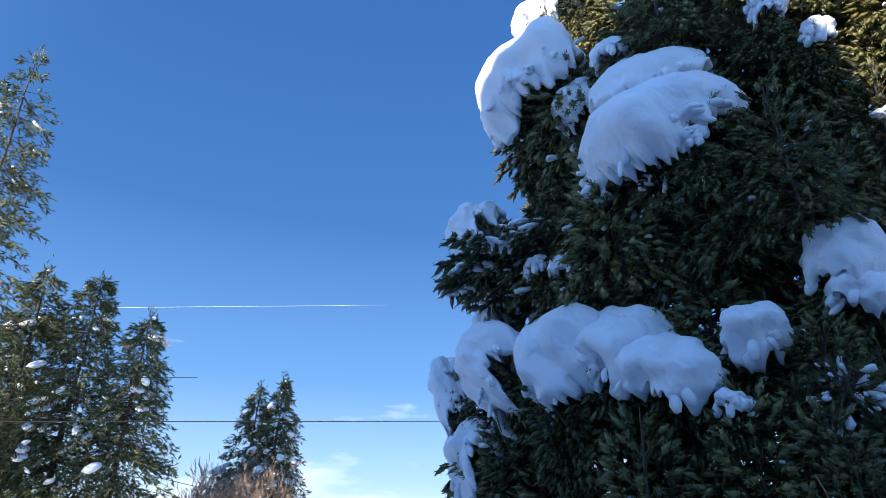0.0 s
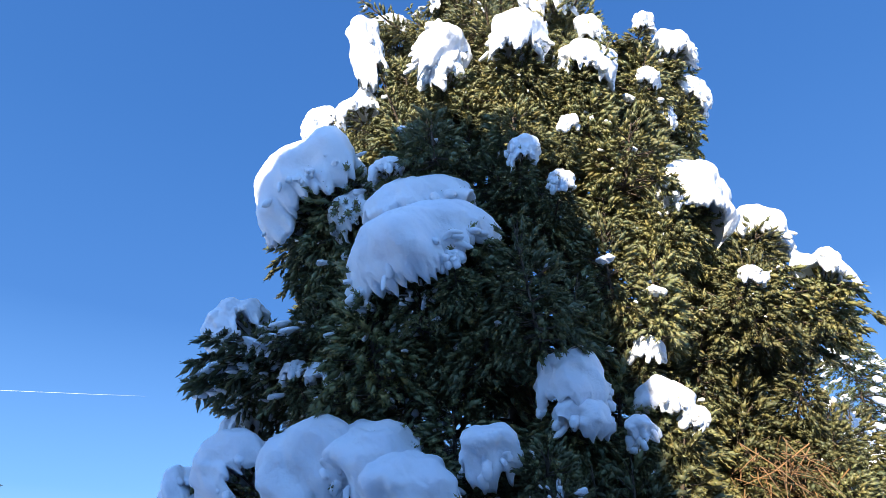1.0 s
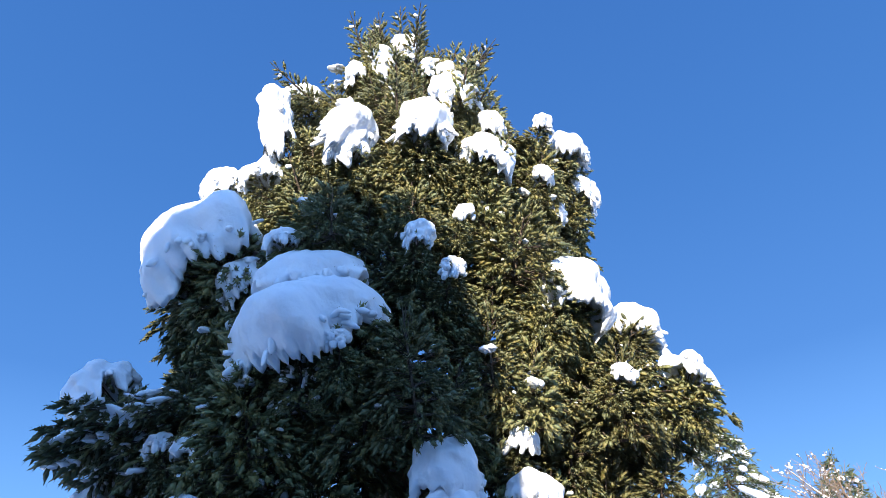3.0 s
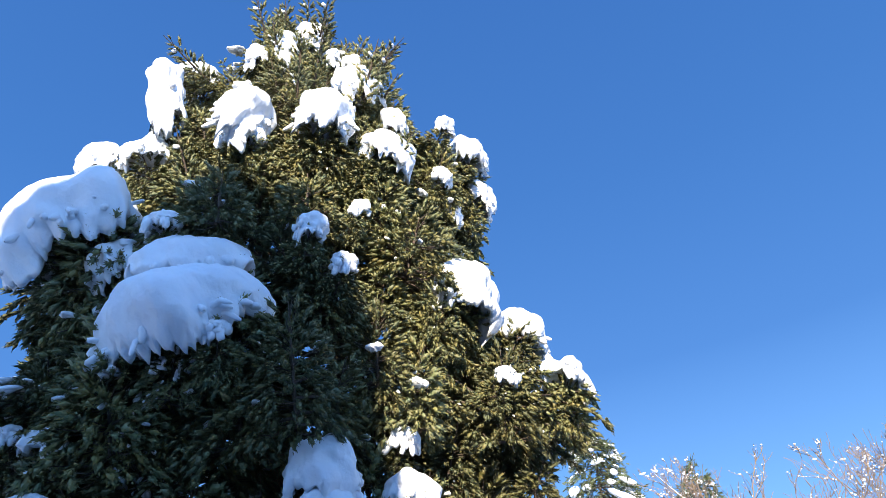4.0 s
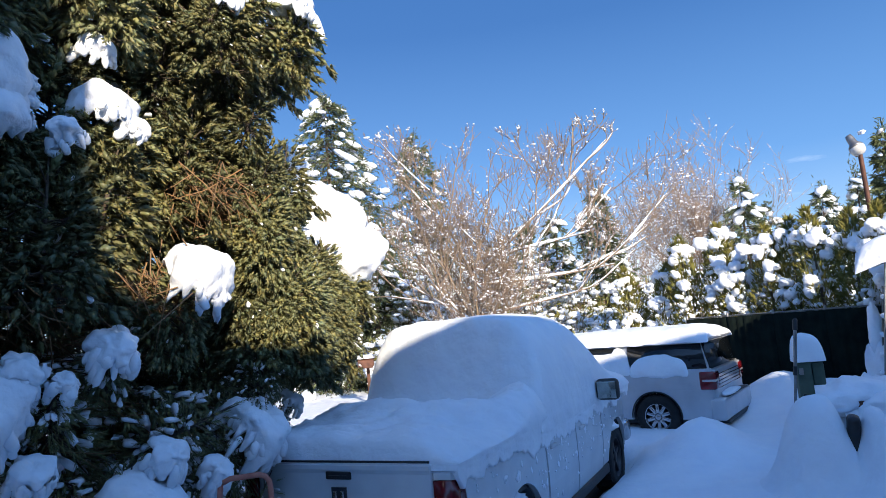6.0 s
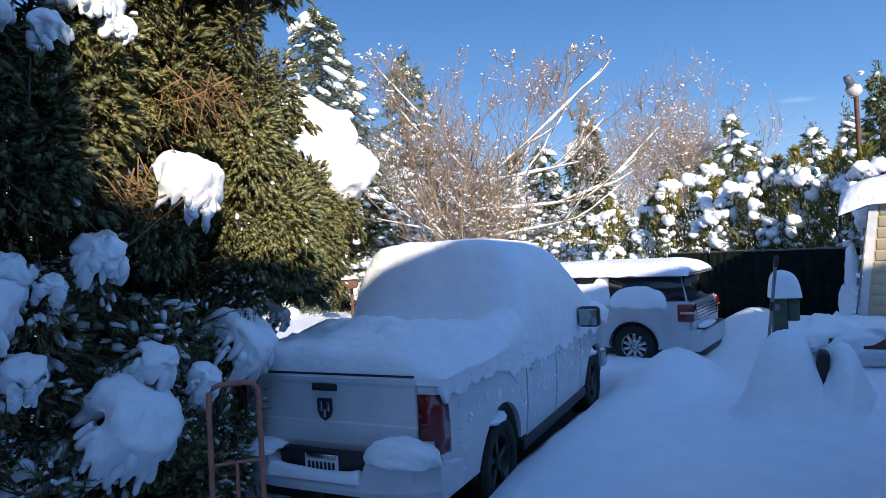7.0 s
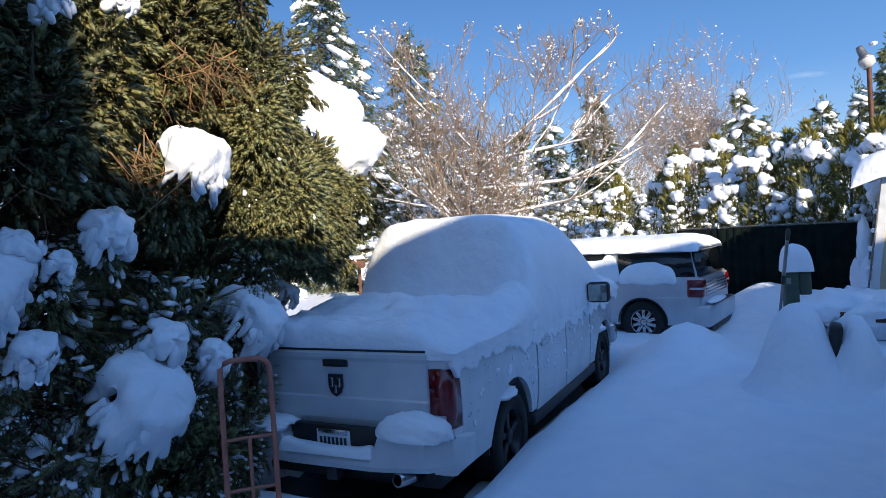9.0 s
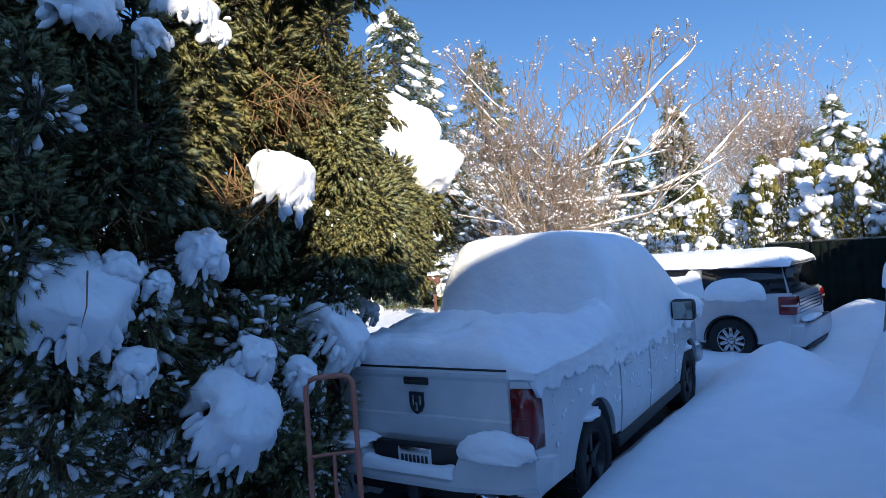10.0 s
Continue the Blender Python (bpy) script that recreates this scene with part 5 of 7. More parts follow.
def build_wagon():
    t = thing("suv", pose(13.04, 1.01, 0.12, 0, 0, -8), "silver boxy wagon with snow on roof and windows", "car")

    def bulge(y, z):
        return -0.14 * max(0.0, abs(z - 0.75) - 0.12) ** 1.5 - 0.25 * max(0.0, 0.28 - y) ** 1.6

    for s in (1, -1):
        flip = mirrored if s < 0 else (lambda b: b)
        bm = side_panel(lower_outline(0.06, 1.62, 1.14, 1.13, 0.32, [(1.02, 0.36, 0.42)]), 0.05, bulge, 0.965, (0.5, 0.65, 0.8, 0.92, 1.04))
        part("rear_quarter", flip(bm), SILVER, t, smooth=False)
        for y0, y1 in ((1.64, 2.56), (2.58, 3.62)):
            bm = side_panel([(y0, 0.32), (y1, 0.32), (y1, 1.12), (y0, 1.13)], 0.05, bulge, 0.965, (0.45, 0.6, 0.75, 0.9, 1.03))
            d = part("door", flip(bm), SILVER, t, smooth=False)
            part("door_handle", bbox(0.955 * s - 0.02, 0.955 * s + 0.035, y0 + 0.06, y0 + 0.28, 0.95, 0.99, 0.012), CHROME, d, "chrome door handle")
            for z in (0.62, 0.68, 0.74):
                part("door_groove", bbox(0.962 * s - 0.006, 0.962 * s + 0.006, y0 + 0.04, y1 - 0.04, z, z + 0.012, 0), SILVER, d)
        bm = side_panel(lower_outline(3.64, 4.95, 1.12, 1.02, 0.34, [(4.02, 0.36, 0.42)]), 0.05, bulge, 0.965, (0.5, 0.65, 0.8, 0.95))
        part("fender", flip(bm), SILVER, t, smooth=False)
        for cy in (1.02, 4.02):
            rows = []
            for k in range(13):
                a = math.pi * k / 12
                rows.append([(s * q, cy + r * math.cos(a), 0.36 + r * math.sin(a)) for q, r in ((0.6, 0.40), (0.91, 0.40), (0.91, 0.415), (0.6, 0.415))])
            part("wheel_liner", loft(rows), BLACK, t)
            pts = [(s * 0.972, cy + 0.425 * math.cos(math.pi * k / 20), 0.36 + 0.425 * math.sin(math.pi * k / 20)) for k in range(21)]
            V, F = tube(pts, [0.012] * 21, 6)
            part("arch_trim", tri_mesh("arch_trim", V, F, BLACK), BLACK, t, "dark wheel arch trim")
            wheel(t, s * 0.83, cy, 0.36, 0.37, 0.24, CHROME, 10, s)
        # glass band and pillars
        for y0, y1, nm in ((0.10, 1.45, "quarter_glass"), (1.55, 2.50, "door_glass"), (2.60, 3.45, "door_glass")):
            rows = [[(s * 0.925, y0 + 0.02, 1.14), (s * 0.925, y1, 1.13), (s * 0.90, y1, 1.13), (s * 0.90, y0 + 0.02, 1.14)], [(s * 0.835, y0 + 0.10, 1.55), (s * 0.835, y1, 1.55), (s * 0.81, y1, 1.55), (s * 0.81, y0 + 0.10, 1.55)]]
            part(nm, loft(rows), DARK_GLASS, t, "dark tinted side glass")
        tl = part("tail_light", bbox(0.72 if s > 0 else -0.982, 0.982 if s > 0 else -0.72, -0.012, 0.25, 0.80, 1.09, 0.025), RED, t, "red and clear tail light")
        for z in (0.93,):
            part("lens_band", bbox(0.75 if s > 0 else -0.986, 0.986 if s > 0 else -0.75, -0.016, 0.20, z, z + 0.035, 0.004), CLEAR, tl, "clear lens band")
    # body above the waist
    rows = []
    for z, w2, y0, y1 in ((1.12, 0.90, 0.09, 3.95), (1.20, 0.885, 0.10, 3.85), (1.56, 0.81, 0.20, 3.20), (1.60, 0.80, 0.20, 3.12)):
        rows.append([(-w2, y0, z), (w2, y0, z), (w2, y1, z), (-w2, y1, z)])
    part("cabin", loft(rows), SILVER, t, smooth=False)
    rows = []
    for z, w2, y0, y1 in ((1.56, 0.85, 0.14, 3.25), (1.64, 0.84, 0.15, 3.15), (1.69, 0.78, 0.25, 3.0)):
        rows.append([(-w2, y0, z), (w2, y0, z), (w2, y1, z), (-w2, y1, z)])
    part("roof", loft(rows), SILVER, t, smooth=False)
    part("spoiler", bbox(-0.78, 0.78, 0.06, 0.30, 1.60, 1.65, 0.02), SILVER, t)
    bm = bbox(-0.90, 0.90, 0.0, 0.12, 0.60, 1.12, 0.03)
    hatch = part("tailgate", bm, SILVER, t, "silver ribbed tailgate", smooth=False)
    for k in range(5):
        part("rib", bbox(-0.72, 0.72, -0.008, 0.004, 0.80 + k * 0.055, 0.815 + k * 0.055, 0.002), CHROME, hatch)
    rows = [[(-0.88, 0.06, 1.13), (0.88, 0.06, 1.13), (0.88, 0.10, 1.13), (-0.88, 0.10, 1.13)], [(-0.81, 0.15, 1.58), (0.81, 0.15, 1.58), (0.81, 0.19, 1.58), (-0.81, 0.19, 1.58)]]
    part("rear_window", loft(rows), DARK_GLASS, hatch, "dark rear window")
    bp = part("rear_bumper", bbox(-0.955, 0.955, -0.11, 0.14, 0.30, 0.66, 0.05, 3), SILVER, t, "silver rear bumper")
    part("bumper_step", bbox(-0.70, 0.70, -0.115, 0.10, 0.655, 0.672, 0.004), BLACK, bp)
    part("skid_strip", bbox(-0.80, 0.80, -0.10, 0.10, 0.24, 0.31, 0.01), BLACK, bp)
    rows = []
    for y, zt, w2 in ((3.6, 1.12, 0.90), (4.3, 1.08, 0.88), (4.8, 1.0, 0.84), (4.95, 0.85, 0.82)):
        rows.append([(-w2, y, 0.4), (w2, y, 0.4), (w2, y, zt - 0.04), (w2 - 0.08, y, zt), (-w2 + 0.08, y, zt), (-w2, y, zt - 0.04)])
    part("bonnet", loft(rows), SILVER, t, smooth=False)
    part("underbody", bbox(-0.8, 0.8, 0.1, 4.8, 0.22, 0.5, 0.02), BLACK, t)
    part("aerial", bbox(-0.006, 0.006, 2.6, 2.612, 1.69, 2.15), BLACK, t)
    m = t.matrix_world

    def snow(V, F, label):
        ob = new("snow_layer", tri_mesh("snow_layer", V, F, SNOW))
        ob.matrix_world = m
        return tagged(ob, label, "snow")

    V, F = snow_sheet(36, 60, -0.88, 0.88, 0.06, 3.35, lambda x, y: 1.85 + 0.03 * nz(x, y, 1.2, 3) + 0.02 * nz(x, y, 5, 6) - 0.06 * x * x, lambda x, y: 1.62 - 0.06 * max(0.0, abs(x) - 0.8) / 0.1 + 0.02 * nz(x, y, 6, 2), 7)
    snow(V, F, "even layer of snow on the wagon's roof")
    V, F = snow_sheet(30, 30, -0.92, 0.92, 3.2, 4.95, lambda x, y: 1.70 - 0.38 * min(1.0, max(0.0, (y - 3.2) / 1.0)) + 0.03 * nz(x, y, 2, 3), lambda x, y: 1.10, 7)
    snow(V, F, "snow over the wagon's windscreen and bonnet")
    # snow stuck to the near side glass: one big patch with a curved upper edge, and the pillars
    rng = np.random.default_rng(12)
    def crust(y0, y1, top, thick=0.055):
        rows = []
        for k in range(41):
            y = y0 + (y1 - y0) * k / 40
            e = max(0.0, 1 - abs(2 * k / 40 - 1) ** 8) ** 0.5
            zt = 1.06 + (top(y) - 1.06) * (0.15 + 0.85 * e) + 0.025 * nz(y, 0, 7, 3)
            zb = 1.06 - 0.05 * e * (1 + nz(y, 0, 4, 9))
            ring = []
            for q in range(9):
                z = zb + (zt - zb) * q / 8
                ring.append((-0.945 + max(0.0, z - 1.13) * 0.21 - e * (thick * math.sin(math.pi * q / 8) ** 0.6 + 0.012 * nz(y, z, 8, 4)), y, z))
            ring += [(-0.90 + max(0.0, zt - 1.13) * 0.21, y, zt), (-0.90, y, zb)]
            rows.append(ring)
        bm = loft(rows)
        bmesh.ops.recalc_face_normals(bm, faces=bm.faces[:])
        ob = part("snow_layer", bm, SNOW)
        ob.matrix_world = m
        tagged(ob, "patch of snow stuck to the wagon's side window", "snow")

    crust(0.42, 1.42, lambda y: 1.16 + 0.24 * math.sin(math.pi * min(1.0, max(0.0, (y - 0.30) / 1.25))) ** 0.7, 0.03)

    def slot(y):
        a = min(1.0, max(0.0, (y - 1.66) / 0.08)) * min(1.0, max(0.0, (2.66 - y) / 0.08))
        return 1.60 - 0.15 * a - 0.2 * max(0.0, y - 3.3)

    crust(1.40, 3.62, slot, 0.022)
    V, F = billow(rng, 24, 14)
    snow(V * np.array([0.9, 0.2, 0.10]) + np.array([-0.25, -0.04, 0.70]), F, "snow on the wagon's bumper")


build_wagon()


def build_hand_truck():
    t = thing("hand_truck", pose(3.62, 2.98, 0.02, -6, 0, -45), "faded red two-wheeled hand truck standing in the snow", "hand truck")
    pts = [(-0.155, 0, 0.12), (-0.155, 0, 1.38), (-0.150, 0, 1.43), (-0.125, 0, 1.465), (-0.09, 0, 1.48), (0.09, 0, 1.48), (0.125, 0, 1.465), (0.150, 0, 1.43), (0.155, 0, 1.38), (0.155, 0, 0.12)]
    V, F = tube(pts, [0.018] * len(pts), 10)
    fr = part("frame", tri_mesh("frame", V, F, RUST), RUST, t)
    V, F = tube([(0, 0.0, 0.12), (0, 0, 0.98)], [0.012, 0.012], 8)
    part("centre_bar", tri_mesh("centre_bar", V, F, RUST), RUST, t)
    for z in (0.35, 0.66, 0.98):
        V, F = tube([(-0.155, 0, z), (0, 0.012, z), (0.155, 0, z)], [0.011] * 3, 8)
        part("crossbar", tri_mesh("crossbar", V, F, RUST), RUST, t)
    part("toe_plate", bbox(-0.18, 0.18, 0.0, 0.22, 0.10, 0.112, 0.004), RUST, t)
    part("axle", bbox(-0.23, 0.23, -0.16, -0.14, 0.12, 0.14, 0.004), STEEL, t)
    for s in (-1, 1):
        w = part("wheel", lathe_bm([(0.06, -0.035), (0.115, -0.035), (0.125, 0), (0.115, 0.035), (0.06, 0.035), (0.06, -0.035)], 24), RUBBER, t)
        w.matrix_local = pose(s * 0.21, -0.15, 0.13, 0, 0, 90)
        part("strut", bbox(s * 0.15 - 0.008, s * 0.15 + 0.008, -0.15, 0.01, 0.13, 0.30, 0.003), RUST, t)


build_hand_truck()


# ---- trees and hedge in the distance ----
def sprig():
    """A small flat spray of needles along +x, one long."""
    V = np.array([(0, 0, 0), (0.45, 0.075, 0.03), (1, 0, -0.05), (0.45, -0.075, 0.03), (0.30, 0, -0.06), (0.82, 0.20, -0.04), (0.22, 0.04, 0.0), (0.74, -0.22, -0.04), (0.22, -0.04, 0.0), (0.75, 0.0, 0.10)], float)
    F = np.array([(0, 1, 4), (1, 2, 4), (2, 3, 4), (3, 0, 4), (6, 5, 1), (8, 3, 7), (0, 1, 9), (3, 0, 9)])
    return V, F


SPRIG = sprig()
SMALL_LUMPS = [billow(np.random.default_rng(60 + k), 9, 6, 4, 0.0, 1.6) for k in range(7)]


def lumps_at(P, S, rng, az=None, pitch=0.0):
    """Many clots of snow at places P with sizes S (rows of three)."""
    pieces = []
    P, S = np.asarray(P, float), np.asarray(S, float)
    which = rng.integers(0, len(SMALL_LUMPS), len(P))
    for k, (V, F) in enumerate(SMALL_LUMPS):
        q = which == k
        if q.any():
            M = np.zeros((q.sum(), 3, 3))
            a = rng.uniform(0, 6.28, q.sum()) if az is None else az[q]
            s = S[q]
            M[:, 0, 0], M[:, 0, 1] = np.cos(a) * s[:, 0], -np.sin(a) * s[:, 1]
            M[:, 1, 0], M[:, 1, 1] = np.sin(a) * s[:, 0], np.cos(a) * s[:, 1]
            M[:, 2, 2] = s[:, 2]
            M[:, 2, 0] = -pitch * s[:, 0]
            pieces.append(scatter(V, F, M, P[q]))
    return joined(pieces)


def conifer(name, label, x, y, height, radius, seed, sprays=2600, snow=120, bare=0.06, droop=0.35, size=0.34, mat=None, top_power=0.85, lean=0.0, clot=0.38, group=""):
    """A fir or spruce: trunk, a crown of branch layers set with sprays, and its load of snow."""
    sprays, size, snow = int(sprays * 2.6), size * 0.86, int(snow * 2.0)
    rng = np.random.default_rng(seed)
    t = thing(name, pose(x, y, 0.1, 0, lean, 0), label, "tree", group)
    z = np.linspace(0, height * 0.98, 14)
    V, F = tube(np.stack([0.03 * np.sin(z), 0.03 * np.cos(z * 1.3), z], -1), 0.012 + 0.05 * radius * (1 - z / height), 8)
    part("trunk", tri_mesh("trunk", V, F, BARK), BARK, t)
    n = max(30, sprays // 22)
    zz = height * (bare + (1 - bare) * (1 - rng.random(n) ** 0.72))
    az = rng.uniform(0, 2 * np.pi, n)
    rr = radius * (1 - (zz / height)) ** top_power * rng.uniform(0.62, 1.12, n) + 0.12
    per = sprays // n
    q = rng.random((n, per)) ** 0.6
    side = rng.normal(size=(n, per)) * 0.18 * rr[:, None] * (1.05 - q)
    R = q * rr[:, None]
    X = R * np.cos(az)[:, None] - side * np.sin(az)[:, None]
    Y = R * np.sin(az)[:, None] + side * np.cos(az)[:, None]
    Z = zz[:, None] - droop * R * q + rng.normal(size=(n, per)) * 0.06
    P = np.stack([X, Y, Z], -1).reshape(-1, 3)
    D = np.stack([np.cos(az)[:, None] + 0 * q, np.sin(az)[:, None] + 0 * q, -0.5 + 0 * q], -1).reshape(-1, 3) + rng.normal(size=(n * per, 3)) * 0.55
    M = frames_for(D, rng) * (size * rng.uniform(0.6, 1.2, n * per))[:, None, None]
    V, F = scatter(*SPRIG, M, P)
    tops = rng.normal(size=(40, 3)) * (0.10, 0.10, 0.25) + (0, 0, height - 0.25)
    M = frames_for(rng.normal(size=(40, 3)) * 0.5 + (0, 0, 0.9), rng) * size * 0.8
    V2, F2 = scatter(*SPRIG, M, tops)
    limbs = []
    for k in range(0, n, 2):
        e = np.array([rr[k] * math.cos(az[k]), rr[k] * math.sin(az[k]), zz[k] - droop * rr[k]])
        limbs.append(tube([(0, 0, zz[k]), e * (0.5, 0.5, 0) + (0, 0, zz[k] - droop * rr[k] * 0.25), e], [0.008 + 0.006 * radius, 0.010, 0.004], 3))
    tagged(part("branchwork", tri_mesh("branchwork", *joined(limbs), BARK), BARK, t), kind="stuff")
    V, F = joined([(V, F), (V2, F2)])
    part("crown", tri_mesh("crown", V, F, mat or FIR), FIR, t)
    if snow:
        k = rng.integers(0, n, snow)
        q = rng.uniform(0.45, 1.0, snow)
        R = q * rr[k]
        P = np.stack([R * np.cos(az[k]), R * np.sin(az[k]), zz[k] - droop * R * q + 0.08], -1)
        s = clot * (0.3 + 1.3 * rng.random(snow) ** 1.6)
        S = np.stack([s * rng.uniform(0.8, 1.35, snow), s * 0.9, s * rng.uniform(0.4, 0.75, snow)], -1)
        tagged(part("snow_load", tri_mesh("snow_load", *lumps_at(P, S, rng, az[k] + rng.normal(size=snow) * 0.5, 0.5), SNOW), SNOW, t), "clots of snow", kind="stuff")
    return t


def bare_tree(name, label, x, y, height, seed, stems, spread, snow_share=0.6, twig=0.006, levels=5, mat=None, forced=(), frost=False):
    """A leafless tree of many stems that fork into fine twigs, snow lying along them."""
    rng = np.random.default_rng(seed)
    t = thing(name, pose(x, y, 0.2), label, "tree")
    wood, white, clots = [], [], []
    top = 1.02 * height

    def grow(p, d, length, r, level, lift=0.06, sway=1.0):
        if forced and d[2] * length > top - p[2]:
            length = max(0.12, (top - p[2]) / max(d[2], 0.1) * rng.uniform(0.5, 1.0))
        steps = 8 if r > 0.02 else 5
        pts = [p]
        q = d.copy()
        for s in range(steps):
            q = q + rng.normal(size=3) * sway * (0.09 if r > 0.02 else 0.14) + np.array([0, 0, lift if r < 0.045 else 0.01])
            q /= np.linalg.norm(q)
            pts.append(pts[-1] + q * length / steps)
        pts = np.array(pts)
        radii = np.linspace(r, max(twig * 0.6, r * (0.55 if sway == 1.0 else 0.22)), steps + 1)
        wood.append(tube(pts, radii, 6 if r > 0.03 else 4 if r > 0.012 else 3))
        flat = abs(d[2]) < 0.8
        if (r > 0.045 and abs(d[2]) < 0.7) or rng.random() < snow_share and (r > 0.0085 or frost) and abs(d[2]) < (0.90 if frost else 0.72):
            a, b = sorted(rng.uniform(0, 1, 2)) if r < 0.02 or abs(d[2]) > 0.8 else (0.0, 1.0)
            i0, i1 = int(a * steps), min(steps, int(b * steps) + 2)
            if i1 - i0 >= 1 and i1 <= steps:
                seg = pts[i0:i1 + 1] + (0, 0, radii.mean() * 0.9 + 0.004)
                if r < 0.02:
                    for c0, c1 in zip(seg[:-1], seg[1:]):
                        clots.extend(c0 + (c1 - c0) * u for u in rng.random(3))
                elif len(seg) >= 2:
                    w = rng.uniform(0.25, 1.5, len(seg)) * (radii[i0:i1 + 1] * 0.95 + (0.014 if r > 0.04 else 0.011))
                    way = np.gradient(seg, axis=0)
                    w *= np.where(np.abs(way[:, 2]) < 0.8 * np.linalg.norm(way, axis=1), 1.0, 0.12)
                    w[0] *= 0.4
                    w[-1] *= 0.4
                    white.append(tube(seg, w, 5))
        if level <= 0:
            return
        for k in range(rng.integers(2, 5) if r < 0.012 else rng.integers(3, 6)):
            at = rng.uniform(0.3, 1.0)
            i = min(steps - 1, int(at * steps))
            p2 = pts[i] + (pts[i + 1] - pts[i]) * (at * steps - i)
            side = rng.normal(size=3)
            side[2] = abs(side[2]) * 0.6
            d2 = q * 0.88 + side * 0.62
            d2 /= np.linalg.norm(d2)
            grow(p2, d2, length * rng.uniform(0.42, 0.78), max(twig, r * rng.uniform(0.45, 0.66)), level - 1)

    for k in range(stems):
        a = 2 * math.pi * k / stems + rng.uniform(-0.4, 0.4)
        lean = rng.uniform(0.15, 1.0) * spread
        d = np.array([math.cos(a) * lean, math.sin(a) * lean, 1.0])
        d /= np.linalg.norm(d)
        grow(np.array([0.25 * math.cos(a), 0.25 * math.sin(a), 0.0]), d, height * rng.uniform(0.36, 0.5), rng.uniform(0.016, 0.036) * height / 8, levels)
    for dx, dy, dz, length, r, z0 in forced:
        d = np.array([dx, dy, dz], float)
        grow(np.array([0.05 * dx * z0, 0.05 * dy * z0, z0]), d / np.linalg.norm(d), length, r, 4, 0.008, 0.22)
    nodes = np.concatenate([V[:1] for V, F in wood[::3]])
    pick = rng.integers(0, len(nodes), min(len(nodes), 700))
    s = (0.02 + 0.09 * rng.random(len(pick)) ** 2) * (height / 10)
    white.append(lumps_at(nodes[pick] + (0, 0, 0.02), np.stack([s * 2.2, s * 1.2, s * 0.9], -1), rng))
    if clots:
        clots = np.array(clots)[rng.permutation(len(clots))[:4500]]
        e = (0.016 + 0.050 * rng.random(len(clots)) ** 3) * (height / 10) ** 0.5
        white.append(lumps_at(clots, np.stack([e * 1.5, e * 1.3, e], -1), rng))
    part("branchwork", tri_mesh("branchwork", *joined(wood), mat or PALE_BARK), mat or PALE_BARK, t)
    if white:
        tagged(part("snow_load", tri_mesh("snow_load", *joined(white), SNOW), SNOW, t), "snow lying along the branches", kind="stuff")
    return t


def snowy_bush(x, y, w, h, seed, green=0.4, label="low shrub bent under heavy snow", twigs=70):
    rng = np.random.default_rng(seed)
    t = thing("shrub", pose(x, y, 0.15), label, "shrub", "snowy shrubs")
    wood = []
    for k in range(twigs):
        a, l = rng.uniform(0, 6.28), rng.uniform(0.1, 1.0)
        e = np.array([math.cos(a) * l * w * 0.55, math.sin(a) * l * w * 0.55, h * rng.uniform(0.5, 1.05) * (1.1 - 0.5 * l)])
        wood.append(tube([(0.2 * e[0], 0.2 * e[1], 0), e * (0.6, 0.6, 0.6) + rng.normal(size=3) * 0.08, e], [0.018, 0.011, 0.005], 3))
    part("branchwork", tri_mesh("branchwork", *joined(wood), PALE_BARK), PALE_BARK, t)
    if green:
        n = int(700 * green * w)
        d = rng.normal(size=(n, 3))
        d /= np.linalg.norm(d, axis=1, keepdims=True)
        P = d * rng.uniform(0.5, 1.0, (n, 1)) * (w / 2, w / 2, h / 2) + (0, 0, h / 2)
        V, F = scatter(*SPRIG, frames_for(d + rng.normal(size=(n, 3)) * 0.5, rng) * 0.22, P)
        part("leaves", tri_mesh("leaves", V, F, CEDAR), CEDAR, t)
    n = int(200 * w)
    d = rng.normal(size=(n, 3))
    d[:, 2] = np.abs(d[:, 2]) * 0.9
    d /= np.linalg.norm(d, axis=1, keepdims=True)
    P = d * rng.uniform(0.6, 1.05, (n, 1)) * (w / 2, w / 2, h * 0.66) + (0, 0, h * 0.30)
    s = 0.07 + 0.30 * rng.random(n) ** 2
    tagged(part("snow_load", tri_mesh("snow_load", *lumps_at(P, np.stack([s * 1.2, s, s * 0.65], -1), rng), SNOW), SNOW, t), "clots of snow", kind="stuff")
    return t


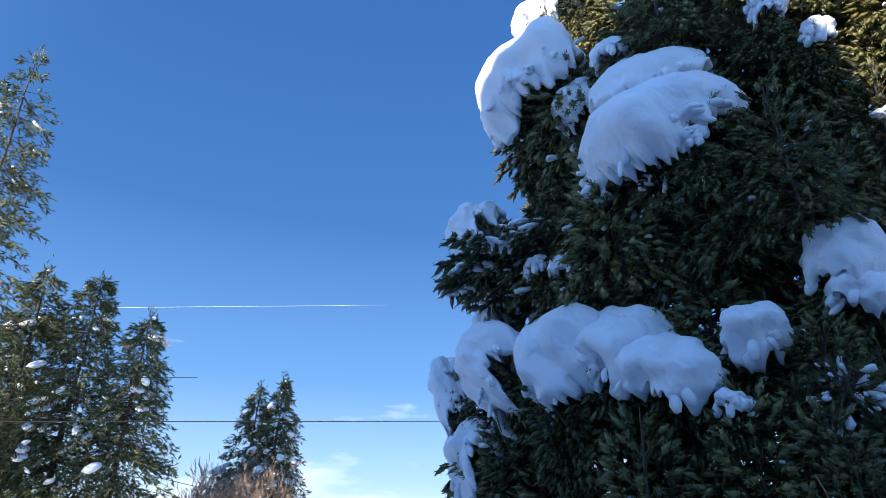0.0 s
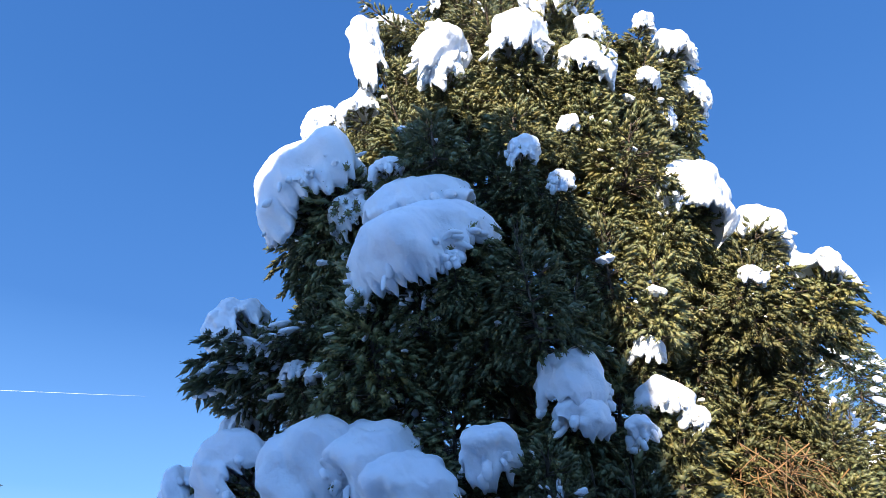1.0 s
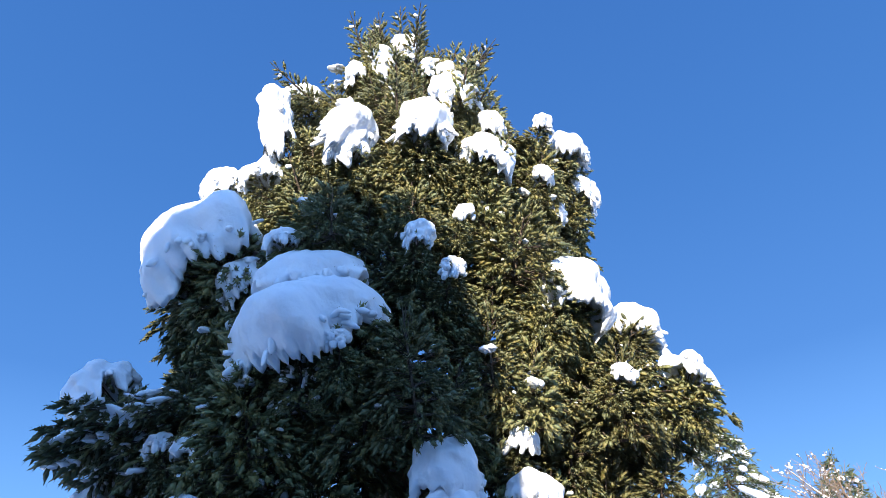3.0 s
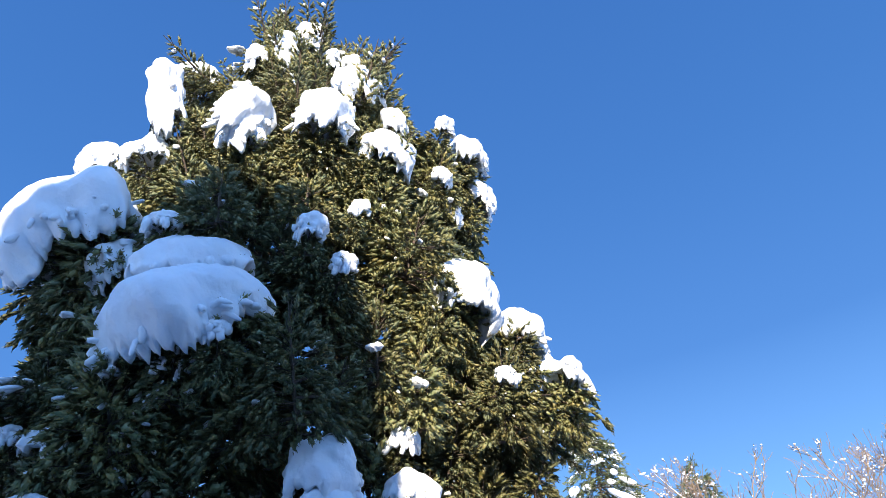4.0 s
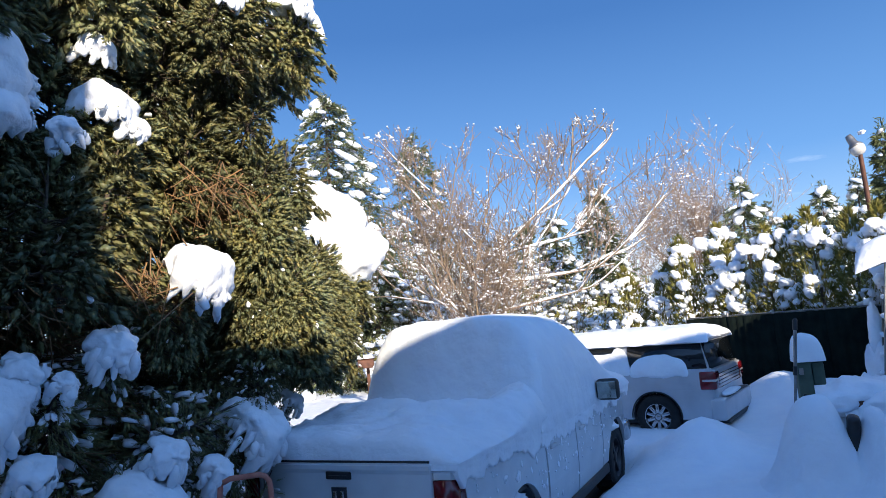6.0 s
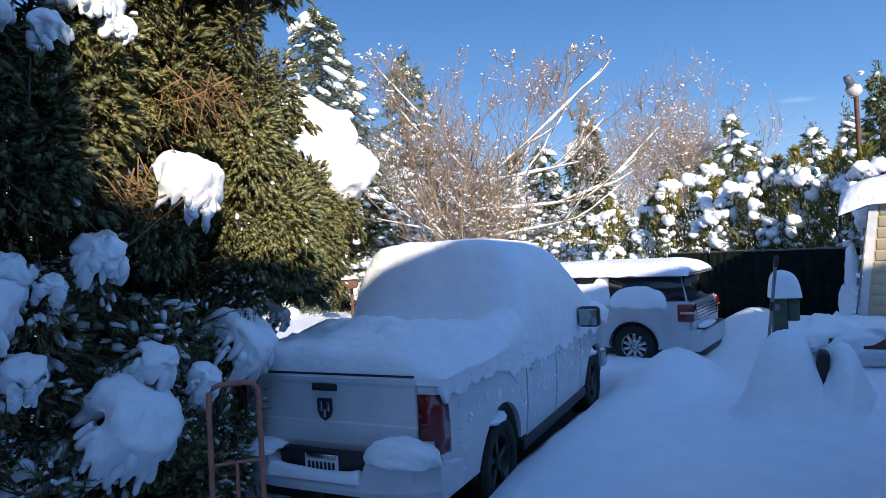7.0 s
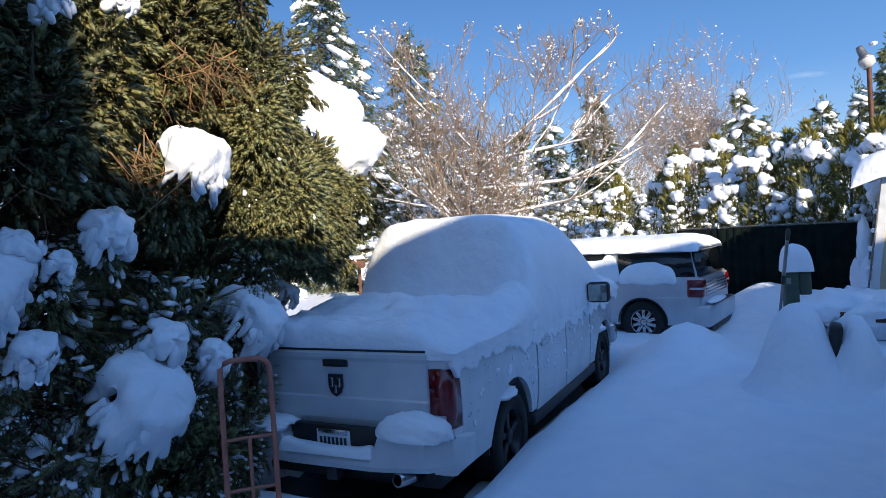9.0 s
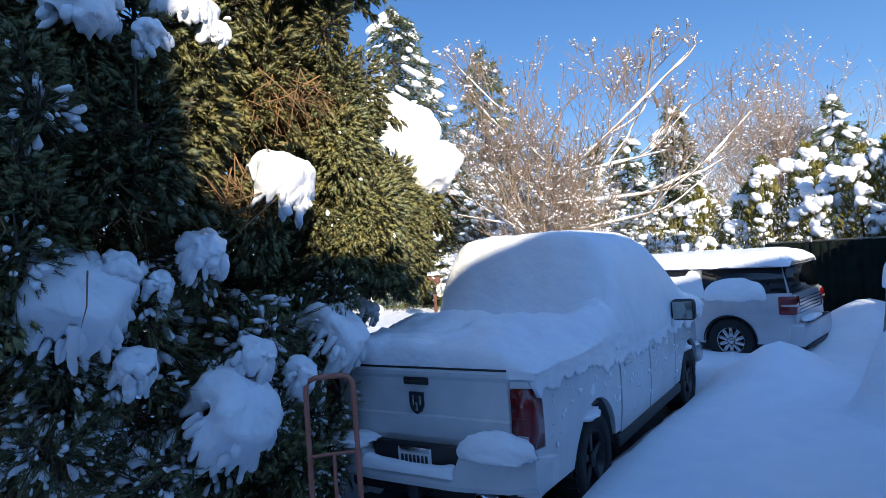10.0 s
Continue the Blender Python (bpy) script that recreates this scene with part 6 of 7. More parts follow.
def hedge_cedar(x, y, h, w, seed, snow=16):
    """One column of the clipped hedge: upright sprays, with large pillows of snow lodged in it."""
    rng = np.random.default_rng(seed)
    t = thing("hedge_cedar", pose(x, y, 0.1, rng.uniform(-4, 4), rng.uniform(-4, 4), 0), "columnar evergreen hedge cedar with pillows of snow", "hedge", "hedge row")
    V, F = tube([(0, 0, 0), (0, 0, h * 0.85)], [0.06, 0.015], 6)
    part("trunk", tri_mesh("trunk", V, F, BARK), BARK, t)
    n = 1900
    z = rng.random(n) ** 0.9
    a = rng.uniform(0, 6.28, n)
    prof = np.sin(np.clip(z * 0.93 + 0.10, 0, 1) * np.pi) ** 0.5 * (1 - 0.25 * z)
    bumps = 1 + 0.22 * np.sin(a * 3 + z * 9 + seed) + 0.15 * np.sin(a * 5 - z * 14)
    R = w / 2 * prof * bumps * rng.uniform(0.75, 1.05, n)
    P = np.stack([R * np.cos(a), R * np.sin(a), z * h], -1)
    D = np.stack([np.cos(a) * 0.5, np.sin(a) * 0.5, 0 * a + 0.9], -1) + rng.normal(size=(n, 3)) * 0.35
    V, F = scatter(*SPRIG, frames_for(D, rng) * (0.20 * rng.uniform(0.6, 1.3, n))[:, None, None], P)
    part("crown", tri_mesh("crown", V, F, CEDAR), CEDAR, t)
    k = rng.integers(0, n, 260)
    s = 0.03 + 0.13 * rng.random(260) ** 2
    o = part("snow_dusting", tri_mesh("snow_dusting", *lumps_at(P[k] * (1.03, 1.03, 1), np.stack([s * 1.3, s * 1.1, s * 1.1], -1), rng), SNOW), SNOW, t)
    tagged(o, "scattered small clots of snow", kind="stuff")
    count = int(snow * 0.8)
    for k in range(count):
        top = k < 4
        zz = rng.uniform(0.28, 0.9) if not top else rng.uniform(0.85, 0.95)
        a = rng.uniform(2.2, 4.1) if not top else rng.uniform(0, 6.28)
        s = rng.uniform(0.14, 0.42) if not top else rng.uniform(0.30, 0.52)
        R = w / 2 * (0.78 if not top else 0.35)
        lumps = []
        for q in range(4 if not top else 3):
            V, F = billow(rng, 14, 9, 6, 0.0, 2.2)
            e = s * rng.uniform(0.5, 0.95)
            lumps.append((V * np.array([e * 0.8, e * rng.uniform(0.8, 1.3), e * rng.uniform(0.7, 1.2)]) + rng.normal(size=3) * s * (0.12, 0.32, 0.30 if not top else 0.10), F))
        V, F = joined(lumps)
        o = part("snow_pillow", tri_mesh("snow_pillow", V, F, SNOW), SNOW, t, "white pillow of snow")
        o.matrix_local = pose(R * math.cos(a), R * math.sin(a), zz * h, rng.uniform(-20, 20), rng.uniform(-10, 25), rng.uniform(-40, 40))
    return t


conifer("fir_tree", "dark green fir dusted and clotted with snow", 22.9, 16.7, 12.7, 5.0, 21, 8000, 420, droop=0.42, lean=1, top_power=0.58, clot=0.46)
conifer("fir_tree", "slender leaning fir top with patches of snow", 26.8, 14.9, 11.7, 2.9, 22, 3200, 110, droop=0.2, lean=4, top_power=0.6)
conifer("fir_tree", "snow-laden fir behind the bare tree", 24.0, 5.7, 6.8, 2.2, 23, 2400, 150, clot=0.36)
conifer("fir_tree", "snow-laden fir behind the bare tree", 27.5, 8.4, 6.6, 2.3, 24, 2400, 150)
conifer("fir_tree", "snow-laden fir in the far thicket", 30.6, 1.2, 7.2, 2.4, 25, 2200, 130)
conifer("fir_tree", "snow-laden fir in the far thicket", 34.5, 0.3, 6.6, 2.2, 26, 1800, 110)
conifer("fir_tree", "frosted fir beyond the hedge", 30.5, -1.7, 6.4, 1.5, 27, 1500, 90)
conifer("fir_tree", "frosted fir beyond the hedge", 30.3, -2.9, 6.9, 1.4, 28, 1500, 90)
conifer("fir_tree", "frosted fir beyond the hedge", 32.5, -2.2, 6.0, 1.5, 29, 1500, 90)
conifer("pine_tree", "tall dark pine far beyond the hedge", 45.2, -5.9, 11.4, 1.3, 30, 1700, 12, bare=0.3, droop=0.1, size=0.55, top_power=0.55)
conifer("pine_tree", "tall dark pine far beyond the hedge", 46.0, -8.6, 9.0, 1.6, 31, 1700, 12, bare=0.2, droop=0.1, size=0.55, top_power=0.55)
conifer("fir_tree", "broad green fir with snow at its foot", 22.0, 14.2, 6.2, 3.2, 32, 3000, 130, top_power=0.6)
conifer("fir_tree", "snow-laden fir in the far thicket", 31.0, 11.0, 7.0, 3.0, 33, 2200, 130)
# beyond the drive on the other side
conifer("spruce_tree", "tall sparse spruce against the sky", -15.7, 20.3, 18.3, 2.9, 41, 3600, 24, bare=0.1, droop=0.25, size=0.36, top_power=0.5)
conifer("fir_tree", "dense dark fir of a group of three", -15.2, 24.0, 11.2, 3.3, 42, 5000, 60, top_power=0.62)
conifer("fir_tree", "dense dark fir of a group of three", -13.3, 24.4, 11.0, 3.2, 43, 5000, 60, top_power=0.62)
conifer("fir_tree", "dense dark fir of a group of three", -11.3, 24.8, 9.7, 2.8, 44, 4200, 40, top_power=0.62)
conifer("fir_tree", "dense dark fir of a group of three", -17.5, 26.5, 9.7, 3.4, 45, 4200, 50, top_power=0.6)
conifer("fir_tree", "sunlit fir with two tops", -7.0, 30.2, 8.6, 2.6, 46, 3200, 60, top_power=0.8)
conifer("fir_tree", "sunlit fir with two tops", -8.1, 30.4, 8.2, 2.5, 47, 2600, 50, top_power=0.8)
bare_tree("bare_shrub", "golden leafless bush before the far fir", -8.0, 28.4, 5.6, 48, 22, 0.55, 0.7, 0.012, 4, frost=True)
bare_tree("bare_tree", "many-stemmed bare tree with snow along its limbs", 18.7, 8.3, 8.0, 51, 15, 0.42, 0.9, 0.0095, 4, GREY_BARK, forced=((0.0, 0.0, 1.0, 4.3, 0.085, 0.0), (0.36, -0.78, 0.66, 5.8, 0.05, 3.7), (0.40, -0.88, 0.03, 4.1, 0.05, 3.3), (0.42, -0.86, 0.10, 3.6, 0.042, 4.1), (0.30, -0.90, 0.10, 3.6, 0.045, 2.4), (-0.35, 0.75, 0.5, 3.2, 0.035, 2.2), (-0.3, 0.8, 0.2, 2.6, 0.035, 2.6), (-0.15, 0.30, 0.9, 3.0, 0.045, 3.6), (0.14, -0.25, 0.95, 2.4, 0.045, 3.8)))
bare_tree("bare_tree", "frosted leafless birch with fine upright twigs", 32.4, 3.4, 10.6, 52, 18, 0.52, 0.6, 0.009, 4, frost=True)
bare_tree("bare_tree", "leafless shrub with reddish twigs and snow", 24.6, 11.9, 5.6, 53, 10, 0.5, 0.8, 0.007, 4, frost=True)
bare_tree("bare_tree", "leafless shrub with reddish twigs and snow", 21.6, 10.6, 3.6, 54, 9, 0.7, 0.8, 0.007, 4, frost=True)
for x, y, w, h, s in ((22.5, 12.4, 3.0, 4.6, 131), (24.3, 10.2, 3.0, 4.2, 132), (21.4, 9.2, 2.4, 2.8, 133), (23.2, 7.6, 2.6, 3.2, 134), (20.8, 5.9, 2.2, 2.4, 135), (26.0, 12.9, 3.2, 5.6, 136), (23.6, 9.4, 2.8, 4.6, 137), (22.6, 6.4, 2.4, 3.6, 138), (25.2, 8.6, 3.0, 5.2, 139), (24.6, 13.6, 2.6, 6.2, 140), (27.5, 11.2, 3.0, 6.0, 141)):
    snowy_bush(x, y, w, h, s, 0.5, "tall thicket shrub clotted with snow", 140)
bare_tree("bare_tree", "leafless shrub with reddish twigs and snow", 30.5, 6.5, 6.5, 56, 12, 0.6, 0.9, 0.010, 4, frost=True)
for i, (x, y, w, h) in enumerate(((20.6, 12.6, 2.4, 2.3), (21.6, 7.2, 2.6, 2.4), (21.8, 5.6, 2.4, 2.6), (20.0, 4.9, 1.6, 1.9), (23.0, 9.0, 3.0, 2.6), (22.5, 4.0, 2.6, 3.1), (25.6, 13.4, 3.0, 3.0), (24.5, 2.6, 2.6, 3.6), (27.0, 10.0, 3.2, 3.4))):
    snowy_bush(x, y, w, h, 70 + i, 0.25 if i % 2 else 0.5)

# the hedge row, from the bare tree to the trailer
hedge_cedar(19.1, 3.85, 3.3, 1.1, 81, 18)
hedge_cedar(18.8, 2.95, 3.3, 1.0, 82, 22)
hedge_cedar(18.5, 2.15, 3.9, 0.9, 83, 10)
hedge_cedar(18.2, 1.45, 4.1, 1.0, 84, 8)
hedge_cedar(17.9, 0.85, 3.5, 0.9, 85, 24)
hedge_cedar(17.6, 0.30, 3.8, 0.9, 86, 16)
hedge_cedar(17.2, -0.25, 3.9, 0.9, 87, 16)
hedge_cedar(16.8, -0.80, 4.0, 1.0, 88, 16)
hedge_cedar(16.4, -1.35, 3.8, 0.9, 89, 16)
hedge_cedar(16.0, -1.90, 3.8, 1.0, 90, 20)
hedge_cedar(15.6, -2.50, 3.9, 1.0, 91, 20)
hedge_cedar(15.2, -3.10, 3.9, 1.0, 92, 18)


# ---- fence, trailer, lamp and the small things of the yard ----
def build_fence():
    t = thing("fence", pose(0, 0, 0), "dark green mesh screen fence before the hedge", "fence")
    a, b = Vector((17.6, 2.2, 0)), Vector((14.9, -2.6, 0))
    n = 5
    ang = math.degrees(math.atan2((b - a).y, (b - a).x))
    step = (b - a).length / n
    for k in range(n + 1):
        p = a.lerp(b, k / n)
        V, F = tube([(0, 0, 0), (0, 0, 2.02), (0, 0, 2.06)], [0.03, 0.03, 0.012], 10)
        o = part("post", tri_mesh("post", V, F, STEEL), STEEL, t, "steel post")
        o.location = p
        if k < n:
            rows = []
            for i in range(25):
                u = i / 24
                w = 0.012 * math.sin(u * 40)
                rows.append([(u * step, w, 0.05), (u * step, w + 0.012, 0.05), (u * step, w + 0.012, 1.96), (u * step, w, 1.96)])
            o = part("screen", loft(rows), FENCE, t)
            o.matrix_local = Matrix.Translation(p + Vector((-0.045, 0.02, 0))) @ Matrix.Rotation(radians(ang), 4, "Z")
    V, F = tube([tuple(a + Vector((0, 0, 1.98))), tuple(b + Vector((0, 0, 1.98)))], [0.018, 0.018], 8)
    part("top_rail", tri_mesh("top_rail", V, F, STEEL), STEEL, t)


build_fence()


def build_trailer():
    t = thing("travel_trailer", pose(13.05, -1.27, 0.10, 0, 0, -12), "cream ribbed travel trailer with a thick snow roof", "trailer")
    # a long body whose near end slopes back towards the roof; local x runs along it
    prof = [(0.0, 0.45), (0.02, 0.95), (0.22, 2.62), (0.34, 2.74), (4.6, 2.74), (4.7, 2.6), (4.7, 0.45)]
    rows = [[(0.0 + y_in, -x, z) for x, z in prof] for y_in in (0.0, 2.2)]
    part("body", loft(rows), SIDING, t, "cream aluminium body", smooth=False)
    for k in range(11):
        z = 0.62 + k * 0.18
        x0 = max(0.0, (z - 0.95) * 0.12) + 0.20
        part("siding_rib", bbox(-0.014, 0.006, -4.6, -x0, z, z + 0.155, 0.006), SIDING, t)
    # pale corner trim along the slope
    rows = [[(-0.022, -0.02, 0.5), (0.03, -0.02, 0.5), (0.03, -0.13, 0.5), (-0.022, -0.13, 0.5)], [(-0.022, -0.03, 0.95), (0.03, -0.03, 0.95), (0.03, -0.14, 0.95), (-0.022, -0.14, 0.95)], [(-0.022, -0.24, 2.62), (0.03, -0.24, 2.62), (0.03, -0.36, 2.62), (-0.022, -0.36, 2.62)]]
    part("corner_trim", loft(rows), WHITE, t, "pale corner trim", smooth=False)
    part("door_pull", bbox(-0.045, -0.015, -0.55, -0.52, 1.15, 1.36, 0.006), BLACK, t)
    part("skirt", bbox(-0.03, 2.2, -4.6, -0.05, 0.2, 0.46, 0.02), WHITE, t)
    # black filler below the skirt, painted dark for the shade under the body
    part("dark_gap", bbox(0.02, 2.1, -4.5, -0.10, 0.02, 0.22, 0.02), BLACK, t)
    m = t.matrix_world
    V, F = snow_sheet(30, 50, -0.16, 2.3, -4.9, 0.18, lambda x, y: 3.08 + 0.06 * nz(x, y, 1.6, 3) + 0.02 * nz(x, y, 6, 3), lambda x, y: 2.74 - 0.14 * max(0.0, -0.0 - x) / 0.16 + (-0.35 * max(0.0, y + 0.25)), 8)
    ob = new("roof_snow", tri_mesh("roof_snow", V, F, SNOW))
    ob.matrix_world = m
    tagged(ob, "deep snow blanket on the trailer's roof", "snow")
    # snow piled against a ladder at the sloping end
    lad = thing("ladder", pose(13.0, -1.12, 0.15, 8, 0, 0), "thin steel ladder crusted with snow beside the trailer", "ladder")
    for s in (-0.16, 0.16):
        V, F = tube([(s, 0, 0.3), (s, 0, 2.2)], [0.014, 0.014], 6)
        part("rail", tri_mesh("rail", V, F, STEEL), STEEL, lad)
    for k in range(6):
        V, F = tube([(-0.16, 0, 0.5 + k * 0.3), (0.16, 0, 0.5 + k * 0.3)], [0.012, 0.012], 6)
        part("rung", tri_mesh("rung", V, F, STEEL), STEEL, lad)
    rng = np.random.default_rng(91)
    for k in range(6):
        V, F = billow(rng, 16, 10, 5)
        ob = new("ladder_snow", tri_mesh("ladder_snow", V * np.array([0.34, 0.10, 0.09]) + np.array([0, 0, 0.53 + k * 0.3]), F, SNOW))
        ob.matrix_world = lad.matrix_world
        tagged(ob, "snow lodged on a ladder rung", "snow", "ladder snow")
    for x, y, z, sx, sy, sz in ((13.35, -1.22, 0.90, 0.45, 0.36, 1.1), (13.4, -1.27, 1.6, 0.35, 0.24, 1.0), (13.3, -1.1, 0.55, 0.8, 0.7, 0.8)):
        V, F = billow(rng, 26, 22, 8, 0.0, 1.8)
        ob = new("drift", tri_mesh("drift", V * np.array([sx, sy, sz]) + np.array([x, y, z]), F, SNOW))
        tagged(ob, "snow stuck up the trailer's sloping end", "snow")


build_trailer()


def build_lamp():
    t = thing("yard_lamp", pose(16.46, -1.78, 0.1), "rusty pole with a tilted dusk-to-dawn yard light", "lamp")
    V, F = tube([(0, 0, 0), (0, 0, 2.5), (0, 0.01, 5.0)], [0.055, 0.05, 0.045], 12)
    part("pole", tri_mesh("pole", V, F, RUSTY), RUSTY, t)
    hd = part("housing", lathe_bm([(0.001, 0.30), (0.06, 0.30), (0.075, 0.24), (0.085, 0.10), (0.13, 0.05), (0.15, 0.0), (0.13, 0.0), (0.001, 0.06)], 24), STEEL, t, "grey metal housing")
    hd.matrix_local = pose(-0.02, 0.06, 5.12, 90 - 22, 0, -20)
    part("glass", lathe_bm([(0.145, 0.01), (0.15, -0.05), (0.13, -0.13), (0.08, -0.17), (0.001, -0.18)], 24), GLOW_GLASS, hd, "milky prismatic glass")
    part("bracket", bbox(-0.03, 0.03, -0.03, 0.10, 4.92, 5.06, 0.01), STEEL, t)
    V, F = lump(np.random.default_rng(3))
    ob = new("lamp_snow", tri_mesh("lamp_snow", V * np.array([0.15, 0.15, 0.08]) + np.array([16.46, -1.86, 5.52]), F, SNOW))
    tagged(ob, "small cap of snow on the yard light", "snow")


build_lamp()


def build_pedestal():
    t = thing("utility_box", pose(10.30, -0.16, 0.1, 0, 0, 8), "green steel utility box under a tall cap of snow", "utility box")
    part("cabinet", bbox(-0.10, 0.13, -0.05, 0.12, 0.0, 1.36, 0.015), GREEN_BOX, t)
    part("meter", bbox(-0.06, 0.12, -0.20, -0.055, 1.05, 1.34, 0.02), GREEN_BOX, t, "dull meter box")
    part("hinge", bbox(-0.14, -0.115, 0.05, 0.10, 1.2, 1.28, 0.005), STEEL, t)
    part("latch", bbox(-0.14, -0.115, 0.05, 0.09, 0.9, 0.96, 0.005), BLACK, t)
    V, F = snow_sheet(30, 30, -0.15, 0.18, -0.22, 0.145, lambda x, y: 1.72 - 0.4 * max(0.0, -y) + 0.03 * nz(x, y, 5, 2), lambda x, y: 1.36 - 0.08 * max(0.0, abs(y + 0.05) - 0.2) / 0.1, 5)
    ob = new("box_snow", tri_mesh("box_snow", V, F, SNOW))
    ob.matrix_world = t.matrix_world
    tagged(ob, "tall rounded cap of snow on the utility box", "snow")
    s = thing("marker_stake", pose(9.76, 0.13, 0.1, 7.5, 0, 3), "telescopic pole leaning in the snow", "pole")
    V, F = tube([(0, 0, 0.2), (0, 0, 1.25)], [0.017, 0.017], 10)
    part("lower_tube", tri_mesh("lower_tube", V, F, STEEL), STEEL, s, "bare metal tube")
    V, F = tube([(0, 0, 1.25), (0, 0, 1.30), (0, 0, 1.36)], [0.024, 0.026, 0.024], 10)
    part("clamp", tri_mesh("clamp", V, F, BLACK), BLACK, s, "black clamp")
    V, F = tube([(0, 0, 1.36), (0, 0, 1.80)], [0.021, 0.021], 10)
    part("upper_tube", tri_mesh("upper_tube", V, F, STEEL), STEEL, s)
    V, F = tube([(0, 0, 1.80), (0, 0, 1.92), (0, 0, 1.95)], [0.027, 0.027, 0.01], 10)
    part("grip", tri_mesh("grip", V, F, BLACK), BLACK, s, "black grip with a snow cap")


build_pedestal()


def build_mound():
    """A covered thing, its sheet stiff with snow, with a black block for the shaded gap under the fold."""
    def top(x, y):
        dome = 0.95 * math.exp(-(((x + 0.05) / 0.48) ** 2 + ((y - 0.30) / (0.42 if y > 0.30 else 0.26)) ** 2) ** 1.7)
        lobe = 0.78 * math.exp(-((x / 0.42) ** 2 + ((y + 0.19) / 0.18) ** 2) ** 1.6)
        fold = 0.26 * math.exp(-(((y + 0.42 + 0.5 * x) / 0.14) ** 2 + ((x + 0.25) / 0.5) ** 2))
        both = max(dome, lobe)
        skirt = 0.34 * math.exp(-((x / 0.85) ** 2 + ((y - 0.1) / 0.9) ** 2)) * (1 - 0.7 * min(1.0, both))
        return -0.08 + both + skirt + fold * (1 - min(1.0, both)) + 0.05 * nz(x, y, 2.0, 5) + 0.025 * nz(x, y, 6, 5)

    V, F = snow_sheet(64, 76, -1.6, 1.5, -1.3, 2.0, top, lambda x, y: -0.12, 10)
    ob = new("covered_mound", tri_mesh("covered_mound", V, F, SNOW))
    ob.matrix_world = pose(8.55, -0.50, 0.28)
    tagged(ob, "rounded mound of something covered, deep in snow", "snow mound")
    # solid black block in place of the hollow's shade
    bm = bbox(-0.10, 0.08, -0.06, 0.06, -0.10, 0.33, 0.045, 3)
    o = part("dark_gap", bm, BLACK, None)
    o.matrix_world = pose(8.50, -0.475, 0.73, 6, -8, 0)
    tagged(o, "black block standing in for shade under the snowed-in cover", "hollow")
    rng = np.random.default_rng(31)
    for x, y, w in ((11.5, -1.38, 0.42), (12.0, -0.75, 0.22)):
        o = part("timber", bbox(-0.10, 0.10, -w / 2, w / 2, 0, 0.16, 0.012), RUSTY, None)
        o.matrix_world = pose(x, y, 0.62, 0, 0, -6)
        tagged(o, "weathered timber end showing under snow", "timber")
        V, F = lump(rng, 28, 18)
        ob = new("drift", tri_mesh("drift", V * np.array([1.5, w + 0.9, 0.62]) + np.array([x + 0.62, y, 0.66]), F, SNOW))
        tagged(ob, "drift of snow over timbers", "snow")


build_mound()


def build_mailboxes():
    t = thing("mailbox_stand", pose(17.3, 11.3, 0.2, 0, 0, 35), "two mailboxes on a wooden stand with small signs", "mailbox")
    part("post", bbox(-0.05, 0.05, 0.1, 0.2, 0, 1.15, 0.008), RUSTY, t)
    part("board", bbox(-0.55, 0.45, 0.0, 0.3, 1.15, 1.19, 0.008), RUSTY, t)
    for x in (-0.42, 0.20):
        rows = []
        for y in (-0.02, 0.44):
            rows.append([(x - 0.11, y, 1.19), (x + 0.11, y, 1.19)] + [(x + 0.11 * math.cos(a), y, 1.33 + 0.10 * math.sin(a)) for a in np.linspace(0, math.pi, 8)])
        b = part("mailbox", loft(rows), RUSTY, t, "rust-brown mailbox", smooth=False)
        part("mailbox_door", bbox(x - 0.10, x + 0.10, -0.035, -0.022, 1.20, 1.40, 0.004), RUSTY, b)
    s = part("number_sign", bbox(-0.30, 0.16, -0.06, -0.045, 0.98, 1.14, 0.006), BLUE_SIGN, t, "blue sign with plain pale bars")
    for k in range(5):
        part("sign_bar", bbox(-0.26 + k * 0.082, -0.21 + k * 0.082, -0.066, -0.058, 1.01, 1.11, 0), WHITE, s)
    g = part("green_sign", bbox(-0.13, 0.0, -0.06, -0.045, 0.76, 0.97, 0.006), GREEN_SIGN, t, "small green sign with one pale bar")
    part("sign_bar", bbox(-0.085, -0.045, -0.066, -0.058, 0.80, 0.93, 0), WHITE, g)
    V, F = snow_sheet(24, 12, -0.58, 0.36, -0.03, 0.46, lambda x, y: 1.53 + 0.04 * nz(x, y, 4, 1), lambda x, y: 1.435, 6)
    ob = new("mailbox_snow", tri_mesh("mailbox_snow", V, F, SNOW))
    ob.matrix_world = t.matrix_world
    tagged(ob, "snow lying on the mailboxes", "snow")


build_mailboxes()


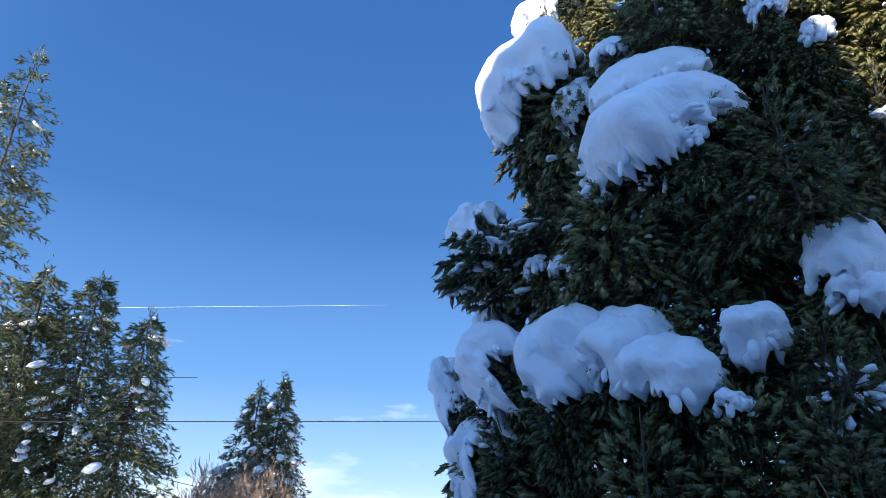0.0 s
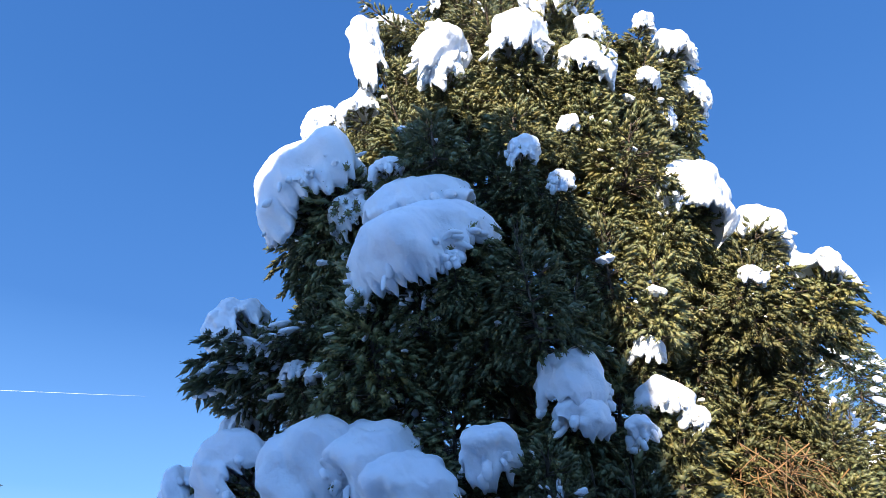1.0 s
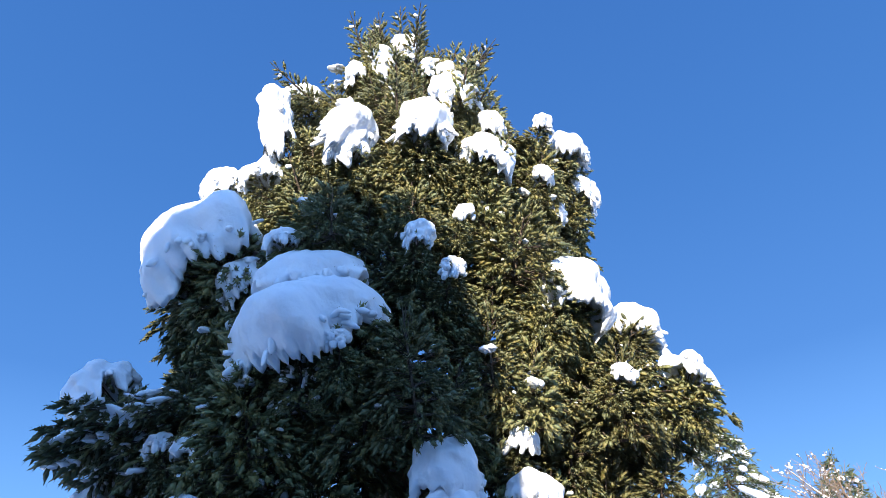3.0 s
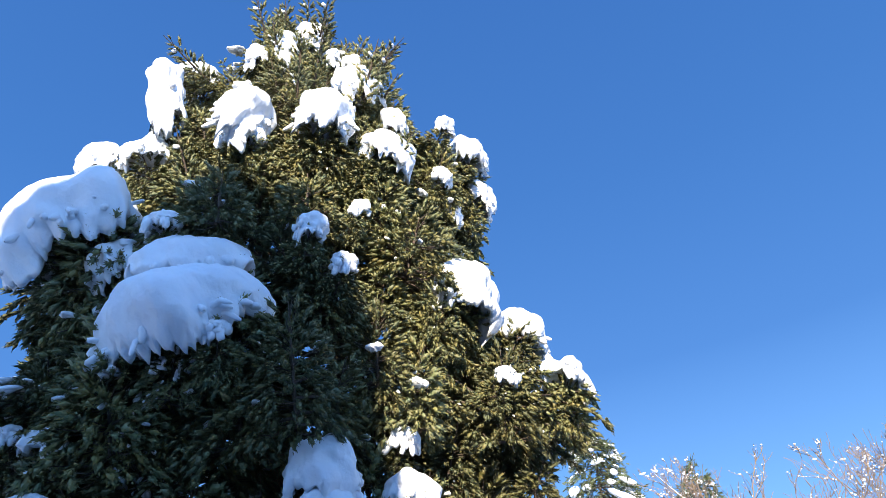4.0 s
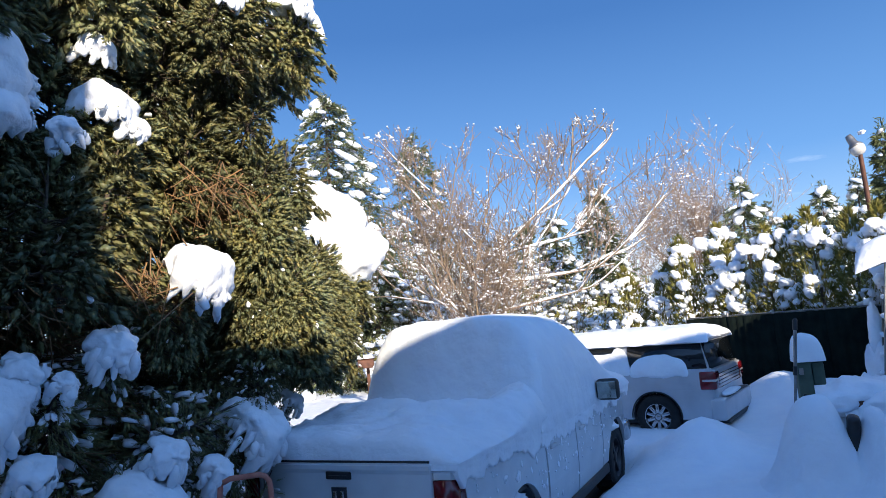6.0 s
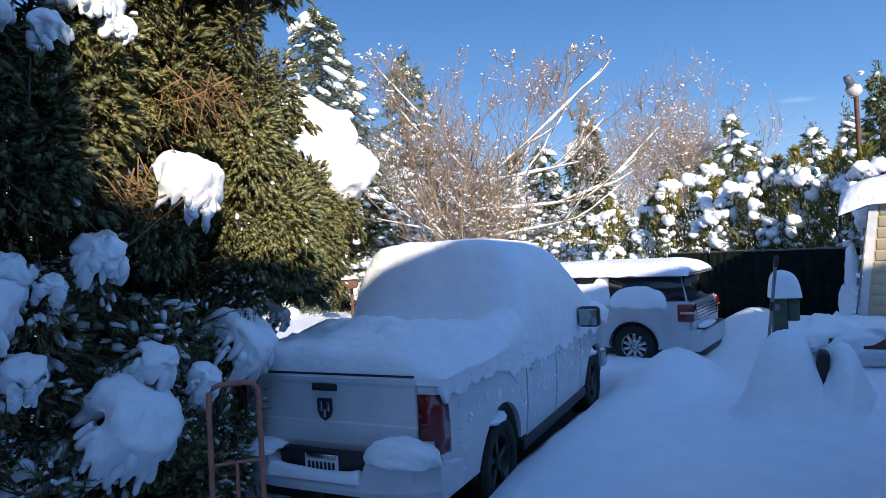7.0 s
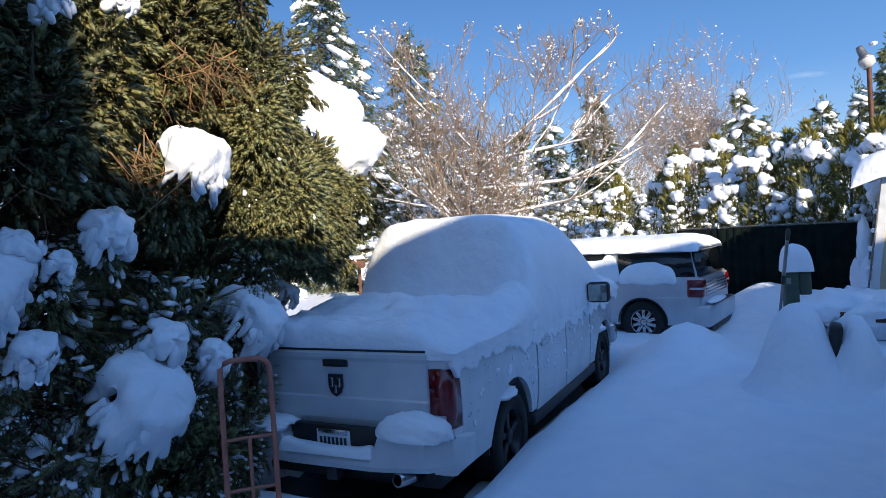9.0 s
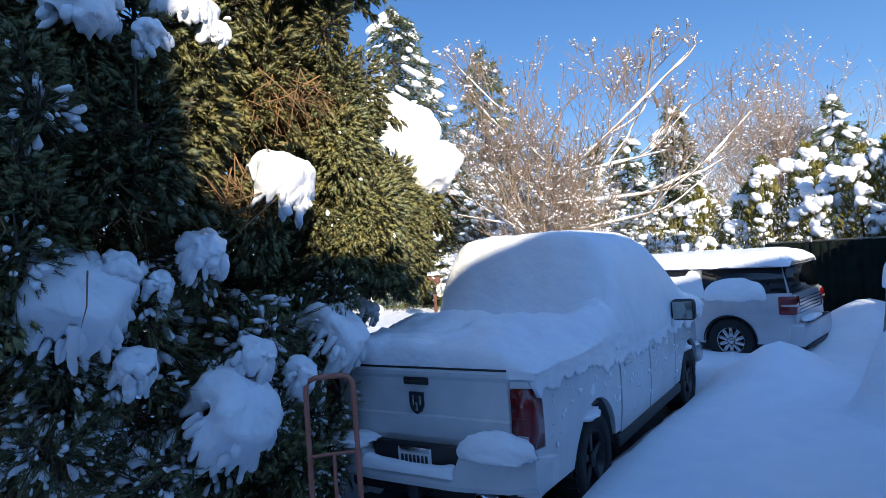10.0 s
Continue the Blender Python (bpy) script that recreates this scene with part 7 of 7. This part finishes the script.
def build_far_house():
    t = thing("far_house", pose(41, 28, 0, 0, 0, -54), "low grey house beyond the road, under snow", "house")
    part("wall", bbox(-8, 8, 0, 0.3, 0, 2.9, 0.02), WALL, t, smooth=False)
    part("side_wall", bbox(-8, -7.7, 0, 8, 0, 2.9), WALL, t)
    part("side_wall", bbox(7.7, 8, 0, 8, 0, 2.9), WALL, t)
    rows = [[(-8.4, -0.5, 2.8), (8.4, -0.5, 2.8), (8.4, 4, 5.0), (-8.4, 4, 5.0)], [(-8.4, -0.5, 3.1), (8.4, -0.5, 3.1), (8.4, 4, 5.3), (-8.4, 4, 5.3)]]
    part("roof", loft(rows), SNOW, t, "roof under snow", smooth=False)
    for x in (-5, -1, 3.5):
        w = part("window", bbox(x - 0.6, x + 0.6, -0.06, 0.02, 1.0, 2.2, 0.01), WHITE, t)
        part("pane", bbox(x - 0.5, x - 0.02, -0.075, -0.055, 1.1, 2.1), DARK_GLASS, w)
        part("pane", bbox(x + 0.02, x + 0.5, -0.075, -0.055, 1.1, 2.1), DARK_GLASS, w)


build_far_house()
bare_tree("bare_tree", "old bare street tree with a brown trunk", 25.2, 17.6, 9.0, 57, 1, 0.2, 0.7, 0.012, 4)


def cable(name, points, r):
    cu = bpy.data.curves.new(name, "CURVE")
    cu.dimensions, cu.bevel_depth, cu.bevel_resolution = "3D", r, 2
    sp = cu.splines.new("POLY")
    sp.points.add(len(points) - 1)
    for q, p in zip(sp.points, points):
        q.co = (*p, 1)
    cu.materials.append(BLACK)
    ob = new(name, cu)
    return tagged(ob, "thin black overhead cable across the sky", "cable", "overhead cables")


def sag(p, q, drop, n=24):
    p, q = Vector(p), Vector(q)
    return [tuple(p.lerp(q, k / n) - Vector((0, 0, 4 * drop * (k / n) * (1 - k / n)))) for k in range(n + 1)]


cable("overhead_cable", sag((-32.3, 10.55, 2.55), (21.6, 26.3, 7.45), 0.05), 0.012)
cable("overhead_cable", sag((-13.4, 13.0, 4.60), (-7.6, 20.9, 6.60), 0.0), 0.010)
cable("overhead_cable", sag((-16.0, 26.5, 5.1), (-8.0, 29.0, 3.5), 0.1), 0.012)
cable("overhead_cable", sag((-16.0, 26.5, 4.4), (-8.0, 29.0, 3.0), 0.1), 0.012)


def build_hill():
    V, F = [], []
    n, m = 70, 8
    for i in range(n + 1):
        a = -14 + 40 * i / n
        for j in range(m + 1):
            u = j / m
            d = 900 + 500 * u
            crest = 44 + 22 * math.exp(-((a - 0.2) / 3.0) ** 2) + 6 * nz(a * 0.35, 0, 1.0, 7) + 2.5 * nz(a, u, 2.3, 7)
            V.append((d * math.sin(radians(a)), d * math.cos(radians(a)), -5 + (crest + 5) * math.sin(u * math.pi / 2)))
    for i in range(n):
        for j in range(m):
            p = i * (m + 1) + j
            F += [(p, p + m + 1, p + m + 2), (p, p + m + 2, p + 1)]
    tagged(new("backdrop", tri_mesh("backdrop", V, F, HILL)), "far snowy wooded hill", "hill", kind="structure")


build_hill()

V, F = tube([(-1100, 1690, 512), (-700, 1817, 579), (-300, 1945, 645), (-160, 1990, 669)], [0.5, 0.5, 0.4, 0.1], 5)
tagged(new("vapour_trail", tri_mesh("vapour_trail", V, F, SNOW)), "thin white vapour trail high in the sky", "vapour trail", kind="structure")
